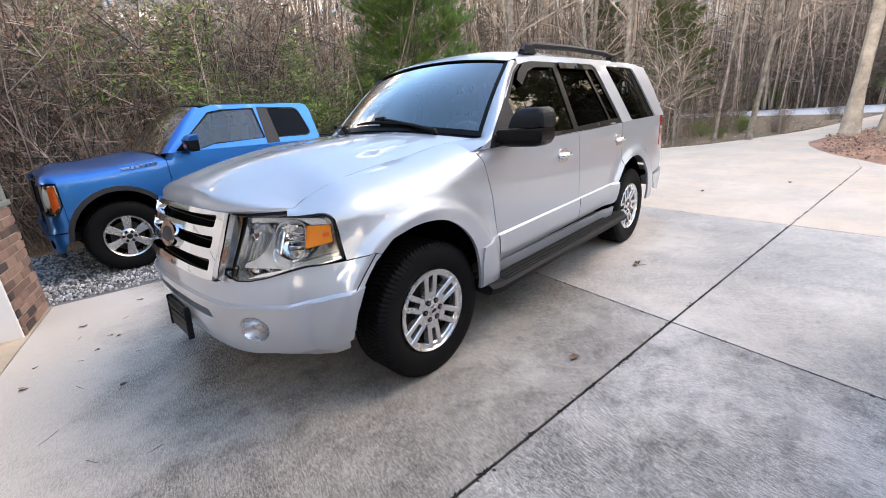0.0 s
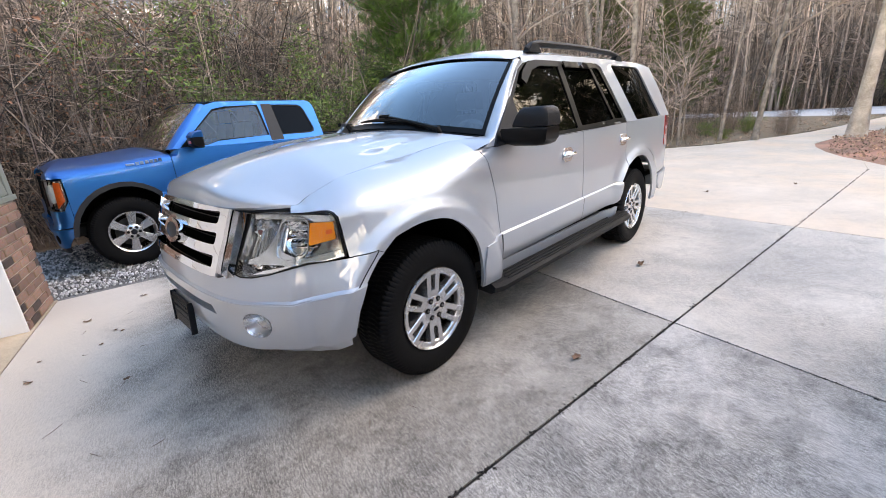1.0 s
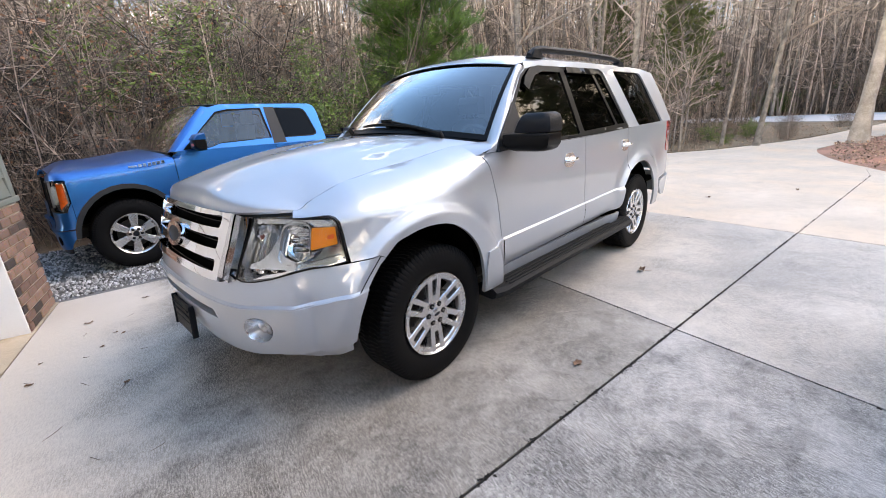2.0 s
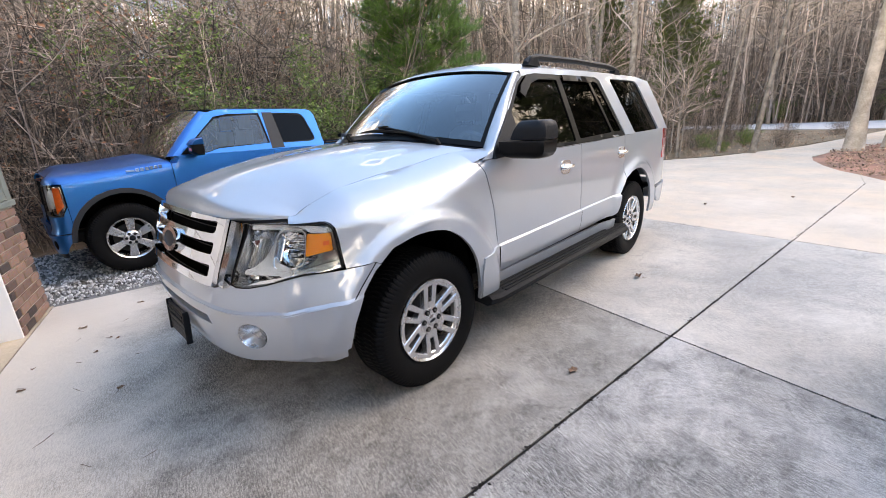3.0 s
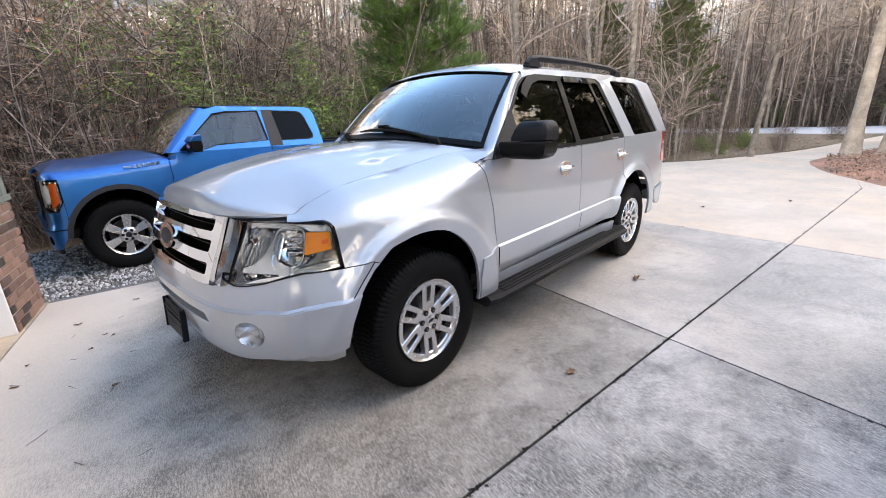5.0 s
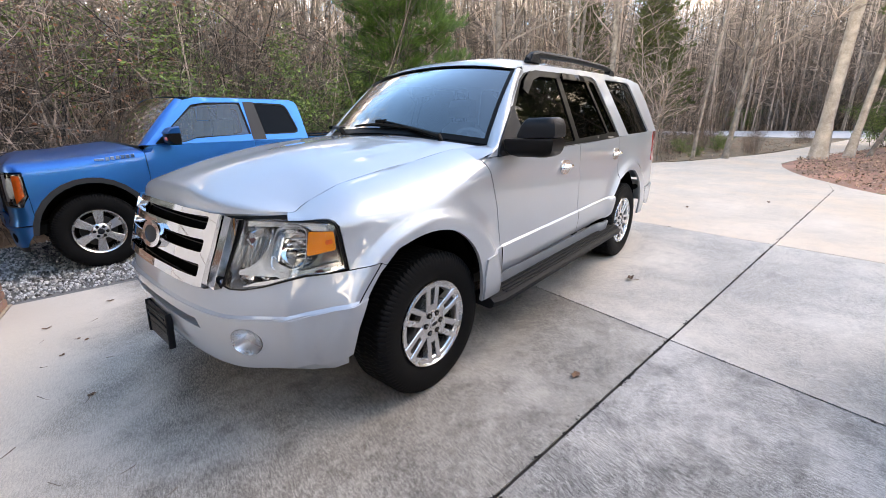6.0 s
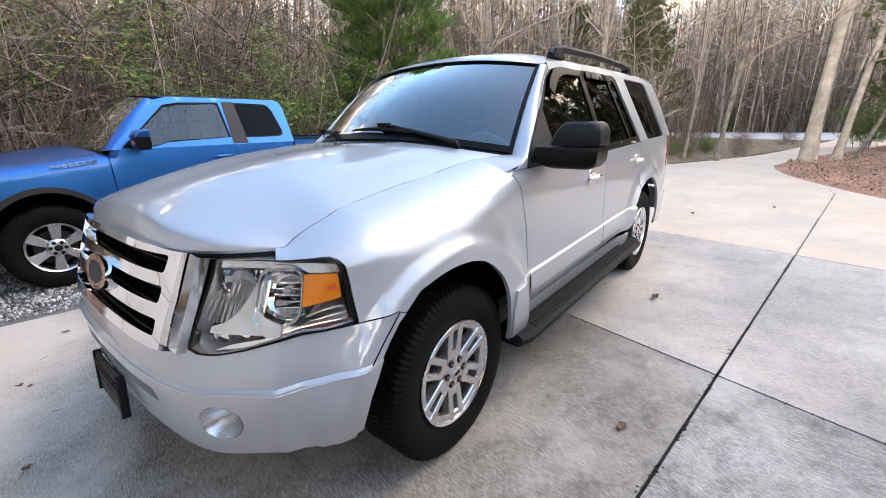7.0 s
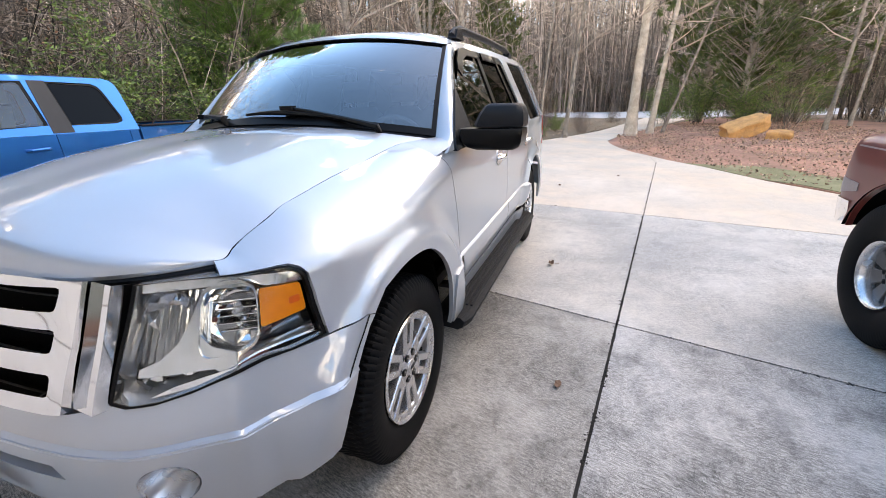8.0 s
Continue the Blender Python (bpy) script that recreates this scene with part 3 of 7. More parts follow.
for k in (1, -1):
    pick = (lambda g: g) if k > 0 else mirrored
    lens_ring = shrink(hl_ring, .010)
    bowl = make("headlight", pick(skin(hl_ring, shell, step=.03, thick=0, offset=-.085)), LAMPBACK, suv, "clear headlight with amber turn signal", fix=False)
    make("gasket", pick(skin(hl_ring, shell, [lens_ring], .02, .03, .004)), TRIM, bowl, "black rubber gasket", fix=False)
    make("lens", pick(skin(lens_ring, shell, step=.025, thick=.0, offset=.003)), CLEARLENS, bowl, "clear plastic lens", fix=False).visible_shadow = False
    # side walls of the housing
    wall = Geo()
    ring = dense(lens_ring, .03)
    top_ = [Vector(shell(*p)) for p in ring]
    deep = [Vector(shell(*p)) + (Vector((-.8, -.45, 0)) * .08) for p in shrink(ring, .012)]
    wall.add([*top_, *deep], [(i, (i + 1) % len(ring), len(ring) + (i + 1) % len(ring), len(ring) + i) for i in range(len(ring))])
    make("housing", pick(wall), LAMPGREY, bowl, fix=False)
    # fluted inner panel, faceted bowl, bezel, bulb
    def flutes(i, j):
        sc, z = .645 + .175 * i, .87 + .165 * j
        p = Vector(shell(sc, z))
        return p - Vector((.86, .5, 0)) * (.050 + .0007 * math.cos(i * 2 * math.pi * 9) + .012 * j + .03 * (i - .5) ** 2)
    make("fluted_panel", pick(Geo().grid(flutes, 88, 6)), LAMPBACK, bowl, fix=False)
    n = Vector((.84, .54, -.02)).normalized()
    c = Vector(shell(.895, .955)) - n * .040
    dish = Geo().lathe([(.098, 0), (.092, -.014), (.070, -.034), (.046, -.050), (.020, -.058), (0.0, -.060)], 18)
    m = look(c, c - n)
    make("main_reflector", pick(Geo().add(dish.v, dish.f, m)), CHROME, bowl, "faceted bowl reflector", smooth=12)
    c3 = Vector(shell(.725, .985)) - n * .030
    d3 = Geo().lathe([(.062, 0), (.057, -.012), (.040, -.024), (.018, -.030), (0, -.031)], 14)
    make("high_beam_reflector", pick(Geo().add(d3.v, d3.f, look(c3, c3 - n))), CHROME, bowl, smooth=12)
    for j in range(5):
        g = Geo().box((.11, .004, .022), m @ Matrix.Translation((0, -.055 + .022 * j, -.030)) @ Matrix.Rotation(.5, 4, "X"), .001)
        make("reflector_rib", pick(g), CHROME, bowl)
    g = Geo().lathe([(0, -.004), (.013, -.006), (.017, -.03), (.012, -.062)], 16)
    make("bulb", pick(Geo().add(g.v, g.f, m)), LAMPGREY, bowl)
    fr_out = rounded([(.800, .868), (.992, .880), (.996, 1.034), (.800, 1.042)], .045, 5)
    fr_in = rounded([(.806, .875), (.986, .886), (.990, 1.028), (.806, 1.035)], .045, 5)
    make("bowl_frame", pick(skin(fr_out, shell, [fr_in], .02, .035, -.014)), LAMPGREY, bowl, fix=False)
    for sc, zc in ((.70, .84), (.77, .842)):
        c2 = Vector(shell(sc, zc)) - n * .045
        d2 = Geo().lathe([(.030, 0), (.024, -.014), (.010, -.022), (0, -.024)], 10)
        make("lower_reflector", pick(Geo().add(d2.v, d2.f, look(c2, c2 - n))), CHROME, bowl, smooth=12)
    bar = [(.665, .880), (.715, .893), (.755, .925), (.782, .975), (.798, 1.008), (.806, .935), (.835, .905), (.88, .888), (.98, .868), (1.19, .888), (1.19, .872), (1.0, .853), (.90, .848), (.865, .836), (.845, .852), (.665, .862)]
    make("chrome_bar", pick(skin(bar, shell, step=.03, thick=.02, offset=-.022)), LAMPGREY, bowl, fix=False)
    sig = [(.998, .922), (1.180, .938), (1.180, 1.014), (1.004, 1.018)]
    sg = make("turn_signal", pick(skin(rounded(sig, .01, 2), shell, step=.025, thick=.03, offset=-.006)), AMBER, bowl, "amber turn signal lens", fix=False)
    make("turn_signal_bulb", pick(skin(rounded([(1.12, .962), (1.165, .965), (1.165, .984), (1.12, .98)], .006, 2), shell, step=.02, thick=.002, offset=-.003)), AMBER_RED, bowl, fix=False)
    make("upper_bezel", pick(skin([(.65, 1.068), (1.0, 1.070), (1.12, 1.068), (1.17, 1.058), (1.19, 1.035), (1.195, 1.016), (1.03, 1.022), (.98, 1.036), (.65, 1.045)], shell, step=.03, thick=.02, offset=-.014)), LAMPGREY, bowl, fix=False)
    make("lower_bezel", pick(skin([(.70, .815), (.80, .822), (.9, .845), (1.2, .858), (1.2, .87), (.98, .862), (.86, .845), (.76, .832)], shell, step=.03, thick=.02, offset=-.012)), CHROME, bowl, fix=False)

for sgn in (1, -1):
    seam = [Vector(shell(1.345 - .13 * t, .856 - .142 * t)) + Vector((.001, .001, 0)) for t in np.linspace(0, 1, 10)]
    make("bumper_seam", Geo().tube([(p.x, sgn * p.y, p.z) for p in seam], .0028, 5), TRIM, suv)

# plate bracket under the grille
pb = Geo().box((.014, .31, .17), pose(1.0, -.04, .49, 0, -4, 0), .006)
bracket = make("plate_bracket", pb, PLASTIC, suv, "black plastic front plate bracket", smooth=30)
for z in (.43, .47, .51, .55):
    make("bracket_rib", Geo().box((.006, .28, .012), pose(1.008 + (.49 - z) * -.07, -.04, z), .002), STEPGREY, bracket)
for y in (-.196, .116):
    make("bracket_edge", Geo().box((.03, .012, .18), pose(1.0, y, .49, 0, -4, 0), .004), PLASTIC, bracket)

# windshield, cowl and wipers
def screen(u, w):
    a = abs(u)
    bx, by, bz = -.39 - .24 * a ** 2.2, .835 * u, 1.372 - .078 * a ** 2
    tx, ty, tz = -1.0 - .10 * a ** 2.2, .733 * u, 1.825 - .06 * a ** 2.2
    bulge = .035 * math.sin(math.pi * w) * (1 - .6 * a)
    return (bx + (tx - bx) * w + bulge * .7, by + (ty - by) * w, bz + (tz - bz) * w + bulge)


make("windshield", Geo().grid(lambda i, j: screen(2 * i - 1, j), 30, 16), WINDSHIELD, suv, "blue-tinted windshield").visible_shadow = False
band = Geo()
for i0, i1, j0, j1 in ((0, 1, 0, .06), (0, 1, .975, .99), (0, .012, .05, .985), (.988, 1, .05, .985)):
    band.grid(lambda i, j, i0=i0, i1=i1, j0=j0, j1=j1: Vector(screen(2 * (i0 + (i1 - i0) * i) - 1, j0 + (j1 - j0) * j)) + Vector((.004, 0, .005)), 24, 6)
windshield_band = make("windshield_band", band, TRIM, suv, "black ceramic edge band", fix=False)


def cowl(i, j):
    u = 2 * i - 1
    hx, hy, hz = hood(u * .99, 1)
    p = Vector(screen(u, 0.02))
    return Vector((hx, hy, hz - .025)).lerp(p + Vector((0, 0, -.004)), j)


make("cowl", Geo().grid(cowl, 30, 4), PLASTIC, suv, fix=True)
def on_screen(u, w, h):
    return Vector(screen(u, w)) + Vector((.6, 0, .8)) * h


for piv, joint, ends in (((-.475, .60, 1.325), (.14, .10), ((-.20, .08), (.50, .055))), ((-.42, -.30, 1.375), (-.74, .12), ((-.96, .13), (-.40, .085)))):
    a, b = Vector(piv), on_screen(*joint, .035)
    w = Geo().tube([a, a + Vector((.015, 0, .03)), a.lerp(b, .35) + Vector((.01, 0, .022)), a.lerp(b, .8) + Vector((0, 0, .008)), b], [.018, .017, .014, .010, .008], 8)
    arm = make("wiper", w, TRIM, suv, "black windshield wiper")
    (u0, w0), (u1, w1) = ends
    make("blade", Geo().tube([on_screen(u0 + (u1 - u0) * t, w0 + (w1 - w0) * t, .012 + .014 * math.sin(math.pi * t)) for t in np.linspace(0, 1, 9)], [.006, .008, .010, .012, .013, .012, .010, .008, .006], 6), TRIM, arm)
    make("wiper_joint", Geo().hull([b + Vector((dx, dy, dz)) for dx in (-.018, .012) for dy in (-.04, .04) for dz in (-.018, .008)]), TRIM, arm)

# pillars, roof, side windows
def pillar(i, j):
    zz = 1.28 + (1.772 - 1.28) * i
    x1 = -.53 - .10 * ease(0, .12, i) - .475 * i
    e = Vector(screen(1, max(0.0, (zz - 1.29) / .475)))
    x2 = sew([1.235, 1.285, 1.70, 1.75, 1.79], [-.46, -.60, -1.10, -1.19, -1.30], zz - .02)
    o = Vector(cabin(1.74 - x2, zz - .02))
    mid = (e + o) / 2 + Vector((.02, .03, .012))
    return e * (1 - j) ** 2 + mid * 2 * j * (1 - j) + o * j * j


both("windshield_pillar", Geo().grid(pillar, 24, 8), SILVER, suv)


def corner(i, j):
    v = vtop(2.185) - (vtop(2.185) - 1.215) * j
    return Vector(shell(2.185, v)).lerp(Vector(pillar(0, j)) + Vector((0, .002 * (1 - j), 0)), i) + Vector((0, .002, .002)) * math.sin(math.pi * i) * (1 - j * .5)


both("pillar_base", Geo().grid(corner, 8, 8), SILVER, suv)
roof_top = [(-1.2, 1.795), (-1.5, 1.822), (-2.2, 1.84), (-3.0, 1.85), (-3.6, 1.845), (-3.95, 1.82)]
win_all = [(-.60, 1.252), (-1.105, 1.70), (-1.19, 1.745), (-1.30, 1.768), (-1.75, 1.785), (-2.44, 1.795), (-2.50, 1.77), (-2.69, 1.285), (-2.66, 1.272), (-1.73, 1.25)]
win_q = rounded([(-2.745, 1.795), (-3.42, 1.80), (-3.50, 1.775), (-3.76, 1.29), (-2.95, 1.28)], .03)
side_ring = [(-.475, 1.238), (-.60, 1.285), (-1.10, 1.70), (-1.19, 1.752), (-1.2, 1.795)] + roof_top[1:] + [(-4.05, 1.6), (-4.10, 1.285), (-2.64, 1.27), (-1.73, 1.246)]
both("side_frame", skin(q(side_ring), cabin, [q(win_all), q(win_q)], .03, .02), SILVER, suv)
gl_f = rounded([(-.90, 1.275), (-.90, 1.475), (-1.135, 1.695), (-1.25, 1.757), (-1.70, 1.772), (-1.70, 1.275)], .02)
gl_r = rounded([(-1.775, 1.29), (-1.775, 1.77), (-2.26, 1.768), (-2.42, 1.31)], .02)
gl_v = rounded([(-2.46, 1.315), (-2.31, 1.76), (-2.41, 1.76), (-2.45, 1.745), (-2.635, 1.315)], .015)
both("window_frame", skin(q(shrink(win_all, -.002)), cabin, [q(gl_f), q(gl_r), q(gl_v)], .03, .02, -.006), TRIM, suv, "black window frame")
for nm, ring, mt in (("front_side_window", gl_f, SIDEGLASS), ("rear_side_window", gl_r, PRIVACY), ("vent_window", gl_v, PRIVACY), ("quarter_window", win_q, PRIVACY)):
    for o in both(nm, skin(q(ring), cabin, step=.05, thick=0, offset=-.014), mt, suv, "tinted glass" if mt is PRIVACY else ""):
        o.visible_shadow = False
vis_f = [(-1.10, 1.635), (-1.15, 1.69), (-1.26, 1.755), (-1.36, 1.772), (-1.68, 1.778), (-1.67, 1.738), (-1.40, 1.732), (-1.28, 1.70), (-1.20, 1.645), (-1.14, 1.60)]
vis_r = [(-1.79, 1.782), (-2.33, 1.79), (-2.31, 1.742), (-1.79, 1.738)]
for ring in (vis_f, vis_r):
    both("window_visor", skin(q(ring), cabin, step=.04, thick=.010, offset=.010), TRIM, suv, "smoked window rain visor")
both("belt_moulding", skin(q([(-.60, 1.236), (-.60, 1.258), (-2.66, 1.282), (-2.66, 1.262)]), cabin, step=.06, thick=.012, offset=.006), TRIM, suv)


def roof(i, j):
    u = 2 * i - 1
    a = abs(u)
    x = -1.0 - .19 * a ** 2.2 + (-3.97 + 1.0 + .19 * a ** 2.2) * j
    ze = sew([-p[0] for p in roof_top], [p[1] for p in roof_top], -x)
    ye = cabin(1.74 - x, ze)[1]
    crown = (.092 - .017 * ease(.1, .5, j)) * (1 - a ** 3.4) * (1 - .35 * ease(.5, 1, j))
    p = Vector((x, u * ye, ze + crown))
    return (Vector(screen(u, .985)) + Vector((.009, 0, .010))).lerp(p, ease(0, .075, j))


make("roof", Geo().grid(roof, 40, 40), SILVER, suv, fix=True)
for sgn in (1, -1):
    r = Geo()
    path = [(-1.36, .675, 1.85), (-1.42, .678, 1.882), (-1.50, .68, 1.900), (-2.1, .682, 1.915), (-2.8, .68, 1.912), (-2.98, .678, 1.895), (-3.06, .675, 1.868)]
    r.tube([(x, sgn * y, z) for x, y, z in path], [.02, .026, .026, .023, .023, .022, .016], 10)
    rail = make("roof_rail", r, PLASTIC, suv, "black roof rack rail")
    for xf in (-1.42, -2.98):
        make("rail_foot", Geo().hull([(xf + dx, sgn * (.678 + dy), z) for dx, z in ((-.10, 1.835), (.07, 1.835), (-.05, 1.89), (.03, 1.89)) for dy in (-.028, .028)]), PLASTIC, rail)
make("rear_window", Geo().grid(lambda i, j: (-4.10 + .14 * j, (2 * i - 1) * (.86 - .17 * j), 1.28 + .53 * j), 8, 6), PRIVACY, suv, "tinted rear window")

# mirrors
def rounded_block(x0, x1, rows, sgn):
    """A soft block: rows of (z, inner y, outer y, grow)."""
    pts = []
    for z, y0, y1, f in rows:
        xm, xh = (x0 + x1) / 2, (x1 - x0) / 2 * f
        for dx, dy in ((-1, .12), (-.75, 0), (.75, 0), (1, .12)):
            pts += [(xm + xh * dx, sgn * (y0 + .15 * dy), z), (xm + xh * dx, sgn * (y1 - .25 * dy), z)]
    return Geo().hull(pts)


def folded(g, sgn):
    """The far mirror lies folded back along the window."""
    if sgn < 0:
        h = Vector((-.66, -.985, 0))
        g.v = [tuple(Matrix.Rotation(radians(-78), 3, "Z") @ (Vector(p) - h) + h + Vector((-.17, .05, -.02))) for p in g.v]
    return g


for sgn in (1, -1):
    mir = make("side_mirror", folded(rounded_block(-.62, -.80, [(1.338, 1.035, 1.262, .96), (1.35, 1.03, 1.268, 1), (1.40, 1.055, 1.266, 1), (1.432, 1.08, 1.255, .9), (1.445, 1.10, 1.235, .7)], sgn), sgn), PLASTIC, suv, "large black side mirror", smooth=40)
    make("mirror_lower", folded(rounded_block(-.61, -.80, [(1.332, .955, 1.262, .96), (1.32, .95, 1.265, 1), (1.27, .96, 1.26, 1), (1.245, .99, 1.245, .9), (1.232, 1.03, 1.22, .7)], sgn), sgn), TRIM, mir, smooth=40)
    make("mirror_glass", folded(Geo().box((.006, .19, .15), pose(-.803, sgn * 1.145, 1.34), .002), sgn), CHROME, mir)
    sail = skin(q(rounded([(-.56, 1.232), (-.62, 1.30), (-.905, 1.53), (-.915, 1.30), (-.88, 1.245)], .02)), cabin, step=.03, thick=.02, offset=.012)
    make("mirror_sail", sail if sgn > 0 else mirrored(sail), PLASTIC, mir, fix=False)

# running boards
for sgn in (1, -1):
    b = Geo()
    sec = [(.86, .375), (.86, .40), (.895, .415), (1.035, .404), (1.062, .384), (1.052, .35), (1.02, .335), (.89, .345)]
    st = [(-.43, 0.02), (-.50, 0), (-2.62, 0), (-2.72, .05)]
    vs = [(x, sgn * (y - t * (y - .86) * 6 * (1 if t else 0)), z) for x, t in st for y, z in sec]
    nn = len(sec)
    fs = [(i * nn + j, i * nn + (j + 1) % nn, (i + 1) * nn + (j + 1) % nn, (i + 1) * nn + j) for i in range(3) for j in range(nn)]
    fs += [tuple(range(nn)), tuple(range(3 * nn, 4 * nn))]
    b.add(vs, fs)
    board = make("running_board", b, STEPGREY, suv, "dark grey ribbed plastic running board", smooth=30)
    for y in (.915, .945, .975, 1.005, 1.032):
        make("tread_rib", Geo().box((2.05, .014, .014), pose(-1.60, sgn * y, .4165 - (y - .90) * .08, 0, 0, 0), .003), STEPGREY, board)
    for x in (-.9, -1.6, -2.3):
        make("board_bracket", Geo().box((.06, .35, .03), pose(x, sgn * .80, .36), .005), UNDER, board)

# wheels and tyres
def tyre_geo(R, rim, width, lugs=92, n=368):
    g = Geo()
    hw = width / 2
    prof = []
    side = [(rim - .004, hw * .74), (rim + .01, hw * .86), (rim + .04, hw * .96), (rim + (R - rim) * .50, hw * 1.02), (rim + (R - rim) * .76, hw * .98), (R - .022, hw * .90), (R - .008, hw * .82)]
    tread = [(R - .002, hw * t) for t in (.74, .70, .52, .48, .28, .24, .05, -.05, -.24, -.28, -.48, -.52, -.70, -.74)]
    prof = side + tread + [(r, -h) for r, h in reversed(side)]
    for j in range(n):
        a = 2 * math.pi * j / n
        for k, (r, h) in enumerate(prof):
            aa = a
            if 5 <= k <= len(prof) - 6:
                ph = (j * lugs / n + .35 * math.sin(h / hw * 5.0)) % 1.0
                deep = .0085 if ph < .38 else 0.0
                if k in (9, 10, 13, 14, 17, 18) and 6 < k < len(prof) - 7:
                    deep = max(deep, .004)
                r -= deep
            g.v.append((r * math.cos(aa), r * math.sin(aa), h))
    k = len(prof)
    g.f = [(j * k + i, j * k + i + 1, (j + 1) % n * k + i + 1, (j + 1) % n * k + i) for j in range(n) for i in range(k - 1)]
    return g


def bar_geo(p0, p1, w0, w1, t0, t1, z0, z1):
    """A spoke: a tapered bar in the wheel's face, with a chamfered front."""
    d = Vector((p1[0] - p0[0], p1[1] - p0[1])).normalized()
    nrm = Vector((-d.y, d.x))
    pts = []
    for p, w, t, z in ((p0, w0, t0, z0), (p1, w1, t1, z1)):
        for sd in (-1, 1):
            e = Vector(p) + nrm * sd * w / 2
            e2 = Vector(p) + nrm * sd * (w / 2 - .004)
            pts += [(e.x, e.y, z - t), (e.x, e.y, z - .004), (e2.x, e2.y, z)]
    return pts


def wheel_parts(parent, R, rim, width, spokes, twin, cap, m, label, alloy=ALLOY, deep=0.0):
    """A wheel facing +z of m."""
    lip = Geo().lathe([(rim - .004, -.020), (rim + .006, -.006), (rim + .003, .0), (rim - .006, -.006), (rim - .016, -.016), (rim - .024, -.05), (rim - .03, -.12), (rim - .02, -.20)], 72)
    mh = m @ Matrix.Translation((0, 0, -.020 if twin else -deep))
    w = make("wheel", Geo().add(lip.v, lip.f, m), ALLOY, parent, label, smooth=32)
    hub = Geo().lathe([(0, .008), (.052, .006), (.078, -.001), (.090, -.012), (.090, -.06)], 36)
    make("hub", Geo().add(hub.v, hub.f, mh), alloy, w)
    for i in range(spokes):
        a = 2 * math.pi * (i + .25) / spokes
        turn_ = Matrix.Rotation(a, 4, "Z")
        if twin:
            # two parallel bars, joined at their root
            for sd in (-1, 1):
                g = Geo().hull(bar_geo((.070, sd * .0275), (rim - .010, sd * .036), .030, .034, .045, .04, -.021, -.006))
                make("spoke", Geo().add(g.v, g.f, m @ turn_), alloy, w)
            g = Geo().hull(bar_geo((.060, 0), (.112, 0), .070, .082, .04, .04, -.020, -.017))
            make("spoke_root", Geo().add(g.v, g.f, m @ turn_), alloy, w)
        else:
            g = Geo().hull(bar_geo((.062, 0), (rim - .010, 0), .060, .098, .03, .03, -.006 - deep, -.012 - deep * .8))
            make("spoke", Geo().add(g.v, g.f, m @ turn_), alloy, w)
    if twin:
        band_ = Geo().lathe([(rim - .006, -.010), (rim - .030, -.013), (rim - .036, -.020), (rim - .037, -.050)], 60)
        make("rim_band", Geo().add(band_.v, band_.f, m), ALLOY, w)
    off = Matrix.Translation((0, 0, -width / 2 + .008))
    make("tyre", Geo().add(*(lambda t: (t.v, t.f))(tyre_geo(R, rim, width)), m @ off), RUBBER, w, "black all-terrain tyre", smooth=28)
    back = Geo().lathe([(0, -.085), (.165, -.085), (.168, -.095), (0, -.10)], 40)
    make("brake_disc", Geo().add(back.v, back.f, m), UNDER, w)
    # a near-black disc paints the shade seen between the spokes
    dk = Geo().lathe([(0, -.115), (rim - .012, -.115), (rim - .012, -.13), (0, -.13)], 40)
    make("spoke_shade_disc", Geo().add(dk.v, dk.f, m), VOID, w)
    for i in range(6):
        a = 2 * math.pi * (i + .75) / 6
        nut = Geo().lathe([(0, .010), (.006, .009), (.008, .003), (.009, -.006)], 6)
        make("lug_nut", Geo().add(nut.v, nut.f, mh @ Matrix.Translation((.057 * math.cos(a), .057 * math.sin(a), .004))), ALLOY_DARK if cap else PLASTIC, w)
        pit = Geo().lathe([(.0, .0025), (.0155, .0025), (.017, -.004)], 16)
        make("nut_recess", Geo().add(pit.v, pit.f, mh @ Matrix.Translation((.057 * math.cos(a), .057 * math.sin(a), .0055))), TRIM, w)
    c = Geo().lathe([(0, .016), (.020, .015), (.030, .011), (.033, .004)], 28)
    make("centre_cap", Geo().add(c.v, c.f, mh), ALLOY if cap else PLASTIC, w)
    o = Geo().lathe([(0, .0185), (.013, .0180), (.016, .0150)], 20)
    make("cap_emblem", Geo().add([(x * 1.35, y * .62, z) for x, y, z in o.v], o.f, mh), BADGE, w)
    return w


def wheel_pose(x, y, z, out, turn=0):
    """Faces out along +y or -y."""
    return Matrix.Translation((x, y, z)) @ (Matrix.Rotation(radians(-90 * out), 4, "X")) @ Matrix.Rotation(radians(turn), 4, "Z")


for c in WHEELS:
    for sgn in (1, -1):
        wheel_parts(suv, .398, .236, .265, 6, True, True, wheel_pose(c, sgn * .945, .390, sgn, 14 if c == 0 else 40), "silver six twin-spoke alloy wheel")
        # wheel well
        lin = Geo()
        arch = ARCH_F if c == 0 else ARCH_R
        pts = [(x + (0.012 if x > c + .05 else -.012), z + .012) for x, z in arch]
        lin.add([(x, sgn * y, z) for x, z in pts for y in (.925, .45)], [(2 * i, 2 * i + 1, 2 * i + 3, 2 * i + 2) for i in range(len(pts) - 1)])
        k = len(lin.v)
        lin.add([(x, sgn * .46, z) for x, z in pts], [tuple(range(len(pts)))])
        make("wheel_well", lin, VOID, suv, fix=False)

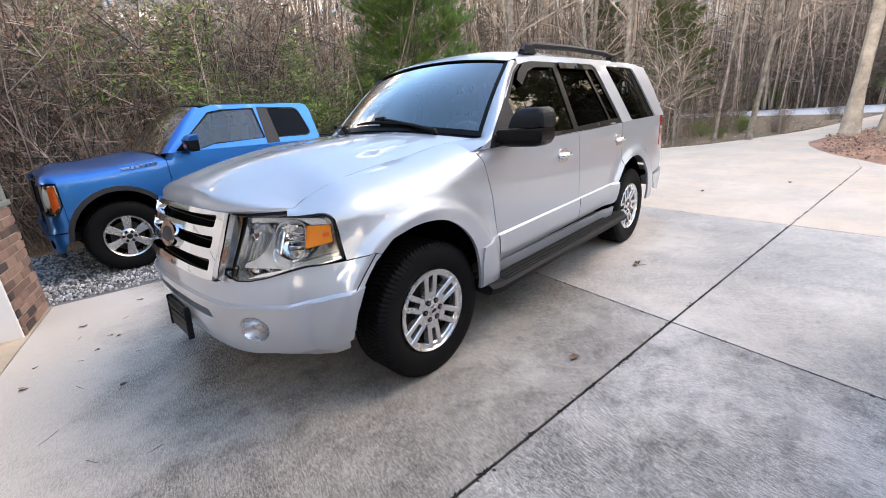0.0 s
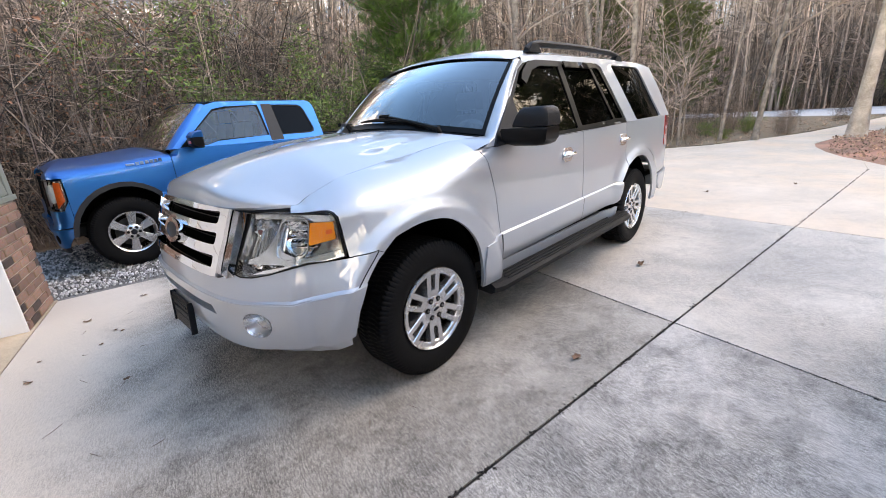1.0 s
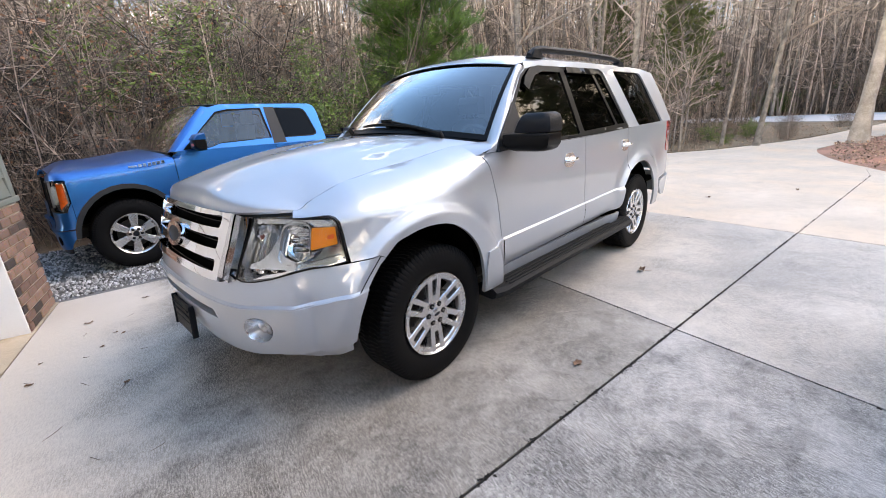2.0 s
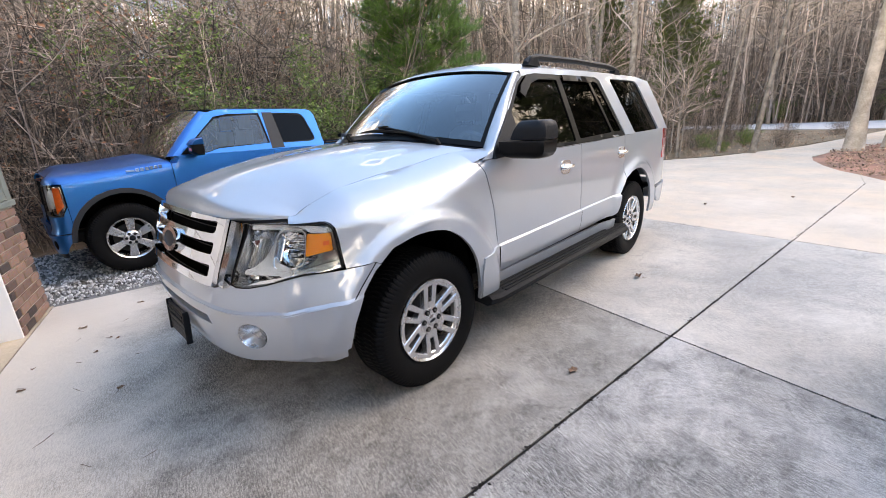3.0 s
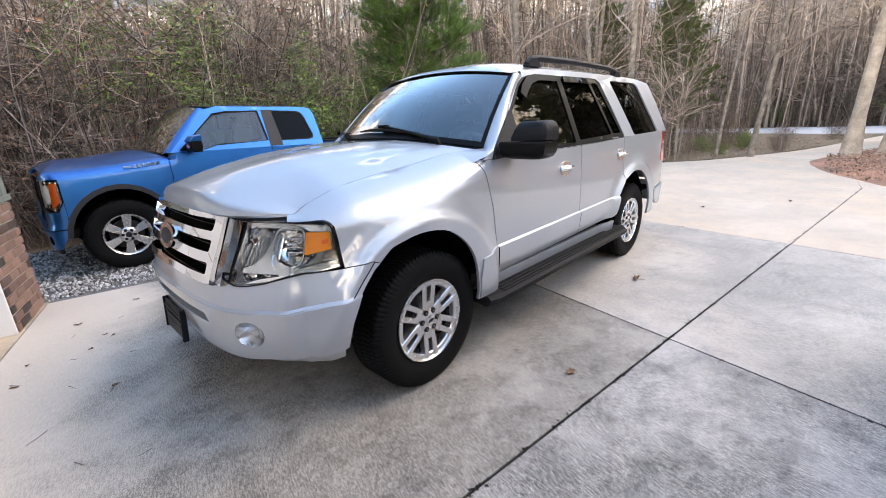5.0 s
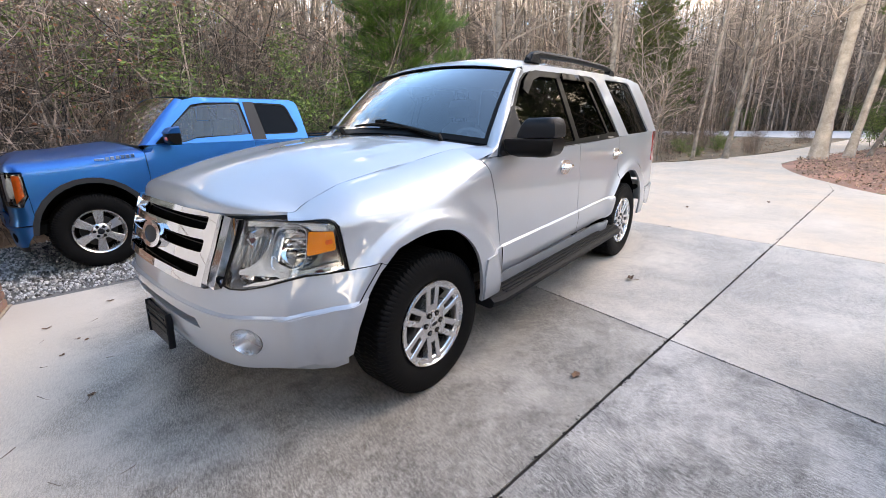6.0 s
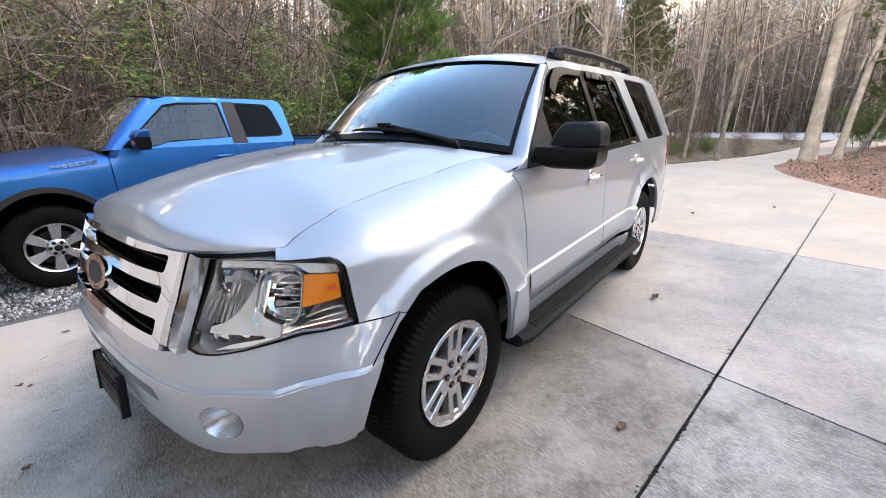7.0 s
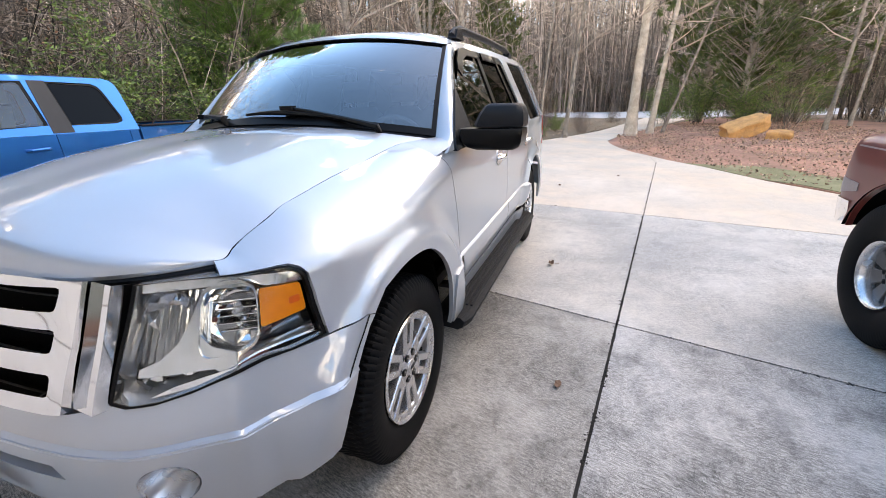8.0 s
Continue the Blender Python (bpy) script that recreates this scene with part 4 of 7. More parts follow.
# underbody and cabin
ub = Geo().box((4.6, 1.5, .10), pose(-1.65, 0, .42), .02)
make("underbody", ub, UNDER, suv)
make("axle", Geo().tube([(0, -.8, .36), (0, .8, .36)], .04, 10), UNDER, suv)
make("axle", Geo().tube([(-3.023, -.8, .36), (-3.023, .8, .36)], .05, 10), UNDER, suv)
make("bulkhead", Geo().box((.08, 1.5, .75), pose(-.62, 0, .85), .02), VOID, suv)
make("engine_bay", Geo().box((.9, .86, .45), pose(.30, 0, .70), .05), VOID, suv)
make("cabin_floor", Geo().box((3.4, 1.6, .06), pose(-2.3, 0, .62), .02), VOID, suv)
dash = Geo().hull([(x, y, z) for y in (-.78, .78) for x, z in ((-.52, 1.27), (-.62, 1.30), (-.90, 1.245), (-1.0, 1.16), (-.98, .80), (-.60, .80))])
make("dashboard", dash, DASH, suv, "grey dashboard")
pod = Geo().hull([(x, y, z) for y in (.20, .60) for x, z in ((-.80, 1.25), (-.86, 1.305), (-.98, 1.30), (-1.0, 1.20))])
make("instrument_hood", pod, DASH, suv)
sw = Geo()
tiltm = pose(-1.10, .40, 1.22, 0, -62, 0)
sw.tube([tiltm @ Vector((.185 * math.cos(2 * math.pi * i / 32), .185 * math.sin(2 * math.pi * i / 32), 0)) for i in range(33)], .016, 8)
for a in (0, 120, 240):
    sw.tube([tiltm @ Vector((.17 * math.cos(radians(a)), .17 * math.sin(radians(a)), 0)), tiltm @ Vector((0, 0, -.02))], [.014, .03], 6)
make("steering_wheel", sw, FABRIC, suv, "grey steering wheel")
for y in (.40, -.40):
    for x in (-1.55, -2.45):
        s = Geo().hull([(x + dx, y + dy, z) for dx, z in ((.28, .78), (.30, .90), (-.25, .92), (-.28, .78)) for dy in (-.26, .26)])
        seat = make("seat", s, FABRIC, suv, "grey cloth seat")
        make("seat_back", Geo().hull([(x + dx, y + dy * f, z) for dx, z, f in ((-.16, .88, 1), (-.32, .86, 1), (-.36, 1.38, .85), (-.46, 1.36, .85), (-.42, 1.44, .6)) for dy in (-.25, .25)]), FABRIC, seat)
        make("headrest", Geo().hull([(x + dx, y + dy, z) for dx, z in ((-.38, 1.48), (-.36, 1.58), (-.40, 1.65), (-.48, 1.64), (-.48, 1.48)) for dy in (-.13, .13)]), FABRIC, seat)
make("headliner", Geo().grid(lambda i, j: (lambda p: (p[0] - .05, p[1] * .96, p[2] - .04))(roof(i, j * .98 + .01)), 12, 12), FABRIC, suv)
make("rear_view_mirror", Geo().box((.03, .24, .07), pose(-.98, 0, 1.66, 0, 10, 0), .01), TRIM, suv)


# ---- ground, driveway, road ----
def conc(name, base, tan, stain, mottle, speck, pale_strip=None):
    m, n, l, p = node_mat(name)
    tc = n.new("ShaderNodeTexCoord")
    def noise_(scale, detail, rough=.55, vec=None):
        t = n.new("ShaderNodeTexNoise")
        t.inputs["Scale"].default_value, t.inputs["Detail"].default_value, t.inputs["Roughness"].default_value = scale, detail, rough
        l.new(vec or tc.outputs["Object"], t.inputs["Vector"])
        return t.outputs["Fac"]
    def rng_(v, a, b, c=0.0, d=1.0):
        r = n.new("ShaderNodeMapRange")
        for k, x in zip(("From Min", "From Max", "To Min", "To Max"), (a, b, c, d)):
            r.inputs[k].default_value = x
        l.new(v, r.inputs["Value"])
        return r.outputs[0]
    def mix_(f, a, b, mode="MIX"):
        x = n.new("ShaderNodeMix")
        x.data_type, x.blend_type = "RGBA", mode
        l.new(f, x.inputs[0])
        for k, s in ((6, a), (7, b)):
            if isinstance(s, tuple):
                x.inputs[k].default_value = (*s, 1)
            else:
                l.new(s, x.inputs[k])
        return x.outputs[2]
    turn_ = n.new("ShaderNodeMapping")
    turn_.inputs["Rotation"].default_value = (0, 0, radians(14.2))
    mp = n.new("ShaderNodeMapping")
    mp.inputs["Scale"].default_value = (150, 26, 1)
    l.new(tc.outputs["Object"], turn_.inputs["Vector"])
    l.new(turn_.outputs["Vector"], mp.inputs["Vector"])
    broom = noise_(1.0, 2, .5, mp.outputs["Vector"])
    grey = (lambda v: (v, v, v))
    zone = noise_(.8, 6, .62)
    c = mix_(rng_(noise_(.42, 4), .38, .62), base, tan)
    c = mix_(rng_(zone, .40, .62, 0, .9), c, stain)
    c = mix_(rng_(noise_(4.5, 8, .7), .48, .66, 0, mottle), c, tuple(x * .72 for x in stain))
    if pale_strip:
        # the strip before the garage is paler, with a ragged edge
        dist = n.new("ShaderNodeVectorMath")
        dist.operation = "DOT_PRODUCT"
        dist.inputs[1].default_value = (.966, -.26, 0)
        l.new(tc.outputs["Object"], dist.inputs[0])
        rag = n.new("ShaderNodeMath")
        rag.operation = "MULTIPLY_ADD"
        rag.inputs[1].default_value = 1.5
        l.new(noise_(1.3, 7, .6), rag.inputs[0])
        l.new(dist.outputs["Value"], rag.inputs[2])
        c = mix_(rng_(rag.outputs[0], 1.80, 2.36, 0, .9), c, pale_strip)
        strip_fade = rng_(rag.outputs[0], 1.75, 2.36, 1, .22)
    def less(v):
        if not pale_strip:
            return v
        x = n.new("ShaderNodeMath")
        x.operation = "MULTIPLY"
        l.new(v, x.inputs[0])
        l.new(strip_fade, x.inputs[1])
        return x.outputs[0]
    pits = rng_(noise_(230, 3, .75), .40, .54)
    k = mix_(pits, grey(1 - speck), grey(1 + speck * .22))
    c = mix_(less(rng_(zone, .36, .58, .30, 1)), c, k, "MULTIPLY")
    k = mix_(rng_(noise_(75, 6, .8), .40, .60), grey(1 - speck * .5), grey(1 + speck * .2))
    c = mix_(less(rng_(zone, .33, .55, .25, .9)), c, k, "MULTIPLY")
    c = mix_(less(rng_(zone, .36, .60, .35, 1)), c, mix_(rng_(broom, .40, .56), grey(1 - speck * .5), grey(1 + speck * .15)), "MULTIPLY")
    l.new(c, p.inputs["Base Color"])
    p.inputs["Roughness"].default_value = .82
    p.inputs["Specular IOR Level"].default_value = .35
    b = n.new("ShaderNodeBump")
    b.inputs["Strength"].default_value, b.inputs["Distance"].default_value = .45, .004
    a = n.new("ShaderNodeMath")
    a.operation = "ADD"
    l.new(broom, a.inputs[0])
    l.new(noise_(220, 2), a.inputs[1])
    l.new(a.outputs[0], b.inputs["Height"])
    l.new(b.outputs["Normal"], p.inputs["Normal"])
    return m


CONC_A = conc("concrete_grey", (.60, .58, .555), (.59, .55, .505), (.36, .35, .335), .85, .92)
CONC_N = conc("concrete_tan", (.475, .447, .413), (.465, .425, .375), (.30, .28, .255), .8, .85, (.62, .565, .50))
# M and B step paler and warmer: brighter far light put into their colour
CONC_M = conc("concrete_mid_bright", (.64, .605, .56), (.64, .575, .50), (.49, .465, .435), .5, .6)
CONC_B = conc("concrete_far_bright", (.67, .575, .485), (.69, .54, .41), (.60, .52, .44), .3, .2)
CONC_C = conc("concrete_apron", (.60, .51, .40), (.60, .47, .33), (.46, .39, .30), .5, .3)
SOIL = shade("leaf_litter", (0.28, 0.19, 0.13), 0.95, 0, 1.5, 0.4, 26, 0.9, second=(0.075, 0.05, 0.035))
BED = shade("red_mulch", (0.58, 0.27, 0.185), 0.95, 0, .7, 0.4, 16, 1.0, second=(0.15, 0.095, 0.068))
GRASS = shade("dry_grass", (0.24, 0.19, 0.125), 0.95, 0, 1.4, 0.4, 9, 1.0, second=(0.075, 0.055, 0.038))
ASPHALT = shade("road_asphalt", (0.46, 0.46, 0.47), 0.85, 0, 0.6, 0.15, 60, 0.4)
GRAVEL_BASE = shade("gravel_bed", (0.20, 0.20, 0.20), 0.95, 0, 3, 0.35, 45, 0.9, second=(0.06, 0.06, 0.06))
STONE = shade("gravel_stone", (0.36, 0.365, 0.37), 0.85, 0, 40, 0.2, 200, 0.3, island=.85)
DIRT = shade("joint_dirt", (0.014, 0.012, 0.011), 0.95, 0, 9, 0.3, 80, 0.6)


def L1(x):
    return 1.655 - .129 * x


LEFT = [(1.49, -2.70), (.61, -2.56), (-2, -2.35), (-6, -2.25), (-10, -2.25), (-12.4, -2.1), (-13.6, -1.70), (-14.8, -.70), (-17.5, .51), (-20.2, 1.5), (-25, 2.55), (-31, 3.9), (-41, 6.0)]
RIGHT = [(-40, 10.5), (-30, 6.4), (-22, 3.9), (-17.5, 2.35), (-15.2, 1.85), (-14, 1.93), (-12.7, 2.18), (-11.6, 2.5), (-10.0, 3.18), (-9.0, 3.75), (-7.4, 4.42), (-6.36, 5.07), (-5.0, 6.3), (-4.2, 7.6), (-3.8, 9.0)]


def hill(x, y):
    h = -.055
    far = max(0.0, -x - 58)
    h += 16 * ease(0, 60, far)
    side = -y - 24
    h += 9 * ease(0, 34, side) * ease(-34, -24, x)
    h += .10 * ease(0, 4, y - 4.5) * ease(7, 11, -x) * ease(40, 30, -x)
    h -= .30 * ease(-7, -12, y) * ease(45, 30, -x)
    h += .05 * noise.noise((x * .25, y * .25, 3)) * ease(8, 14, abs(y) + max(0, -x - 10))
    return h


gx = sorted(set([-400, -300, -220, -160, -130, -110, -95, -85, -78, -72, -66, -62, -58] + [-56 + 1.0 * i for i in range(70)] + [20, 30, 50, 90, 160, 300]))
gy = sorted(set([-400, -250, -160, -100, -70, -50, -40, -32, -27] + [-24 + 1.0 * i for i in range(52)] + [32, 40, 55, 80, 130, 220, 400]))
g = Geo()
g.v = [(x, y, hill(x, y)) for x in gx for y in gy]
w_ = len(gy)
g.f = [(i * w_ + j, (i + 1) * w_ + j, (i + 1) * w_ + j + 1, i * w_ + j + 1) for i in range(len(gx) - 1) for j in range(w_ - 1)]
tagged(make("ground", g, SOIL), "brown leaf-littered ground under the woods", "ground", kind="structure")


def flat_geo(ring, z, thick, step=1.0, lift=None):
    vs, fs = tess(ring, [], step)
    gg = Geo()
    top = [(x, y, z + (lift(x, y) if lift else 0)) for x, y in vs]
    gg.v = top
    gg.f = [f if (Vector(top[f[1]]) - Vector(top[f[0]])).cross(Vector(top[f[2]]) - Vector(top[f[0]])).z > 0 else f[::-1] for f in fs]
    count = {(f[i], f[(i + 1) % 3]) for f in gg.f for i in range(3)}
    low = {}
    for a, b in sorted(count):
        if (b, a) not in count:
            for k in (a, b):
                if k not in low:
                    low[k] = len(gg.v)
                    gg.v.append((top[k][0], top[k][1], top[k][2] - thick))
            gg.f.append((b, a, low[a], low[b]))
    used = sorted({i for f in gg.f for i in f})
    re = {o: k for k, o in enumerate(used)}
    gg.v = [gg.v[i] for i in used]
    gg.f = [tuple(re[i] for i in f) for f in gg.f]
    return gg


def patch(name, ring, z, thick, material, label, cat="ground", step=1.0, lift=None):
    return tagged(make(name, flat_geo(ring, z, thick, step, lift), material, fix=False), label, cat, kind="structure")


patch("gravel", [(2.6, -2.9), (1.49, -2.71), (.61, -2.57), (-2, -2.36), (-6, -2.26), (-8, -2.3), (-8, -5.5), (3, -5.5)], -.028, .04, GRAVEL_BASE, "grey crushed gravel parking strip beside the driveway", step=.6)
bed_ring = [(x, y + .0) for x, y in RIGHT[2:13]] + [(-5.0, 9.0), (-8, 13), (-16, 15), (-27, 13), (-32, 9)]
patch("planting_bed", bed_ring, -.02, .05, BED, "red-brown mulch bed with fallen leaves", step=.7, lift=lambda x, y: .10 * ease(0, 2.5, y - 3.2) * ease(5.0, 9.0, -x) + .03 * noise.noise((x * 1.1, y * 1.1, 0)))
bed_lift = lambda x, y: .10 * ease(0, 2.5, y - 3.2) * ease(5.0, 9.0, -x) + .03 * noise.noise((x * 1.1, y * 1.1, 0))
TURF = shade("thin_turf", (0.30, 0.27, 0.15), 0.95, 0, 2.2, 0.4, 30, 1.0, second=(0.13, 0.13, 0.055))
patch("grass_strip", [(-9.6, 3.45), (-9, 3.77), (-7.4, 4.44), (-6.36, 5.09), (-5.3, 6.1), (-6.5, 6.7), (-7.7, 5.5), (-9.0, 4.4)], -.010, .03, TURF, "thin dry grass strip along the bed's edge", step=.35, lift=bed_lift)
patch("verge", [(-14.2, -1.6), (-17.6, .42), (-25, 2.45), (-31, 3.8), (-40, 5.8), (-41, -14), (-24, -9), (-15, -4)], -.045, .03, GRASS, "dry tan grass verge before the road", step=1.5, lift=lambda x, y: .03 * noise.noise((x * .5, y * .5, 0)) + .02)
patch("road", [(-33, 70), (-33.5, 10), (-35, 1.5), (-42, -7), (-50, -18), (-62, -45), (-68, -43), (-58, -18), (-52, -2), (-49, 10), (-48, 70)], .008, .06, ASPHALT, "pale asphalt road beyond the driveway", "road", step=3.0)

driveway = tagged(new("driveway"), "pale concrete slab driveway with dirt-filled joints", "driveway", kind="structure")
JOINT = .0075


def xl(k, y):
    return {0: 2.21 + .27 * y, 1: -1.82 + .254 * y, 2: -4.88 + .2 * y}[k]


def inset(ring, d):
    """Moves a convex slab's edges inwards."""
    n = len(ring)
    area = sum(ring[i - 1][0] * ring[i][1] - ring[i][0] * ring[i - 1][1] for i in range(n))
    out = []
    for i in range(n):
        p, a, b = Vector(ring[i]), Vector(ring[i - 1]), Vector(ring[(i + 1) % n])
        e0, e1 = (p - a).normalized(), (b - p).normalized()
        s = 1 if area > 0 else -1
        n0, n1 = Vector((-e0.y, e0.x)) * s, Vector((-e1.y, e1.x)) * s
        m = (n0 + n1)
        out.append(tuple(p + m * (d / max(.3, m.dot(n0)))))
    return out


def meet(k, f):
    y = 0.0
    for _ in range(30):
        y = f(xl(k, y))
    return (xl(k, y), y)


def ledge(x):
    return -2.44 - .18 * x if x > 0 else -2.44


slabs = [
    ([meet(0, ledge), meet(0, L1), meet(1, L1), meet(1, lambda x: -2.37), (-1, -2.42), (.61, -2.56)], CONC_N),
    ([meet(1, lambda x: -2.37), meet(1, L1), meet(2, L1), meet(2, lambda x: -2.28)], CONC_M),
    ([meet(0, L1), (xl(0, 8.5), 8.5), (xl(1, 8.5), 8.5), meet(1, L1)], CONC_A),
    ([meet(1, L1), (xl(1, 8.0), 8.0), (xl(2, 7.0), 7.0), meet(2, L1)], CONC_M),
    ([meet(2, L1), (xl(2, 7.0), 7.0), (-4.2, 7.4), (-5.0, 6.3), (-6.36, 5.07), (-7.4, 4.42), (-9.0, 3.75), (-10.0, 3.18), (-10.9, 2.82), (-9.5, L1(-9.5))], CONC_B),
    ([meet(2, L1), (-9.5, L1(-9.5)), (-10.9, 2.82)] + [p for p in reversed(RIGHT[:8])] + LEFT[::-1][:9] + [(-6, -2.25), meet(2, lambda x: -2.28)], CONC_B),
    ([(xl(0, -2.75), -2.75), (xl(0, 8.0), 8.0), (xl(0, 8.0) + .9, 8.0), (xl(0, -2.75) + .9, -2.75)], CONC_C),
]
for ring, mt in slabs:
    ring = inset(ring, .002 if mt is CONC_C else JOINT) if len(ring) < 12 else ring
    make("concrete_slab", flat_geo(ring, 0.0, .045, .8), mt, driveway, smooth=0, fix=False)
filler = Geo()
for a, b in ((meet(0, L1), (-9.5, L1(-9.5))), (meet(1, lambda x: -2.37), (xl(1, 8), 8)), (meet(2, lambda x: -2.28), (xl(2, 7), 7)), ((xl(0, -2.7), -2.7), (xl(0, 8), 8))):
    d = Vector((b[0] - a[0], b[1] - a[1], 0))
    c = Vector((*a, -.012)) + d / 2
    filler.box((d.length, .05, .01), Matrix.Translation(c) @ Matrix.Rotation(math.atan2(d.y, d.x), 4, "Z"), .002)
make("joint_filler", filler, DIRT, driveway, smooth=0)
# crumbs of dirt and dry moss along the joints
rj = random.Random(9)
crumbs = Geo()
for a, b, n_c in ((meet(0, L1), (-9.5, L1(-9.5)), 1500), (meet(1, lambda x: -2.37), (xl(1, 8), 8), 500), (meet(2, lambda x: -2.28), (xl(2, 7), 7), 260)):
    d = Vector((b[0] - a[0], b[1] - a[1]))
    nv = Vector((-d.y, d.x)).normalized()
    for _ in range(n_c):
        f = rj.random()
        if noise.noise((f * 60, n_c, 0)) < -.05:
            continue
        c = Vector(a) + d * f + nv * rj.gauss(0, .0075)
        r = rj.uniform(.003, .008)
        crumbs.add([(c.x + p[0] * r * rj.uniform(.6, 1.8), c.y + p[1] * r * rj.uniform(.6, 1.6), .0005 + p[2] * r * .5) for p in ((1, 0, 0), (-1, 0, 0), (0, 1, 0), (0, -1, 0), (0, 0, 1))], [(0, 2, 4), (2, 1, 4), (1, 3, 4), (3, 0, 4)])
tagged(make("joint_crumbs", crumbs, DIRT, driveway, smooth=0), kind="stuff")

# crushed stone beside the driveway
rs = random.Random(4)
g = Geo()
octa = [(1, 0, 0), (-1, 0, 0), (0, 1, 0), (0, -1, 0), (0, 0, 1), (0, 0, -1)]
octf = [(0, 2, 4), (2, 1, 4), (1, 3, 4), (3, 0, 4), (2, 0, 5), (1, 2, 5), (3, 1, 5), (0, 3, 5)]
for _ in range(10000):
    x = rs.uniform(-1.2, 2.4)
    y = rs.uniform(-5.5, -2.62 - .16 * max(0, x))
    r = rs.uniform(.009, .024)
    m = Matrix.Translation((x, y, -.022 + r * .25)) @ Euler([rs.uniform(0, 6) for _ in range(3)]).to_matrix().to_4x4()
    g.add([(p[0] * r * rs.uniform(.7, 1.3), p[1] * r * rs.uniform(.6, 1.2), p[2] * r * rs.uniform(.5, .9)) for p in octa], octf, m)
tagged(make("gravel_stones", g, STONE, smooth=0, fix=False), "loose grey and white crushed stones on the gravel", "gravel", kind="stuff")


# ---- the woods ----
BARK = shade("grey_bark", (0.42, 0.36, 0.31), 0.95, 0, 5, 0.35, 30, 0.9, second=(0.085, 0.07, 0.06), obrand=.25)
BARK_PALE = shade("pale_bark", (0.64, 0.56, 0.48), 0.95, 0, 3.5, 0.3, 26, 1.0, second=(0.26, 0.21, 0.17))
TWIG = shade("twig_bark", (0.46, 0.36, 0.30), 0.95, 0, 4, 0.35, 60, 0.3, second=(0.13, 0.10, 0.08), island=.88, skew=2.1)
WOODS = shade("far_bark", (0.60, 0.48, 0.40), 0.95, 0, 1.5, 0.35, 20, 0.3, second=(0.26, 0.21, 0.18), island=.8, skew=1.5)
DEAD = shade("dead_leaf", (0.30, 0.14, 0.085), 0.85, 0, 6, 0.3, 60, 0.2, island=.3)
GREEN = shade("evergreen_leaf", (0.135, 0.20, 0.045), 0.5, 0, 5, 0.35, 60, 0.2, island=.6, skew=1.4)
NEEDLE = shade("pine_needle", (0.085, 0.17, 0.035), 0.55, 0, 4, 0.3, 60, 0.1, island=.45)
CEDAR = shade("cedar_leaf", (0.10, 0.13, 0.04), 0.8, 0, 4, 0.3, 60, 0.1, island=.45)


def stick(g, p, d, length, r0, r1, segs, wob, rng, sides=3, droop=0.0):
    """One tapering, wandering stick; gives back its points."""
    p, d = Vector(p), Vector(d).normalized()
    pts = [p.copy()]
    for i in range(segs):
        d = (d + Vector((rng.gauss(0, wob), rng.gauss(0, wob), rng.gauss(0, wob) * .6 - droop))).normalized()
        p = p + d * (length / segs)
        pts.append(p.copy())
    a = d.orthogonal().normalized()
    b = d.cross(a)
    k = len(g.v)
    for i, q_ in enumerate(pts):
        r = r0 + (r1 - r0) * i / segs
        for j in range(sides):
            t = 2 * math.pi * j / sides
            o = (a * math.cos(t) + b * math.sin(t)) * r
            g.v.append((q_.x + o.x, q_.y + o.y, q_.z + o.z))
    for i in range(segs):
        for j in range(sides):
            n_ = (j + 1) % sides
            g.f.append((k + i * sides + j, k + i * sides + n_, k + (i + 1) * sides + n_, k + (i + 1) * sides + j))
    return pts


def leaf(g, p, size, rng, slim=.5):
    a = Vector((rng.gauss(0, 1), rng.gauss(0, 1), rng.gauss(0, .6))).normalized()
    b = a.orthogonal().normalized()
    b = (b * math.cos(1.3 * rng.random()) + a.cross(b) * math.sin(6.28 * rng.random())).normalized()
    k = len(g.v)
    p = Vector(p)
    c = a.cross(b) * size * .12
    for q_ in (p, p + a * size * .5 + b * size * slim * .5 + c, p + a * size, p + a * size * .5 - b * size * slim * .5 + c):
        g.v.append(tuple(q_))
    g.f.append((k, k + 1, k + 2, k + 3))


def up(rng, spread):
    return Vector((rng.gauss(0, spread), rng.gauss(0, spread), 1))


def thicket_geo(seed, h, n, dead):
    rng = random.Random(seed)
    st, lv = Geo(), Geo()
    for _ in range(n):
        a, r = rng.uniform(0, 6.28), rng.uniform(0, 1.1)
        pts = stick(st, (r * math.cos(a), r * math.sin(a), -.1), up(rng, .26), h * rng.uniform(.6, 1.15), rng.uniform(.008, .019), .004, 5, .13, rng)
        for _ in range(8):
            i = rng.randint(1, 5)
            tw = stick(st, pts[i], Vector((rng.gauss(0, 1), rng.gauss(0, 1), rng.uniform(-.1, 1.2))), rng.uniform(.5, 1.5), .0065, .0028, 2, .25, rng)
            for _ in range(2):
                s2 = stick(st, tw[rng.randint(1, 2)], Vector((rng.gauss(0, 1), rng.gauss(0, 1), rng.gauss(.3, .7))), rng.uniform(.25, .8), .004, .0018, 1, .1, rng)
                if rng.random() < dead:
                    leaf(lv, s2[-1], rng.uniform(.035, .08), rng, .6)
                    leaf(lv, s2[0], rng.uniform(.035, .08), rng, .6)
    return st, lv


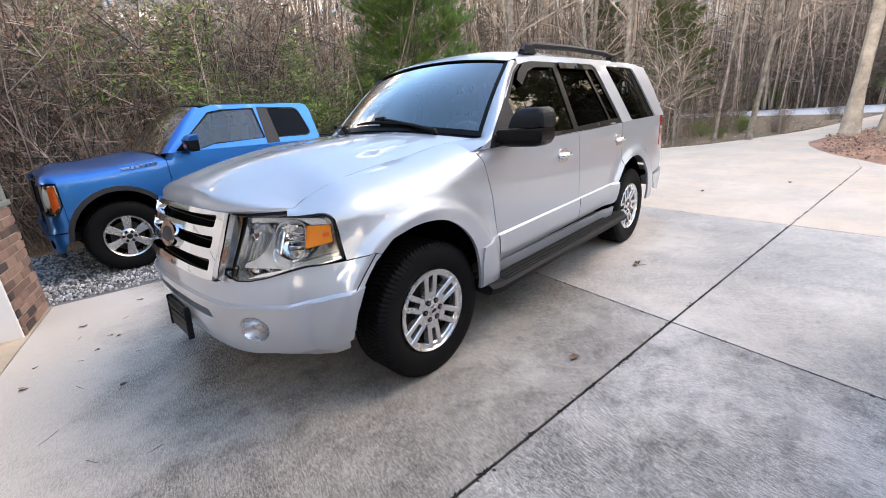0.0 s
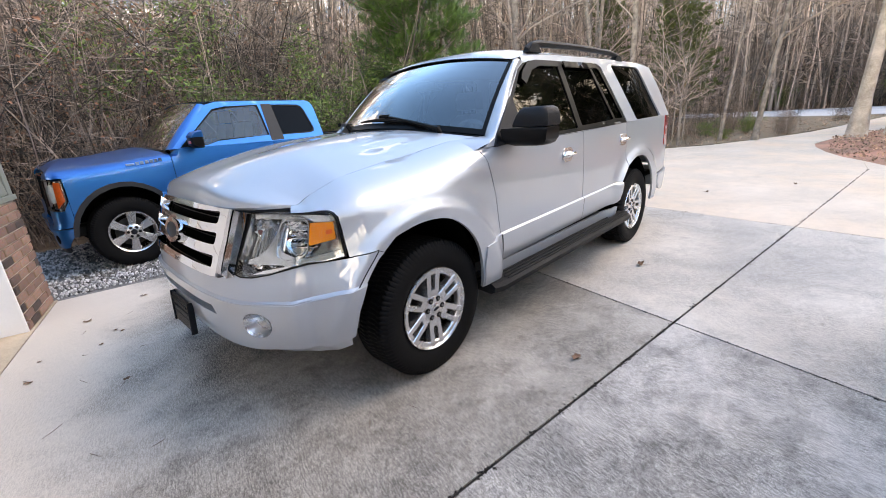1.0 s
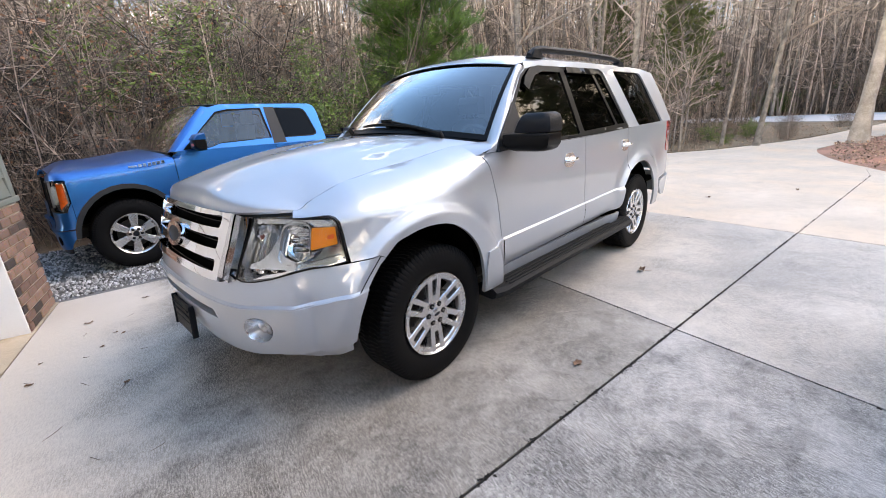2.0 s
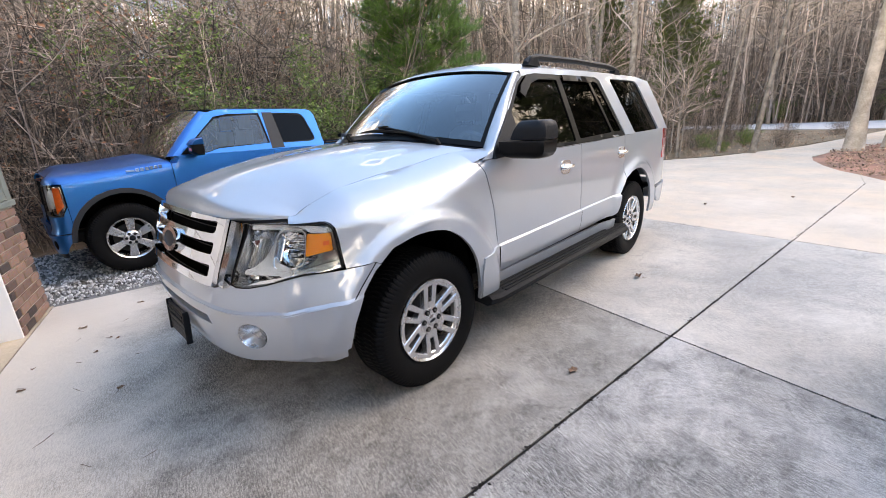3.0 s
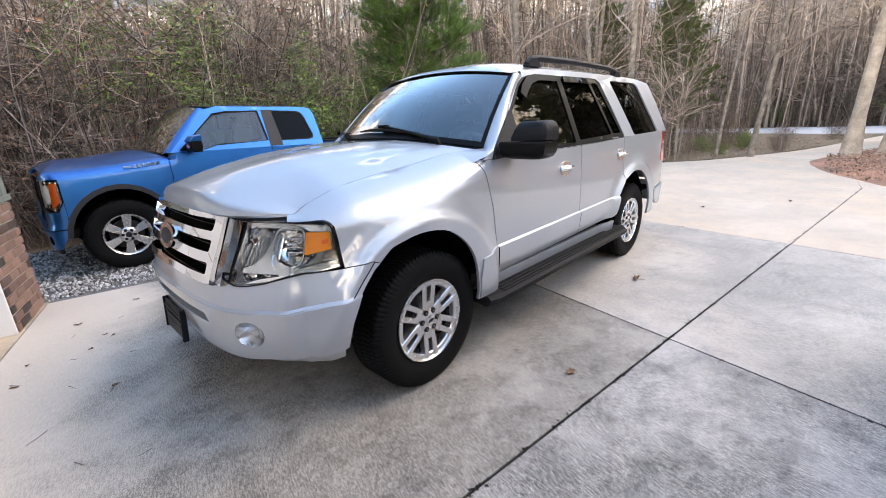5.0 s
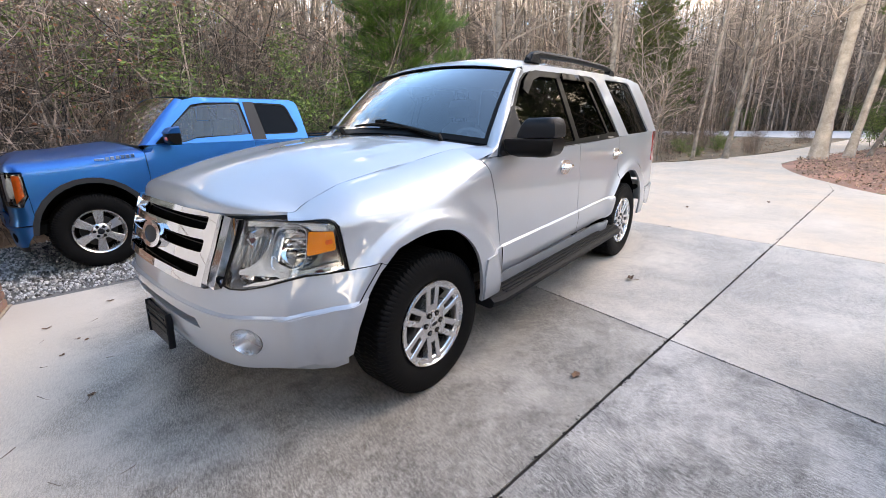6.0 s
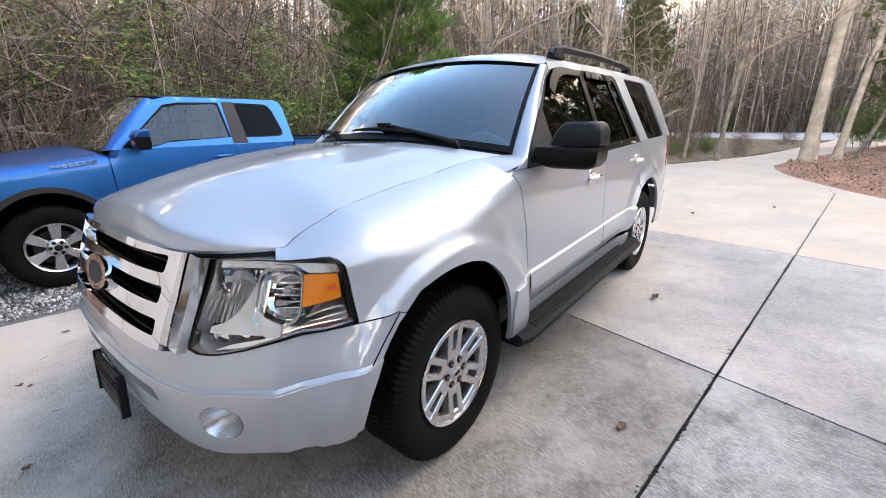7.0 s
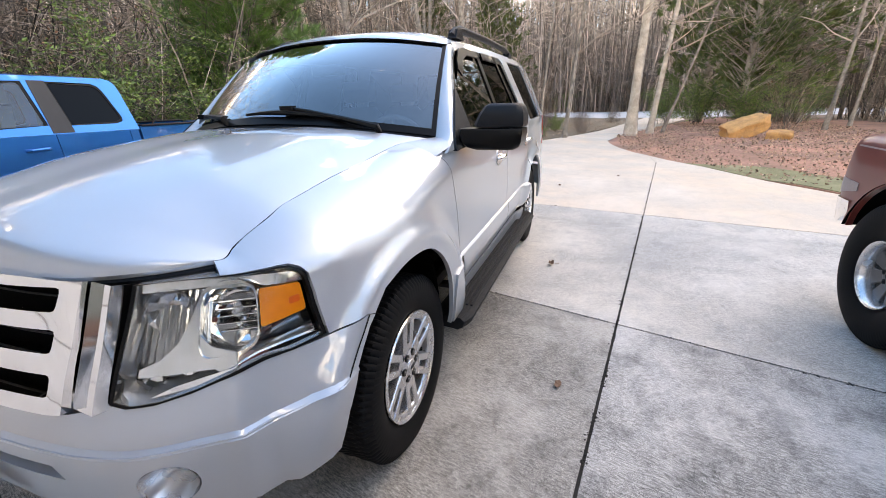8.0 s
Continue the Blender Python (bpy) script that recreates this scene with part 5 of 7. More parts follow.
def shrub_geo(seed, h, w, n, size, low=2, per=44):
    rng = random.Random(seed)
    st, lv = Geo(), Geo()
    for _ in range(n):
        pts = stick(st, (rng.gauss(0, .12), rng.gauss(0, .12), -.1), up(rng, .28 * w), h * rng.uniform(.6, 1.05), .016, .004, 6, .1, rng, 4)
        for _ in range(9):
            i = rng.randint(low, 6)
            tw = stick(st, pts[i], Vector((rng.gauss(0, 1), rng.gauss(0, 1), rng.uniform(0, .9))), rng.uniform(.25, .7) * w, .006, .002, 3, .2, rng)
            for _ in range(per if rng.random() < .7 else 4):
                q_ = tw[rng.randint(1, 3)] + Vector((rng.gauss(0, .09), rng.gauss(0, .09), rng.gauss(0, .08)))
                leaf(lv, q_, size * rng.uniform(.6, 1.3), rng, .45)
    return st, lv


def tree_geo(seed, h, r0, limbs, low, pale=False, lean=(0, 0)):
    rng = random.Random(seed)
    tr, cr = Geo(), Geo()
    pts = stick(tr, (0, 0, -.15), Vector((lean[0], lean[1], 1)), h, r0, r0 * .18, 12, .012 if pale else .03, rng, 9)
    k = len(tr.v)
    # root flare
    for j in range(9):
        v = tr.v[j]
        tr.v[j] = (v[0] * 1.5, v[1] * 1.5, v[2])
    for _ in range(limbs):
        i = rng.randint(max(1, int(12 * low)), 12)
        f = 1 - i / 14
        d = Vector((rng.gauss(0, 1), rng.gauss(0, 1), rng.uniform(.1, 1.0)))
        lp = stick(cr, pts[i], d, h * .28 * rng.uniform(.5, 1.1) * (.5 + f), r0 * .28 * (.4 + f), .007, 5, .16, rng, 3)
        for _ in range(6):
            tw = stick(cr, lp[rng.randint(1, 5)], Vector((rng.gauss(0, 1), rng.gauss(0, 1), rng.gauss(.35, .6))), rng.uniform(.7, 2.3), .012, .004, 2, .2, rng)
            for _ in range(3):
                stick(cr, tw[rng.randint(1, 2)], Vector((rng.gauss(0, 1), rng.gauss(0, 1), rng.gauss(.2, .6))), rng.uniform(.4, 1.2), .006, .003, 1, .15, rng)
    return tr, cr


def pine_geo(seed, h, r, needle, per, cedar=False):
    rng = random.Random(seed)
    tr, lv = Geo(), Geo()
    pts = stick(tr, (0, 0, -.1), (0, 0, 1), h, .10, .015, 14, .02, rng, 8)
    z = .7
    while z < h - .2:
        f = 1 - z / h
        for _ in range(6 if cedar else 5):
            a = rng.uniform(0, 6.28)
            ln = r * (.25 + .95 * f ** .8) * rng.uniform(.6, 1.1)
            i = min(13, int(z / h * 14))
            b = stick(tr, pts[i].lerp(pts[i + 1], z / h * 14 - i), Vector((math.cos(a), math.sin(a), .35 if not cedar else .7)), ln, .018, .005, 5, .10, rng, 4)
            for _ in range(per):
                q_ = b[rng.randint(2, 5)] + Vector((rng.gauss(0, .07), rng.gauss(0, .07), rng.gauss(0, .05)))
                e = (q_ - pts[i]).normalized() + Vector((rng.gauss(0, .5), rng.gauss(0, .5), rng.gauss(.35, .5)))
                tip = stick(tr, q_, e, .16, .005, .002, 1, .1, rng)[-1]
                for _ in range(18 if cedar else 28):
                    d = (e.normalized() + Vector((rng.gauss(0, .55), rng.gauss(0, .55), rng.gauss(0, .55)))).normalized()
                    o = d.orthogonal().normalized() * (.0075 if not cedar else .017)
                    s_ = q_.lerp(tip, rng.random())
                    t_ = s_ + d * needle * rng.uniform(.7, 1.2)
                    k = len(lv.v)
                    lv.v += [tuple(s_ + o), tuple(s_ - o), tuple(t_)]
                    lv.f.append((k, k + 1, k + 2))
        z += .30 if not cedar else .24
    return tr, lv


def plant(name, label, cat, parts, group, m=None):
    t = thing(name, label, cat, m, group)
    for nm, gg, mt, sm in parts:
        if gg.f:
            make(nm, gg, mt, t, smooth=sm, fix=False)
    return t


def place(ob, x, y, turn, size, first):
    m = Matrix.Translation((x, y, max(hill(x, y), -.4) - .02)) @ Matrix.Rotation(turn, 4, "Z") @ Matrix.Scale(size, 4)
    if first:
        ob.matrix_world = m
        return ob
    ob2 = copy_thing(ob, m)
    ob2.matrix_basis = m
    return ob2


rw = random.Random(11)
# thickets of bare brush
kinds = []
for s in range(5):
    st, lv = thicket_geo(20 + s, (3.8, 4.6, 3.3, 5.0, 4.1)[s], 24, (.16, .05, .70, .04, .12)[s])
    kinds.append([plant("brush_thicket", "bare brown brush thicket of thin stems", "shrub", [("branchwork", st, TWIG, 0), ("dead_foliage", lv, DEAD, 0)], "brush at the wood's edge"), 0])
spots = []
for row, (y0, step) in enumerate(((-7.3, 1.25), (-8.8, 1.35), (-10.6, 1.6), (-13, 2.0), (-16, 2.6))):
    x = -12.5 - row
    while x < 8 + row:
        spots.append((x + rw.uniform(-.4, .4), y0 + rw.uniform(-.5, .5)))
        x += step
for k in range(12):
    spots.append((-13.4 - k * .95 + rw.uniform(-.4, .4), -3.0 + k * .20 + rw.uniform(-1.2, .3) - .6))
for k in range(16):
    spots.append((rw.uniform(-24, -12), rw.uniform(-8, -3.4)))
for k in range(34):
    spots.append((rw.uniform(-9, 9), rw.uniform(-14, -9)))
for k in range(70):
    spots.append((rw.uniform(-62, -51.5), rw.uniform(-30, 34)))
for k in range(22):
    spots.append((rw.uniform(-31.5, -24), rw.uniform(8.5, 22)))
low_brush = [(-1.6 + .62 * k + rw.uniform(-.2, .2), -5.95 + rw.uniform(-.2, .2)) for k in range(9)]
spots += low_brush
for x, y in ((.9, -6.9), (1.7, -7.2), (.2, -7.7), (2.5, -7.6)):
    place(kinds[2][0], x, y, rw.uniform(0, 6.28), 1.05, kinds[2][1] == 0)
    kinds[2][1] += 1
weeds = []
while len(weeds) < 34:
    x, y = rw.uniform(-33, -14.5), rw.uniform(-7, 3)
    if y < sew([-p[0] for p in LEFT], [p[1] for p in LEFT], -x) - .35:
        weeds.append((x, y))
spots += weeds
for x, y in spots:
    kd = rw.choice(kinds)
    place(kd[0], x, y, rw.uniform(0, 6.28), rw.uniform(.8, 1.2) * (.42 if (x, y) in low_brush else .24 if (x, y) in weeds else 1.35 if -13.2 < y < -9 and -8 < x < 9 else .62 if -40 < x and -6.2 < y < 6 else 1.0 if x > -50 else 1.7), kd[1] == 0)
    kd[1] += 1

# bare trees
kinds = []
for s in range(6):
    tr, cr = tree_geo(40 + s, (15, 17, 13, 16, 12, 18)[s], (.13, .17, .09, .15, .08, .19)[s], (16, 18, 13, 15, 12, 20)[s], (.2, .25, .15, .3, .12, .3)[s])
    kinds.append([plant("bare_tree", "bare leafless grey-barked winter tree", "tree", [("trunk", tr, BARK, 40), ("crown", cr, WOODS, 0)], "bare trees of the woods"), 0])
spots = []
for _ in range(30):
    spots.append((rw.uniform(-26, 7), rw.uniform(-34, -12)))
for _ in range(34):
    spots.append((rw.uniform(-38, -15), rw.uniform(-24, -4.5)))
for _ in range(26):
    spots.append((rw.uniform(-31.5, -21), rw.uniform(8, 30)))
for _ in range(34):
    spots.append((rw.uniform(-75, -52), rw.uniform(-30, 34)))
for _ in range(20):
    spots.append((rw.uniform(-14, 16), rw.uniform(15, 30)))
for x, y in spots:
    kd = rw.choice(kinds)
    place(kd[0], x, y, rw.uniform(0, 6.28), rw.uniform(.75, 1.15), kd[1] == 0)
    kd[1] += 1

# the large pale trunk at the driveway's bend and slimmer ones beside it
tr, cr = tree_geo(71, 17, .20, 22, .35, True, lean=(.0, -.01))
plant("large_tree", "large pale-barked leaning tree at the driveway bend", "tree", [("trunk", tr, BARK_PALE, 40), ("crown", cr, WOODS, 0)], "", Matrix.Translation((-17.7, 2.72, 0)))
for x, y, sd, r, ln in ((-18.5, 3.5, 81, .12, .08), (-18.9, 4.0, 82, .06, .25), (-16.5, -.82, 83, .055, .05), (-16.5, .2, 84, .085, .10), (-19.0, 9.6, 85, .08, .04), (-21.5, 11.4, 86, .07, .05)):
    tr, cr = tree_geo(sd, 13, r, 10, .3, True, lean=(0, ln))
    plant("slim_tree", "slim pale leaning bare tree", "tree", [("trunk", tr, BARK_PALE if sd == 81 else BARK, 40), ("crown", cr, WOODS, 0)], "slim trees by the driveway", Matrix.Translation((x, y, 0)))

# saplings at the driveway's edge
rsap = random.Random(78)
tr, cr = Geo(), Geo()
stem = stick(tr, (0, 0, -.1), (.04, .02, 1), 4.2, .024, .006, 9, .13, rsap, 6)
for _ in range(26):
    tw = stick(cr, stem[rsap.randint(2, 9)], (rsap.gauss(0, .9), rsap.gauss(0, .9), .7), rsap.uniform(.4, 1.2), .009, .004, 4, .22, rsap)
    stick(cr, tw[2], (rsap.gauss(0, 1), rsap.gauss(0, 1), .6), rsap.uniform(.2, .5), .005, .003, 1, .1, rsap)
sap = plant("sapling", "thin bare grey sapling at the driveway edge", "tree", [("trunk", tr, BARK, 40), ("crown", cr, WOODS, 0)], "saplings")
for i in range(9):
    place(sap, -14.4 + rw.uniform(-.7, .5), -1.75 + rw.uniform(-.6, .25), i * 1.9, rw.uniform(.7, 1.2), i == 0)

# evergreens
kinds = []
for s in range(3):
    st, lv = shrub_geo(60 + s, (3.4, 2.0, 2.8)[s], (1.0, 1.5, .9)[s], (11, 14, 6)[s], .070, (2, 2, 5)[s], (60, 80, 34)[s])
    kinds.append(plant("evergreen_shrub", "green broad-leaved evergreen shrub", "shrub", [("branchwork", st, TWIG, 0), ("foliage", lv, GREEN, 0)], "evergreen shrubs"))
for i, (kd, x, y, sz) in enumerate(((0, -4.1, -6.2, 1.0), (1, -2.9, -6.2, 1.2), (2, -1.3, -6.7, 1.3), (0, -5.2, -5.7, .85), (2, -.3, -7.3, 1.35), (1, -3.6, -6.4, 1.15), (2, -1.9, -7.8, 1.3), (1, 3.2, -6.0, .4),
                                    (1, -22, 8.0, 1.0), (1, -24, 6.0, 1.2), (0, -19.6, 8.6, .8), (1, -25.5, 5.0, 1.1), (1, -58, 3, 2.0), (1, -57, 9, 2.2), (1, -60, -6, 2.0), (0, -6.6, -7.6, 1.0), (1, -54, -3, 1.3), (1, -55, 6, 1.5), (1, -53.5, 11, 1.2), (0, -56, 18, 1.4), (1, -54.5, 21, 1.4), (1, -29, 12.5, 1.0), (0, -31, 16, 1.0),
                                    (1, -18.6, -1.6, .38), (1, -20.5, -.6, .42), (1, -17.2, -.9, .25), (1, -59, 14, 1.8))):
    place(kinds[kd], x, y, i * 1.7, sz, i == 0 or i == 1 or i == 2)
tr, lv = pine_geo(91, 8.8, 1.2, .18, 15)
pine = plant("pine_tree", "young green pine with long needles", "tree", [("trunk", tr, BARK, 40), ("foliage", lv, NEEDLE, 0)], "pines")
for i, (x, y, sz) in enumerate(((-6.4, -6.2, 1.0), (-7.6, -5.9, 1.0), (-6.9, -7.3, .95))):
    place(pine, x, y, i * 2.0, sz, i == 0)
tr, lv = pine_geo(95, 8, 1.9, .15, 9, True)
ced = plant("cedar_tree", "dark olive green cedar", "tree", [("trunk", tr, BARK, 40), ("foliage", lv, CEDAR, 0)], "cedars")
for i, (x, y, sz) in enumerate(((-20.5, -3.4, 1.0), (-22.5, 7.6, 1.7), (-25, 9.8, 1.9), (-24, -8, 1.0), (-23.5, -4.6, .9), (-26, 6.6, 2.0))):
    place(ced, x, y, i * 2.0, sz, i == 0)

# distant woods on every side
rng = random.Random(5)
g = Geo()
for _ in range(8200):
    pick_ = rng.random()
    a = rng.uniform(radians(20), radians(330)) if pick_ < .45 else rng.gauss(radians(182), radians(24)) if pick_ < .78 else rng.gauss(radians(230), radians(15))
    r = rng.uniform(20, 95)
    x, y = -8 + r * math.cos(a), r * math.sin(a)
    if -51 < x < -32 and y > -25 or (x > -14 and -18 < y < 15) or (-41 < x < -14 and -7 < y < 14):
        continue
    if x > 14 and y < 15:
        continue
    if y > 14 and x > -16 and rng.random() < .72:
        continue
    z = hill(x, y)
    thick_ = .7 + r / 90
    pts = stick(g, (x, y, z - .2), up(rng, .06), rng.uniform(8, 18), rng.uniform(.03, .12) * thick_, .03, 4, .05, rng, 3)
    for _ in range(9):
        b = stick(g, pts[rng.randint(1, 4)], Vector((rng.gauss(0, 1), rng.gauss(0, 1), rng.uniform(0, 1.2))), rng.uniform(1.0, 4.0), .028 * thick_, .010 * thick_, 1, .15, rng, 3)
        stick(g, b[1], Vector((rng.gauss(0, 1), rng.gauss(0, 1), rng.uniform(-.3, 1.2))), rng.uniform(.6, 2.0), .014 * thick_, .007 * thick_, 1, .15, rng, 3)
tagged(make("distant_woods", g, WOODS, smooth=0, fix=False), "dense bare brown winter woods in the distance", "woods", kind="stuff")
# fallen leaves in the bed and along the wood's edge
g = Geo()
for _ in range(20000):
    if rng.random() < .75:
        x, y = rng.uniform(-24, -6.5), rng.uniform(2.2, 11)
        if not within((x, y), bed_ring):
            continue
    else:
        x, y = rng.uniform(-33, -12.6), rng.uniform(-7, 4)
        if y > sew([-p[0] for p in LEFT], [p[1] for p in LEFT], -x) - .1:
            continue
    leaf(g, (x, y, .0 + (.09 if y > 5 else .03) * (1 if y > 2 else 0) + rng.uniform(0, .03)), rng.uniform(.03, .085), rng, .6)
LITTER = shade("leaf_litter_pieces", (0.40, 0.26, 0.185), 0.9, 0, 6, 0.3, 60, 0.2, island=.75)
tagged(make("fallen_leaves", g, LITTER, smooth=0, fix=False), "scattered brown fallen leaves on the bed", "leaves", kind="stuff")


# ---- boulders ----
ROCK = shade("orange_sandstone", (0.70, 0.37, 0.14), 0.9, 0, 4.5, 0.3, 30, 1.0, second=(0.32, 0.16, 0.07))


def boulder(seed, size, m, label):
    rng = random.Random(seed)
    bm = bmesh.new()
    bmesh.ops.create_icosphere(bm, subdivisions=4, radius=1)
    for v in bm.verts:
        p = v.co.copy()
        p = Vector([max(-.72, min(.72, c)) for c in p]) * 1.25
        n_ = noise.noise(p * 1.3 + Vector((seed, 0, 0))) * .22 + noise.noise(p * 4 + Vector((0, seed, 0))) * .06
        p *= 1 + n_
        v.co = (p.x * size[0], p.y * size[1], p.z * size[2])
    gg = Geo()
    bm.verts.index_update()
    gg.add([v.co[:] for v in bm.verts], [[v.index for v in f.verts] for f in bm.faces], m)
    bm.free()
    return tagged(make("boulder", gg, ROCK, smooth=50), label, "boulder", "boulders in the bed")


boulder(3, (.46, .70, .25), pose(-15.8, 6.15, .40, 20, 14, 15), "large orange sandstone boulder on the mulch bed")
boulder(8, (.26, .36, .17), pose(-15.0, 6.95, .18, 0, 10, -30), "small orange sandstone rock on the mulch bed")


# ---- pickups ----
def loft(ks, front, tail, join, x0, sh, fl):
    """A skin of plan outlines, as for the sport utility car: join is where the straight side begins, at x0."""
    lv = [r[0] for r in front]
    rows = [pts + [(x, side + dy) for x, dy in tail] for _, pts, side in front]
    memo = {}

    def fn(s, v):
        key = round(s, 5)
        if key not in memo:
            memo[key] = ([sew(ks, [p[0] for p in r], s) if s < join else x0 - (s - join) for r in rows], [sew(ks, [p[1] for p in r], s) for r in rows])
        xs, ys = memo[key]
        z, ins = v, 0.0
        zl = v
        zs, a_, b_ = (sew(sh[0], t, s) for t in sh[1:])
        if v > zs and s < sh[0][-1]:
            t = min(2.2, (v - zs) / .12)
            ins, z, zl = a_ * (1 - math.cos(t)), zs + b_ * math.sin(t), zs
        x, y = sew(lv, xs, zl), sew(lv, ys, zl)
        ang = ease(.35, join, s) * math.pi / 2
        f = fl(x, z) if s > join * .8 else 0.0
        return (x + math.cos(ang) * (f - ins), y + math.sin(ang) * (f - ins), z)
    return fn


def arch_ring(c, zc, rx, rz, z0, n=14):
    a0 = math.asin(max(-1, min(1, (z0 - zc) / rz)))
    return [(c + rx * math.cos(a0 + (math.pi - 2 * a0) * i / n), zc + rz * math.sin(a0 + (math.pi - 2 * a0) * i / n)) for i in range(n + 1)]


def pickup(name, label, m, paint, P):
    t = thing(name, label, "pickup truck", m)
    fn, join, x0 = P["skin"], P["join"], P["x0"]
    X = lambda pts: [(join + x0 - x, z) for x, z in pts]
    zb, zr, wb, R = P["belt"], P["roof"], P["wb"], P["R"]
    ar = arch_ring(0.0, R, P["arch"], P["arch"] + P["lift"], P["sill"])
    arr = [(x - wb, z) for x, z in ar]
    de, dr = P["door"], P["door2"]
    shs = P["sh"]
    top = lambda s: sew(shs[0], shs[1], s) + .12 * 1.45
    s_nose, s_cowl = P["nose"], join + x0 - de + .0
    # fender, bumper, lamps
    ring = X(list(ar)) + X([(de + .004, P["sill"]), (de + .004, zb)]) + [(s, top(s)) for s in np.linspace(s_cowl - .004, s_nose, 12)]
    ring += [(s_nose, P["lamp"][1] + .01), (P["lamp_s"][1] + .008, P["lamp"][1] + .01), (P["lamp_s"][1] + .008, P["bump"][1] + .012)]
    both("front_fender", skin(ring, fn, step=.05, thick=.02), paint, t)
    bz0, bz1 = P["bump"]
    e_s = join + x0 - ar[0][0]
    bring = [(0.001, bz1), (P["lamp_s"][1], bz1), (e_s - .03, bz1), (e_s - .01, P["sill"] + .05), (e_s - .14, bz0), (.001, bz0)]
    b1, _ = both("front_bumper", skin(bring, fn, step=.06, thick=.03, offset=.012), P["bump_mat"], t)
    if P.get("fog"):
        fs = P["fog"]
        ring_ = [(fs[0] + .055 * math.cos(a), fs[1] + .05 * math.sin(a)) for a in [2 * math.pi * k / 16 for k in range(16)]]
        # no hole is cut; a near-black disc paints the opening's shade
        both("fog_lamp", skin(ring_, fn, step=.03, thick=.004, offset=.016), VOID, t, "flat near-black disc standing in for the shaded fog lamp opening")
        both("bumper_step", skin([(.02, bz1 + .001), (e_s - .06, bz1 + .001), (e_s - .06, bz1 - .02), (.02, bz1 - .02)], fn, step=.06, thick=.012, offset=.022), paint, t)
    s0, s1 = P["lamp_s"]
    z0, z1 = P["lamp"]
    if P.get("valance"):
        both("front_valance", skin([(s0 - .03, bz1 + .008), (s1 + .004, bz1 + .012), (s1 + .004, z0 + .09), (s1 - .06, z0 - .006), (s0 - .03, z0 + .012)], fn, step=.05, thick=.02), paint, t)
    lring = [(s0, z0 + .02), (s1 - .06, z0), (s1, z0 + .10), (s1, z1 - .01), (s0, z1)]
    for k in (1, -1):
        pick = (lambda g: g) if k > 0 else mirrored
        h = make("headlight", pick(skin(lring, fn, step=.05, thick=0, offset=-.05)), LAMPBACK, t, "clear headlight with an amber corner", fix=False)
        make("lens", pick(skin(lring, fn, step=.05, thick=.02, offset=.003)), CLEARLENS, h, fix=False).visible_shadow = False
        make("lamp_black", pick(skin([(s0, z0 + .03), (s0 + .09, z0 + .02), (s0 + .09, z1 - .01), (s0, z1 - .01)], fn, step=.05, thick=.02, offset=-.012)), LAMPPALE if P.get("valance") else TRIM, h, fix=False)
        make("lamp_surround", pick(skin(lring, fn, [shrink(lring, .007)], .04, .02, .005)), TRIM, h, fix=False)
        cb = [(s1 - .29 + .13 * math.cos(q_ * math.pi / 8), (z0 + z1) / 2 + .02 + .10 * math.sin(q_ * math.pi / 8)) for q_ in range(16)]
        make("lamp_bowl", pick(skin(cb, fn, step=.03, thick=.02, offset=-.02)), LAMPPALE, h, fix=False)
        make("turn_signal", pick(skin([(s1 - .15, z0 + .03), (s1 - .02, z0 + .10), (s1 - .02, z1 - .03), (s1 - .15, z1 - .02)], fn, step=.03, thick=.02, offset=-.008)), AMBER_RED, h, "amber turn signal", fix=False)
    make("grille", skin([(-s0 + .02, bz1 + .03), (s0 - .02, bz1 + .03), (s0 - .02, z1 - .01), (-s0 + .02, z1 - .01)], lambda s, z: (lambda p: (p[0], -p[1] if s < 0 else p[1], p[2]))(fn(abs(s), z)), step=.06, thick=.03), P["grille"], t, fix=False)
    for i in range(3):
        zc = bz1 + .07 + i * (z1 - bz1 - .1) / 2.6
        make("grille_bar", Geo().tube([(fn(abs(s), zc)[0] - .008, s, zc) for s in np.linspace(-s0 + .03, s0 - .03, 9)], .018, 6), P["grille"] if P.get("fog") else CHROME, t)

    # hood, windshield, roof
    def hood_(i, j):
        u = 2 * i - 1
        a = abs(u)
        s = s_nose + (s_cowl - .02 - s_nose) * j
        ex, ey, ez = fn(s, top(s))
        cx = P["hood_x"][0] + (P["hood_x"][1] - P["hood_x"][0]) * j
        crown = P["crown"] * (1 - .6 * (1 - ease(0, .25, j)) ** 2)
        return (ex + (cx - ex) * (1 - a ** 2.6), u * (ey - .006), ez + crown * (1 - a ** 2.4))
    g = Geo().grid(hood_, 30, 24)
    lip_ = [hood_(i / 30, 0) for i in range(31)]
    g.add([*lip_, *[(x - .01, y, z - .05) for x, y, z in lip_]], [(i, i + 1, 32 + i, 31 + i) for i in range(30)])
    make("hood", g, paint, t)
    cab = lambda s, z: (join + x0 - s, P["yb"] - P["lean"] * max(0, z - zb), z)
    wx0, wx1 = P["screen"]
    rec = P.get("rec", (.25, .10))
    pk = P.get("pk", 1.02)

    def screen_(u, w):
        a = abs(u)
        b = Vector((wx0 - rec[0] * a ** 2, (P["yb"] - .10) * u, zb + .04 - .05 * a * a))
        e = Vector((wx1 - rec[1] * a ** 2, (P["yb"] - P["lean"] * (zr - .06 - zb) - .01) * u, zr - .02 - .04 * a * a))
        return b.lerp(e, w) + Vector((.02, 0, .03)) * math.sin(math.pi * w) * (1 - .6 * a)
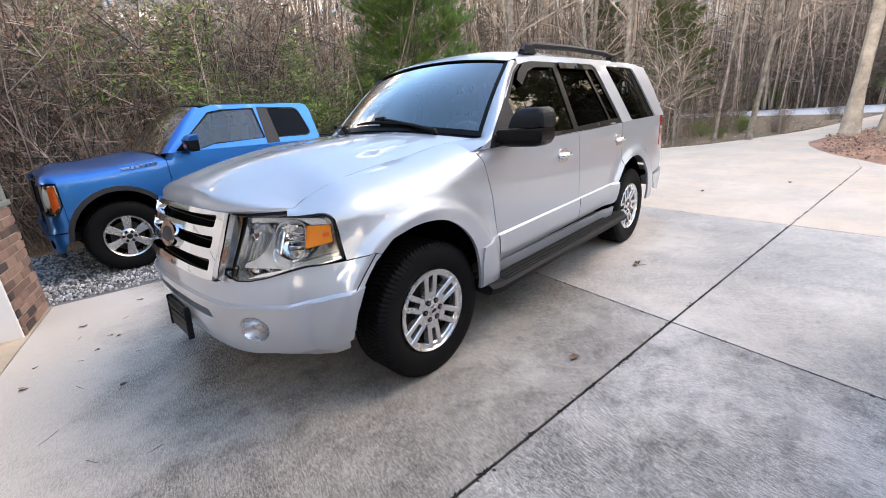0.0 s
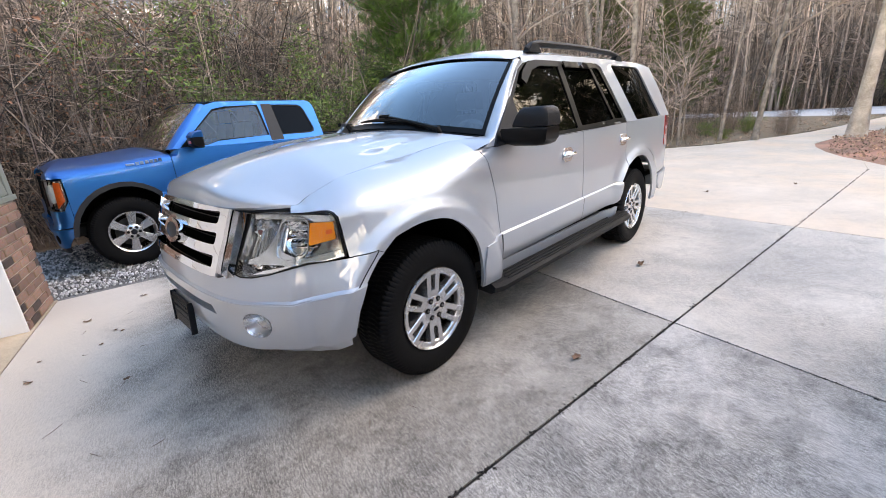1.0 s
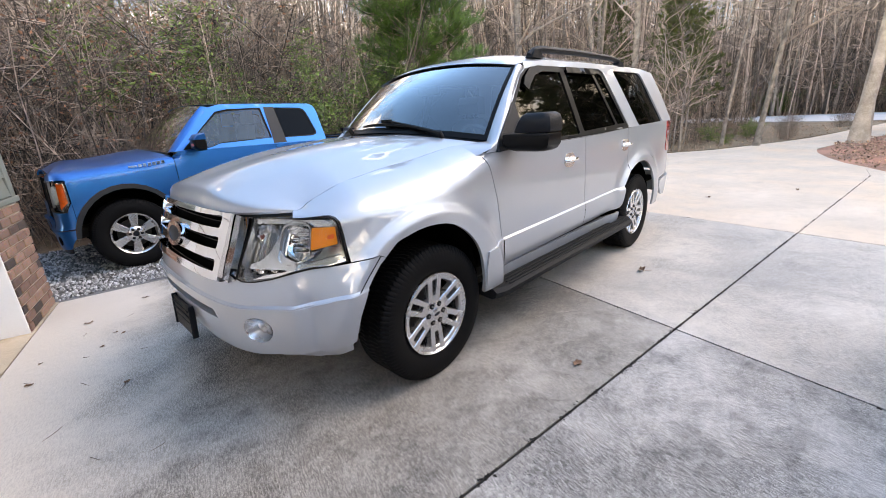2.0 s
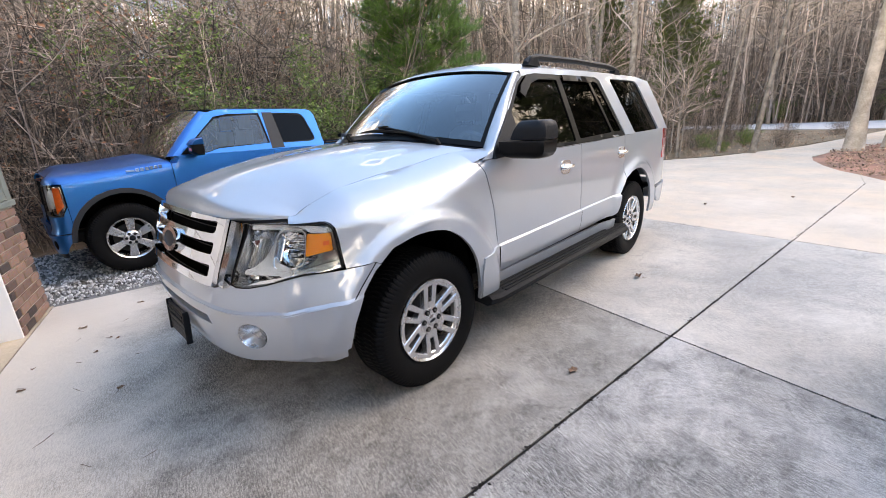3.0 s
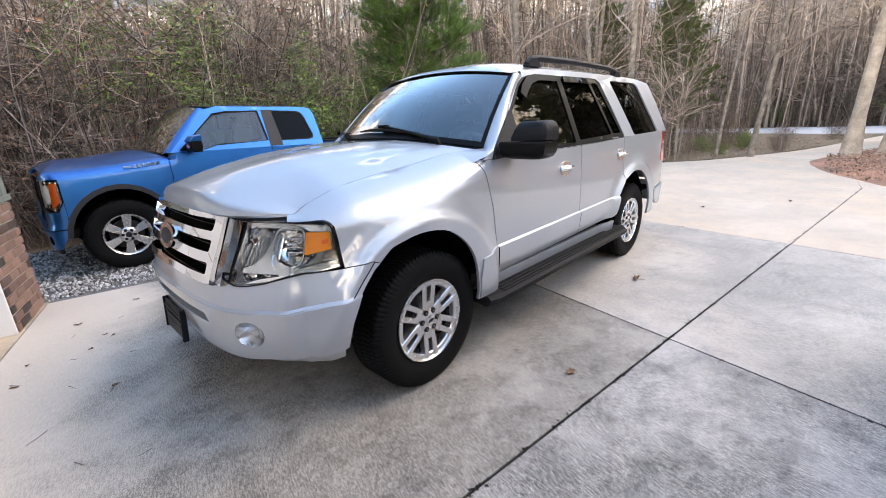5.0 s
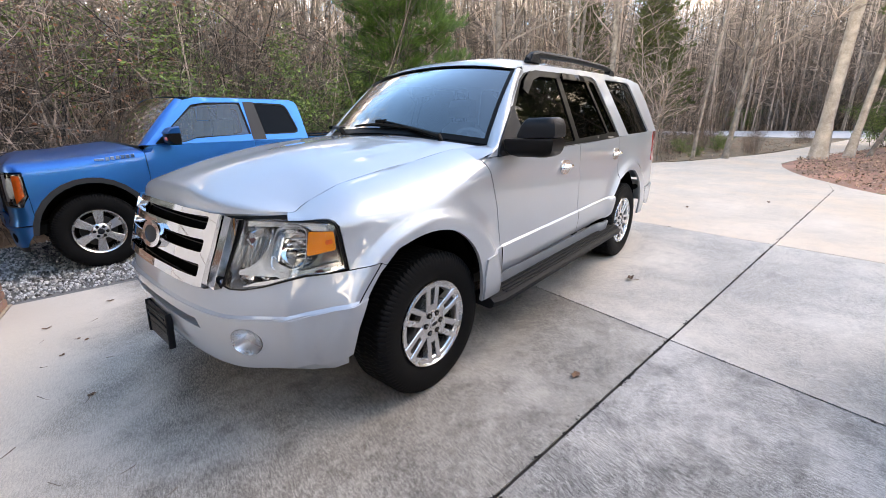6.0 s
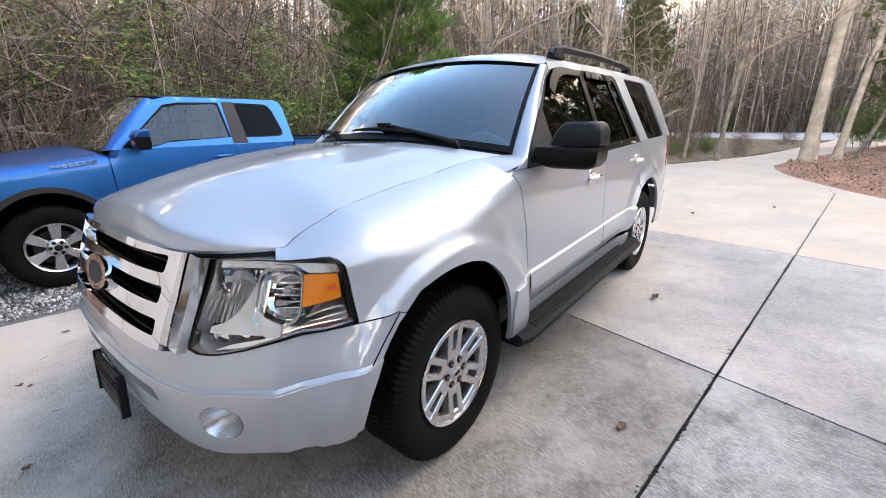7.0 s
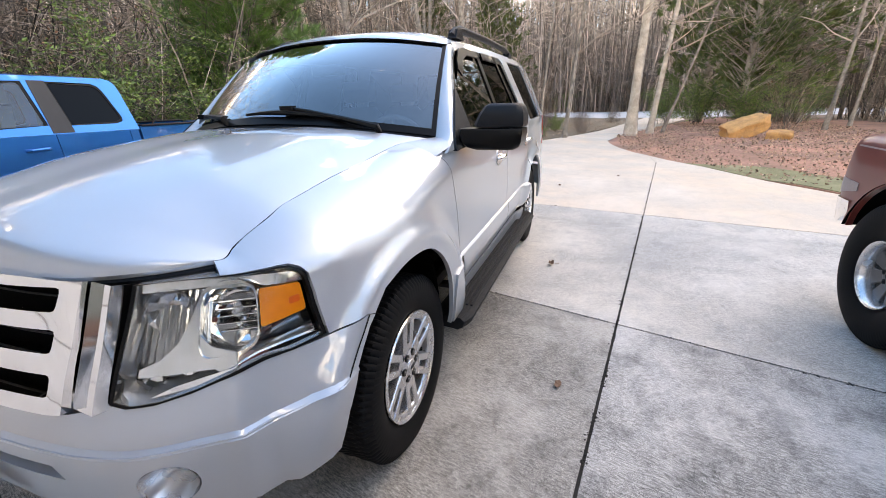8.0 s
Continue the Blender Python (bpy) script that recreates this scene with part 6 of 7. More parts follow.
    make("windshield", Geo().grid(lambda i, j: screen_(2 * i - 1, j), 18, 10), P.get("screen_mat", PICKGLASS), t).visible_shadow = False
    make("cowl", Geo().grid(lambda i, j: Vector(hood_(i, 1)).lerp(screen_(2 * i - 1, .02), j) - Vector((0, 0, .012)), 18, 2), PLASTIC, t)

    f0 = P.get("f0", de - .12)

    def pil(i, j):
        e = screen_(1, i)
        o = Vector(cab(join + x0 - (f0 + (wx1 - wx0) * pk * i), zb + (zr - .075 - zb) * i))
        return e * (1 - j) ** 2 + ((e + o) / 2 + Vector((.015, .02, .01))) * 2 * j * (1 - j) + o * j * j
    both("windshield_pillar", Geo().grid(pil, 14, 6), paint, t)
    xr = P["cab_rear"]
    side = X([(f0, zb), (f0 + (wx1 - wx0) * pk, zr - .075), (wx1 - .25, zr - .04), (xr + .13, zr - .043), (xr + .06, zr - .065), (xr + .025, zr - .11), (xr + .01, zr - .19), (xr - .01, zb + .12), (xr - .02, zb)])
    both("cab_side", skin(side, cab, [X(w) for w in P["win"]], .05, .02), paint, t)
    for w in P["win"]:
        gr = rounded(w, .03)
        both("window_frame", skin(X(shrink(w, -.001)), cab, [X(shrink(gr, .022))], .05, .015, -.005), TRIM, t)
        for o in both("side_window", skin(X(shrink(gr, .02)), cab, step=.08, thick=0, offset=-.012), PRIVACY if w is not P["win"][0] else PICKGLASS, t, "tinted side window"):
            o.visible_shadow = False
    if P.get("pillar"):
        pl = P["pillar"]
        both("door_pillar", skin(X(pl), cab, step=.05, thick=.012, offset=.005), FLAREGREY, t, "satin grey door pillar")
    make("roof", Geo().grid(lambda i, j: (wx1 - rec[1] * abs(2 * i - 1) ** 2 + (xr + .06 - wx1 + rec[1] * abs(2 * i - 1) ** 2) * j, (2 * i - 1) * (cab(0, zr - .042)[1]), zr - .043 + .05 * (1 - abs(2 * i - 1) ** 2.6) * math.sin(min(1, .35 + j * 1.6) * 1.57) - .012 * ease(.9, 1, j)), 24, 14), paint, t)
    make("cab_back", Geo().add([(xr + .03, -.93, zb - .4), (xr + .03, .93, zb - .4), (xr + .05, .75, zr - .06), (xr + .05, -.75, zr - .06)], [(0, 1, 2, 3)]), paint, t)
    make("rear_window", Geo().box((.01, 1.3, .34), pose(xr + .035, 0, (zb + zr) / 2), .003), PRIVACY, t)
    # doors
    doors = [("front_door", de - .004, dr + .004)] + ([("rear_door", dr - .004, xr + .10)] if P.get("ext") else [])
    for nm, a, b in doors:
        both(nm, skin(X([(a, P["sill"] + .02), (a, zb - .003), (b, zb - .003), (b, P["sill"] + .02)]), fn, step=.06, thick=.02), paint, t)
        if nm == "front_door":
            for sgn in (1, -1):
                hh = Geo().tube([(dr + .28, sgn * (P["yb"] + .01), zb - .13), (dr + .25, sgn * (P["yb"] + .045), zb - .128), (dr + .12, sgn * (P["yb"] + .045), zb - .125), (dr + .09, sgn * (P["yb"] + .01), zb - .125)], .015, 8)
                make("door_handle", hh, paint, t)
    both("cab_corner", skin(X([(doors[-1][2] - .008, P["sill"] + .02), (doors[-1][2] - .008, zb - .003), (xr, zb - .003), (xr, P["sill"] + .02)]), fn, step=.06, thick=.02), paint, t)
    both("rocker", skin(X([(de, P["sill"] + .015), (xr, P["sill"] + .015), (xr, P["sill"] - .07), (ar[-1][0] - .02, P["sill"] - .07)]), fn, step=.08, thick=.02, offset=-.01), P.get("rock_mat", paint), t)
    # bed
    xe = P["end"]
    bz = P["bed"]
    bring = X([(xr - .03, P["sill"]), (xr - .03, bz)] + [(xe, bz), (xe, P["sill"] + .08)] + arr[::-1])
    both("bed_side", skin(bring, fn, step=.06, thick=.05), paint, t)
    make("tailgate", Geo().box((.05, 1.7, .55), pose(xe + .03, 0, bz - .28), .015), paint, t)
    make("bed_floor", Geo().box((xr - xe, 1.8, .04), pose((xr + xe) / 2, 0, .78), .01), VOID, t)
    make("bed_front", Geo().box((.04, 1.8, .5), pose(xr - .05, 0, bz - .26), .01), paint, t)
    for sgn in (1, -1):
        make("bed_rail", Geo().box((xr - xe - .04, .08, .025), pose((xr + xe) / 2 - .02, sgn * (P["yb"] - .02), bz + .008), .008), PLASTIC, t, "black plastic bed rail cap")
    make("rear_bumper", Geo().box((.14, 1.8, .16), pose(xe - .06, 0, .62), .03), CHROME, t)
    # flares, wheels, wells
    fl = [(x * 1.10, (z - R) * 1.10 + R) for x, z in ar]
    for cc in (0, -wb):
        rg = [(x + cc, z) for x, z in ar] + [(x + cc, z) for x, z in reversed(fl)]
        both("wheel_arch_trim", skin(X(rg), fn, step=.05, thick=.02, offset=.014), P["flare"], t)
        for sgn in (1, -1):
            wheel_parts(t, R + .006, P["rim"], P["tw"], P["spokes"], False, False, wheel_pose(cc, sgn * P["face"], R, sgn, 10), P["wheel"], P.get("alloy", ALLOY), P.get("deep", 0.0))
            well = Geo()
            pts = [(x * 1.02 + cc, (z - R) * 1.02 + R) for x, z in ar]
            well.add([(x, sgn * y, z) for x, z in pts for y in (P["face"] + .01, .40)], [(2 * i, 2 * i + 1, 2 * i + 3, 2 * i + 2) for i in range(len(pts) - 1)])
            well.add([(x, sgn * .41, z) for x, z in pts], [tuple(range(len(pts)))])
            make("wheel_well", well, VOID, t, fix=False)
    make("underbody", Geo().box((wb + 1.2, 1.1, .14), pose(-wb / 2, 0, P["sill"] - .0), .03), UNDER, t)
    make("axle", Geo().tube([(0, -.75, R), (0, .75, R)], .045, 8), UNDER, t)
    make("axle", Geo().tube([(-wb, -.75, R), (-wb, .75, R)], .05, 8), UNDER, t)
    make("engine_block", Geo().box((.8, .75, .4), pose(.2, 0, P["sill"] + .3), .05), VOID, t)
    make("firewall", Geo().box((.06, 1.6, .7), pose(de - .02, 0, zb - .35), .02), VOID, t)
    make("cab_floor", Geo().box((de - xr, 1.6, .05), pose((de + xr) / 2, 0, P["sill"] + .1), .02), VOID, t)
    make("dashboard", Geo().hull([(x, y, z) for y in (-.75, .75) for x, z in ((wx0 - .14, zb + .0), (wx0 - .5, zb + .02), (wx0 - .55, zb - .3), (wx0 - .2, zb - .3))]), DASH, t)
    for y in (.38, -.38):
        st = make("seat", Geo().hull([(dr + .55 + dx, y + dy, z) for dx, z in ((.2, zb - .42), (.22, zb - .30), (-.28, zb - .28), (-.28, zb - .42)) for dy in (-.24, .24)]), FABRIC, t, "grey cloth seat")
        make("seat_back", Geo().hull([(dr + .30 + dx, y + dy * f, z) for dx, z, f in ((0, zb - .3, 1), (-.14, zb - .3, 1), (-.12, zb + .28, .8), (-.22, zb + .27, .8)) for dy in (-.23, .23)]), FABRIC, st)
        make("headrest", Geo().hull([(dr + .16 + dx, y + dy, z) for dx, z in ((0, zb + .30), (-.02, zb + .47), (-.10, zb + .47), (-.10, zb + .30)) for dy in (-.12, .12)]), FABRIC, st)
    # mirrors
    mx, mz = P["mirror"]
    if P.get("mirror_amber"):
        both("mirror_sail", skin(X([(f0 - .11, zb + .014), (f0 - .31, zb + .19), (f0 - .36, zb + .19), (f0 - .36, zb + .014)]), cab, step=.04, thick=.015, offset=.008), TRIM, t)
        both("bumper_lip", skin([(.02, bz0 + .01), (e_s - .15, bz0 + .01), (e_s - .18, bz0 - .06), (.02, bz0 - .06)], fn, step=.06, thick=.02, offset=-.005), PLASTIC, t, "black plastic air dam")
    for sgn in (1, -1):
        cs = []
        for y, f in ((P["yb"] + .08, .8), (P["yb"] + .12, 1), (P["yb"] + .26, 1), (P["yb"] + .30, .85)):
            cs += [(mx + dx * f, sgn * y, mz + dz * f) for dx, dz in ((.07, -.06), (.07, .04), (.03, .085), (-.06, .10), (-.06, -.10), (.02, -.10))]
        mm = make("side_mirror", Geo().hull(cs), TRIM if P.get("mirror_amber") else P["mirror_mat"], t, P["mirror_label"], smooth=40)
        if P.get("mirror_amber"):
            cap = [(x, y, z) for x, y, z in cs if z > mz] + [(mx + dx, sgn * y, mz + .02) for dx in (.068, -.06) for y in (P["yb"] + .09, P["yb"] + .295)]
            make("mirror_cap", Geo().hull([(mx + (x - mx) * 1.05, sgn * (P["yb"] + .19) + (y - sgn * (P["yb"] + .19)) * 1.04, z + .006) for x, y, z in cap]), paint, mm, "blue painted cap", smooth=40)
        make("mirror_glass", Geo().box((.006, .17, .15), pose(mx - .064, sgn * (P["yb"] + .19), mz), .002), CHROME, mm)
        make("mirror_arm", Geo().hull([(mx + dx, sgn * y, mz + dz) for y in (P["yb"] - .02, P["yb"] + .12) for dx in (-.05, .04) for dz in (-.08, -.02)]), TRIM, mm)
        if P.get("mirror_amber"):
            make("mirror_signal", Geo().box((.01, .10, .035), pose(mx + .068, sgn * (P["yb"] + .20), mz - .030), .004), AMBER_RED, mm, "amber mirror turn signal")
    return t


BLUE_SH = ([.30, .72, .95, 1.11, 1.23, 1.9, 2.35], [1.10, 1.10, 1.095, 1.09, 1.09, 1.13, 1.18], [.03, .06, .12, .18, .20, .20, .16], [.04, .06, .09, .10, .10, .10, .08])
BLUE_SKIN = loft([0, .4, .72, .95, 1.11, 1.23, 2.3, 4.0, 6.5],
                 [(0.27, [(0.61, 0), (0.62, 0.4), (0.635, 0.7), (0.62, 0.86), (0.575, 0.925), (0.5, 0.945)], 0.94),
                  (0.5, [(0.635, 0), (0.645, 0.4), (0.66, 0.7), (0.64, 0.88), (0.59, 0.95), (0.5, 0.965)], 0.965),
                  (0.56, [(0.635, 0), (0.645, 0.4), (0.66, 0.7), (0.64, 0.885), (0.59, 0.955), (0.5, 0.97)], 0.97),
                  (0.6, [(0.61, 0), (0.62, 0.4), (0.64, 0.7), (0.625, 0.875), (0.58, 0.95), (0.5, 0.975)], 0.978),
                  (0.86, [(0.6, 0), (0.61, 0.4), (0.63, 0.7), (0.612, 0.88), (0.568, 0.955), (0.5, 0.982)], 0.987),
                  (1.1, [(0.585, 0), (0.595, 0.4), (0.612, 0.7), (0.59, 0.875), (0.548, 0.945), (0.5, 0.975)], 0.98),
                  (1.3, [(0.57, 0), (0.575, 0.4), (0.58, 0.68), (0.55, 0.85), (0.52, 0.925), (0.48, 0.955)], 0.965)],
                 [(-.57, 0), (-2.27, 0), (-4.77, -.01)], 1.23, .5, BLUE_SH, lambda x, z: .0)
blue = pickup("blue_pickup_truck", "bright blue extended-cab pickup parked on the gravel strip", Matrix.Translation((.64, -4.37, -.02)), BLUE, dict(
    skin=BLUE_SKIN, join=1.23, x0=.5, belt=1.29, roof=1.875, wb=3.68, R=.402, arch=.485, lift=.05, sill=.46, door=-.565, door2=-1.86, sh=BLUE_SH, nose=.74,
    bump=(.36, .56), bump_mat=BLUE, fog=(.95, .46), lamp_s=(.45, 1.25), lamp=(.76, 1.085), valance=True, screen_mat=WINDSHIELD, grille=VOID, hood_x=(.585, -.37), crown=.085, yb=.965, lean=.34,
    screen=(-.47, -1.01), rec=(.07, .03), pk=.97, f0=-.595, cab_rear=-2.66, win=[[(-.69, 1.30), (-1.0, 1.305), (-1.14, 1.345), (-1.84, 1.375), (-1.80, 1.785), (-1.36, 1.775), (-1.19, 1.745)], [(-2.02, 1.365), (-2.47, 1.365), (-2.535, 1.385), (-2.55, 1.43), (-2.475, 1.70), (-2.445, 1.75), (-2.39, 1.775), (-1.98, 1.785)]],
    pillar=[(-1.845, 1.30), (-1.845, 1.79), (-1.985, 1.79), (-2.03, 1.33), (-2.03, 1.30)], ext=True, end=-4.72, bed=1.32, flare=FLAREGREY, rim=.236, tw=.27, spokes=6, face=.955,
    wheel="machined six-spoke alloy wheel", mirror=(-.82, 1.385), mirror_mat=BLUE, mirror_label="blue and black side mirror", mirror_amber=True))
for k, x in enumerate((-.05, -.12, -.165, -.215, -.26, -.305, -.35)):
    make("fender_badge", Geo().box((.085 if k == 0 else .036, .006, .022 if k == 0 else .038), pose(x - .09, .992, 1.165 + .004 * k), .002), CHROME, blue, "chrome badge bar")

RED_SH = ([.25, .70, .90, 1.0, 1.12, 1.9, 2.4], [1.10, 1.10, 1.095, 1.09, 1.09, 1.12, 1.15], [.04, .06, .07, .08, .08, .08, .08], [.05, .06, .08, .09, .10, .10, .10])
RED_SKIN = loft([0, .4, .70, .90, 1.0, 1.12, 2.3, 4.0, 6.5],
                [(.50, [(.80, 0), (.80, .4), (.78, .70), (.73, .88), (.64, .94), (.52, .95)], .95),
                 (.74, [(.82, 0), (.82, .4), (.80, .70), (.75, .90), (.66, .96), (.54, .97)], .97),
                 (.92, [(.80, 0), (.80, .4), (.79, .70), (.755, .90), (.67, .965), (.55, .975)], .975),
                 (1.15, [(.76, 0), (.76, .4), (.75, .70), (.72, .89), (.65, .955), (.55, .965)], .965),
                 (1.30, [(.70, 0), (.70, .4), (.69, .70), (.66, .86), (.60, .92), (.52, .94)], .945)],
                [(-.6, 0), (-2.3, 0), (-4.8, -.01)], 1.12, .54, RED_SH, lambda x, z: .0)
red = pickup("red_pickup_truck", "dark red lifted older pickup with big black tyres", Matrix.Translation((-1.62, 4.19, 0)) @ Matrix.Rotation(math.pi, 4, "Z"), RED, dict(
    skin=RED_SKIN, join=1.12, x0=.54, belt=1.28, roof=1.92, wb=3.0, R=.425, arch=.50, lift=.03, sill=.60, door=-.52, door2=-1.62, sh=RED_SH, nose=.72,
    bump=(.60, .76), bump_mat=CHROME, lamp_s=(.52, .86), lamp=(.86, 1.06), grille=CHROME, hood_x=(.75, -.42), crown=.05, yb=.955, lean=.30,
    screen=(-.46, -.98), cab_rear=-1.84, win=[[(-.86, 1.30), (-1.62, 1.31), (-1.60, 1.80), (-1.12, 1.80)]], end=-4.05, bed=1.27, flare=RED, rim=.20, tw=.31, spokes=8, face=.985, alloy=ALLOY_DARK, deep=.07,
    wheel="deep-dished steel off-road wheel", mirror=(-.78, 1.38), mirror_mat=CHROME, mirror_label="chrome side mirror"))
BAND = shade("dull_silver_band", (0.36, 0.29, 0.28), 0.5, 0.2, 6, 0.2, 120, 0.1)
both("side_band", skin([(1.66 - x, z) for x, z in ((.70, .90), (.46, .885), (.46, .835), (.72, .78))], RED_SKIN, step=.04, thick=.006, offset=.005), BAND, red, "dull silver lower side band")
both("pinstripe", skin([(1.66 - x, z) for x, z in ((.60, 1.128), (-1.8, 1.095), (-1.8, 1.085), (.60, 1.116))], RED_SKIN, step=.1, thick=.002, offset=.003), BAND, red)
both("bumper_guard", Geo().box((.07, .08, .16), pose(.83, .80, .68), .02), TRIM, red, "black rubber bumper end")


# ---- garage ----
WALL_M = Matrix(((-.26, .9656, 0, 1.49), (-.9656, -.26, 0, -2.72), (0, 0, 1, 0), (0, 0, 0, 1)))
BRICKM, n_, l_, p_ = node_mat("brick")
oi = n_.new("ShaderNodeObjectInfo")
cr_ = n_.new("ShaderNodeValToRGB")
els = cr_.color_ramp.elements
els[0].position, els[0].color = 0.0, (.045, .035, .032, 1)
els[1].position, els[1].color = 1.0, (.29, .175, .13, 1)
for ps, cl in ((.10, (.07, .05, .042, 1)), (.16, (.17, .10, .078, 1)), (.6, (.225, .137, .104, 1))):
    e_ = els.new(ps)
    e_.color = cl
nz = n_.new("ShaderNodeTexNoise")
nz.inputs["Scale"].default_value, nz.inputs["Detail"].default_value = 60, 8
tc_ = n_.new("ShaderNodeTexCoord")
l_.new(tc_.outputs["Object"], nz.inputs["Vector"])
mx_ = n_.new("ShaderNodeMix")
mx_.data_type, mx_.blend_type = "RGBA", "OVERLAY"
mx_.inputs[0].default_value = .6
l_.new(oi.outputs["Random"], cr_.inputs["Fac"])
l_.new(cr_.outputs["Color"], mx_.inputs[6])
l_.new(nz.outputs["Color"], mx_.inputs[7])
l_.new(mx_.outputs[2], p_.inputs["Base Color"])
bp = n_.new("ShaderNodeBump")
bp.inputs["Strength"].default_value, bp.inputs["Distance"].default_value = .6, .004
l_.new(nz.outputs["Fac"], bp.inputs["Height"])
l_.new(bp.outputs["Normal"], p_.inputs["Normal"])
p_.inputs["Roughness"].default_value = .9
MORTAR = shade("mortar", (.42, .36, .30), .95, 0, 6, .2, 150, .5)
BRICKWALL = shade("brick_plain", (.26, .145, .105), .9, 0, 9, .3, 40, .5, second=(.14, .08, .06))
SIDING = shade("green_grey_siding", (.17, .19, .17), .7, 0, 3, .12, 60, .2)
WHITE = shade("white_trim_paint", (.80, .80, .80), .45, 0, 3, .04, 80, .1)
DOORTAN = shade("unseen_door_grey", (.56, .56, .56), .5, 0, 3, .06, 80, .1)
ROOFM = shade("roof_shingle", (.07, .065, .06), .9, 0, 5, .3, 40, .6)

wall = tagged(new("wall_garage"), "brick and siding garage front wall", "wall", kind="structure")
wall.matrix_world = WALL_M


def slab_(name, x0_, x1_, y0_, y1_, z0_, z1_, mt, parent, bev=.004, label=""):
    return make(name, Geo().box((x1_ - x0_, y1_ - y0_, z1_ - z0_), Matrix.Translation(((x0_ + x1_) / 2, (y0_ + y1_) / 2, (z0_ + z1_) / 2)), bev), mt, parent, label, smooth=0)


slab_("pier_core", -.70, -.012, .012, .25, -.05, 1.0, MORTAR, wall)
# past the near pier and jamb, the walls and roof are unseen and added
slab_("pier_core", -9.0, -6.3, .0, .25, -.05, 1.0, BRICKWALL, wall)
slab_("upper_wall", -.70, 0, .03, .25, 1.0, 2.5, SIDING, wall)
slab_("upper_wall", -9.0, -6.3, .03, .25, 1.0, 2.5, SIDING, wall)
slab_("lintel_wall", -6.3, -.70, .03, .25, 2.2, 2.5, SIDING, wall)
slab_("end_wall", -.25, 0.0, .25, 7.0, -.05, 2.5, BRICKWALL, wall)
slab_("end_wall", -9.0, -8.75, .25, 7.0, -.05, 2.5, BRICKWALL, wall)
slab_("back_wall", -8.75, -.25, 6.8, 7.0, -.05, 2.5, SIDING, wall)
slab_("corner_board", -.085, .012, .005, .03, 1.0, 2.5, SIDING, wall, .004)
slab_("brick_cap", -.70, .015, -.012, .03, .985, 1.03, SIDING, wall, .004)
slab_("jamb", -.72, -.70, .012, .30, 0, 2.2, WHITE, wall, .003, "white painted door jamb")
slab_("jamb", -6.3, -6.28, .0, .30, 0, 2.2, WHITE, wall, .003, "white painted door jamb")
slab_("head_trim", -6.28, -.72, .0, .30, 2.18, 2.2, WHITE, wall, .003)
z = 1.04
while z < 2.48:
    for a, b in (((-.70, -.09), (-9.0, -6.3)) if z < 2.2 else ((-9.0, -.09),)):
        make("siding_board", Geo().hull([(x, y, zz) for x in (a, b) for y, zz in ((.008, z), (.026, z + .17), (.032, z + .17), (.032, z))]), SIDING, wall, smooth=0)
    z += .155
make("roof_slab", Geo().hull([(x, y, zz) for x in (-9.3, .3) for y, zz in ((-.12, 2.5), (-.12, 2.58), (3.5, 3.9), (7.3, 2.58), (7.3, 2.5))]), ROOFM, wall, smooth=0)
# assumed, unseen door; its grey is set to dim the car's chrome and bumper
gd = tagged(new("door_garage"), "assumed pale grey panelled garage door, unseen, closed", "garage door", kind="structure")
gd.matrix_world = WALL_M
for r in range(4):
    slab_("door_section", -6.28, -.72, .30, .345, r * .545 + .005, r * .545 + .54, DOORTAN, gd, .006)
    for c in range(8):
        slab_("door_panel", -6.28 + c * .695 + .08, -6.28 + c * .695 + .615, .293, .30, r * .545 + .09, r * .545 + .455, DOORTAN, gd, .005)
mesh_b = {}
rb_ = random.Random(2)
zz, row = 0.006, 0
while zz < .97:
    x = -.004
    first = True
    while x > -.70:
        ln = .195 if not (first and row % 2) else .0925
        ln = min(ln, x + .70)
        if ln > .03:
            key = round(ln, 3)
            if key not in mesh_b:
                o = make("brick", Geo().box((ln, .09, .063), None, .005), BRICKM, wall, smooth=0)
                mesh_b[key] = o.data
            else:
                o = new("brick", mesh_b[key])
                o.parent = wall
            o.location = (x - ln / 2, .045 + rb_.uniform(-.003, .003), zz + .032)
            o.rotation_euler = (0, rb_.uniform(-.008, .008), rb_.uniform(-.006, .006))
        x -= ln + .011
        first = False
    zz += .0745
    row += 1

# the neighbour's low grey shed behind the brush
SHED = shade("grey_blue_metal", (.17, .19, .23), .6, .2, 2, .2, 30, .3)
shed = thing("shed", "low grey-blue metal shed behind the brush", "shed", pose(-1.2, -17.5, -.3, 0, 0, 4))
make("wall", Geo().box((7, 4, 2.3), pose(0, 0, 1.15), .02), SHED, shed)
make("roof", Geo().hull([(x, y, z) for x in (-3.7, 3.7) for y, z in ((-2.3, 2.25), (2.3, 2.25), (0, 2.9))]), SHED, shed)
make("gutter", Geo().tube([(-3.7, 2.32, 2.27), (3.7, 2.32, 2.27)], .05, 6), WHITE, shed)

# ---- litter on the slabs ----
DRY = shade("dry_leaf", (0.17, 0.095, 0.06), 0.8, 0, 20, 0.3, 120, 0.2)


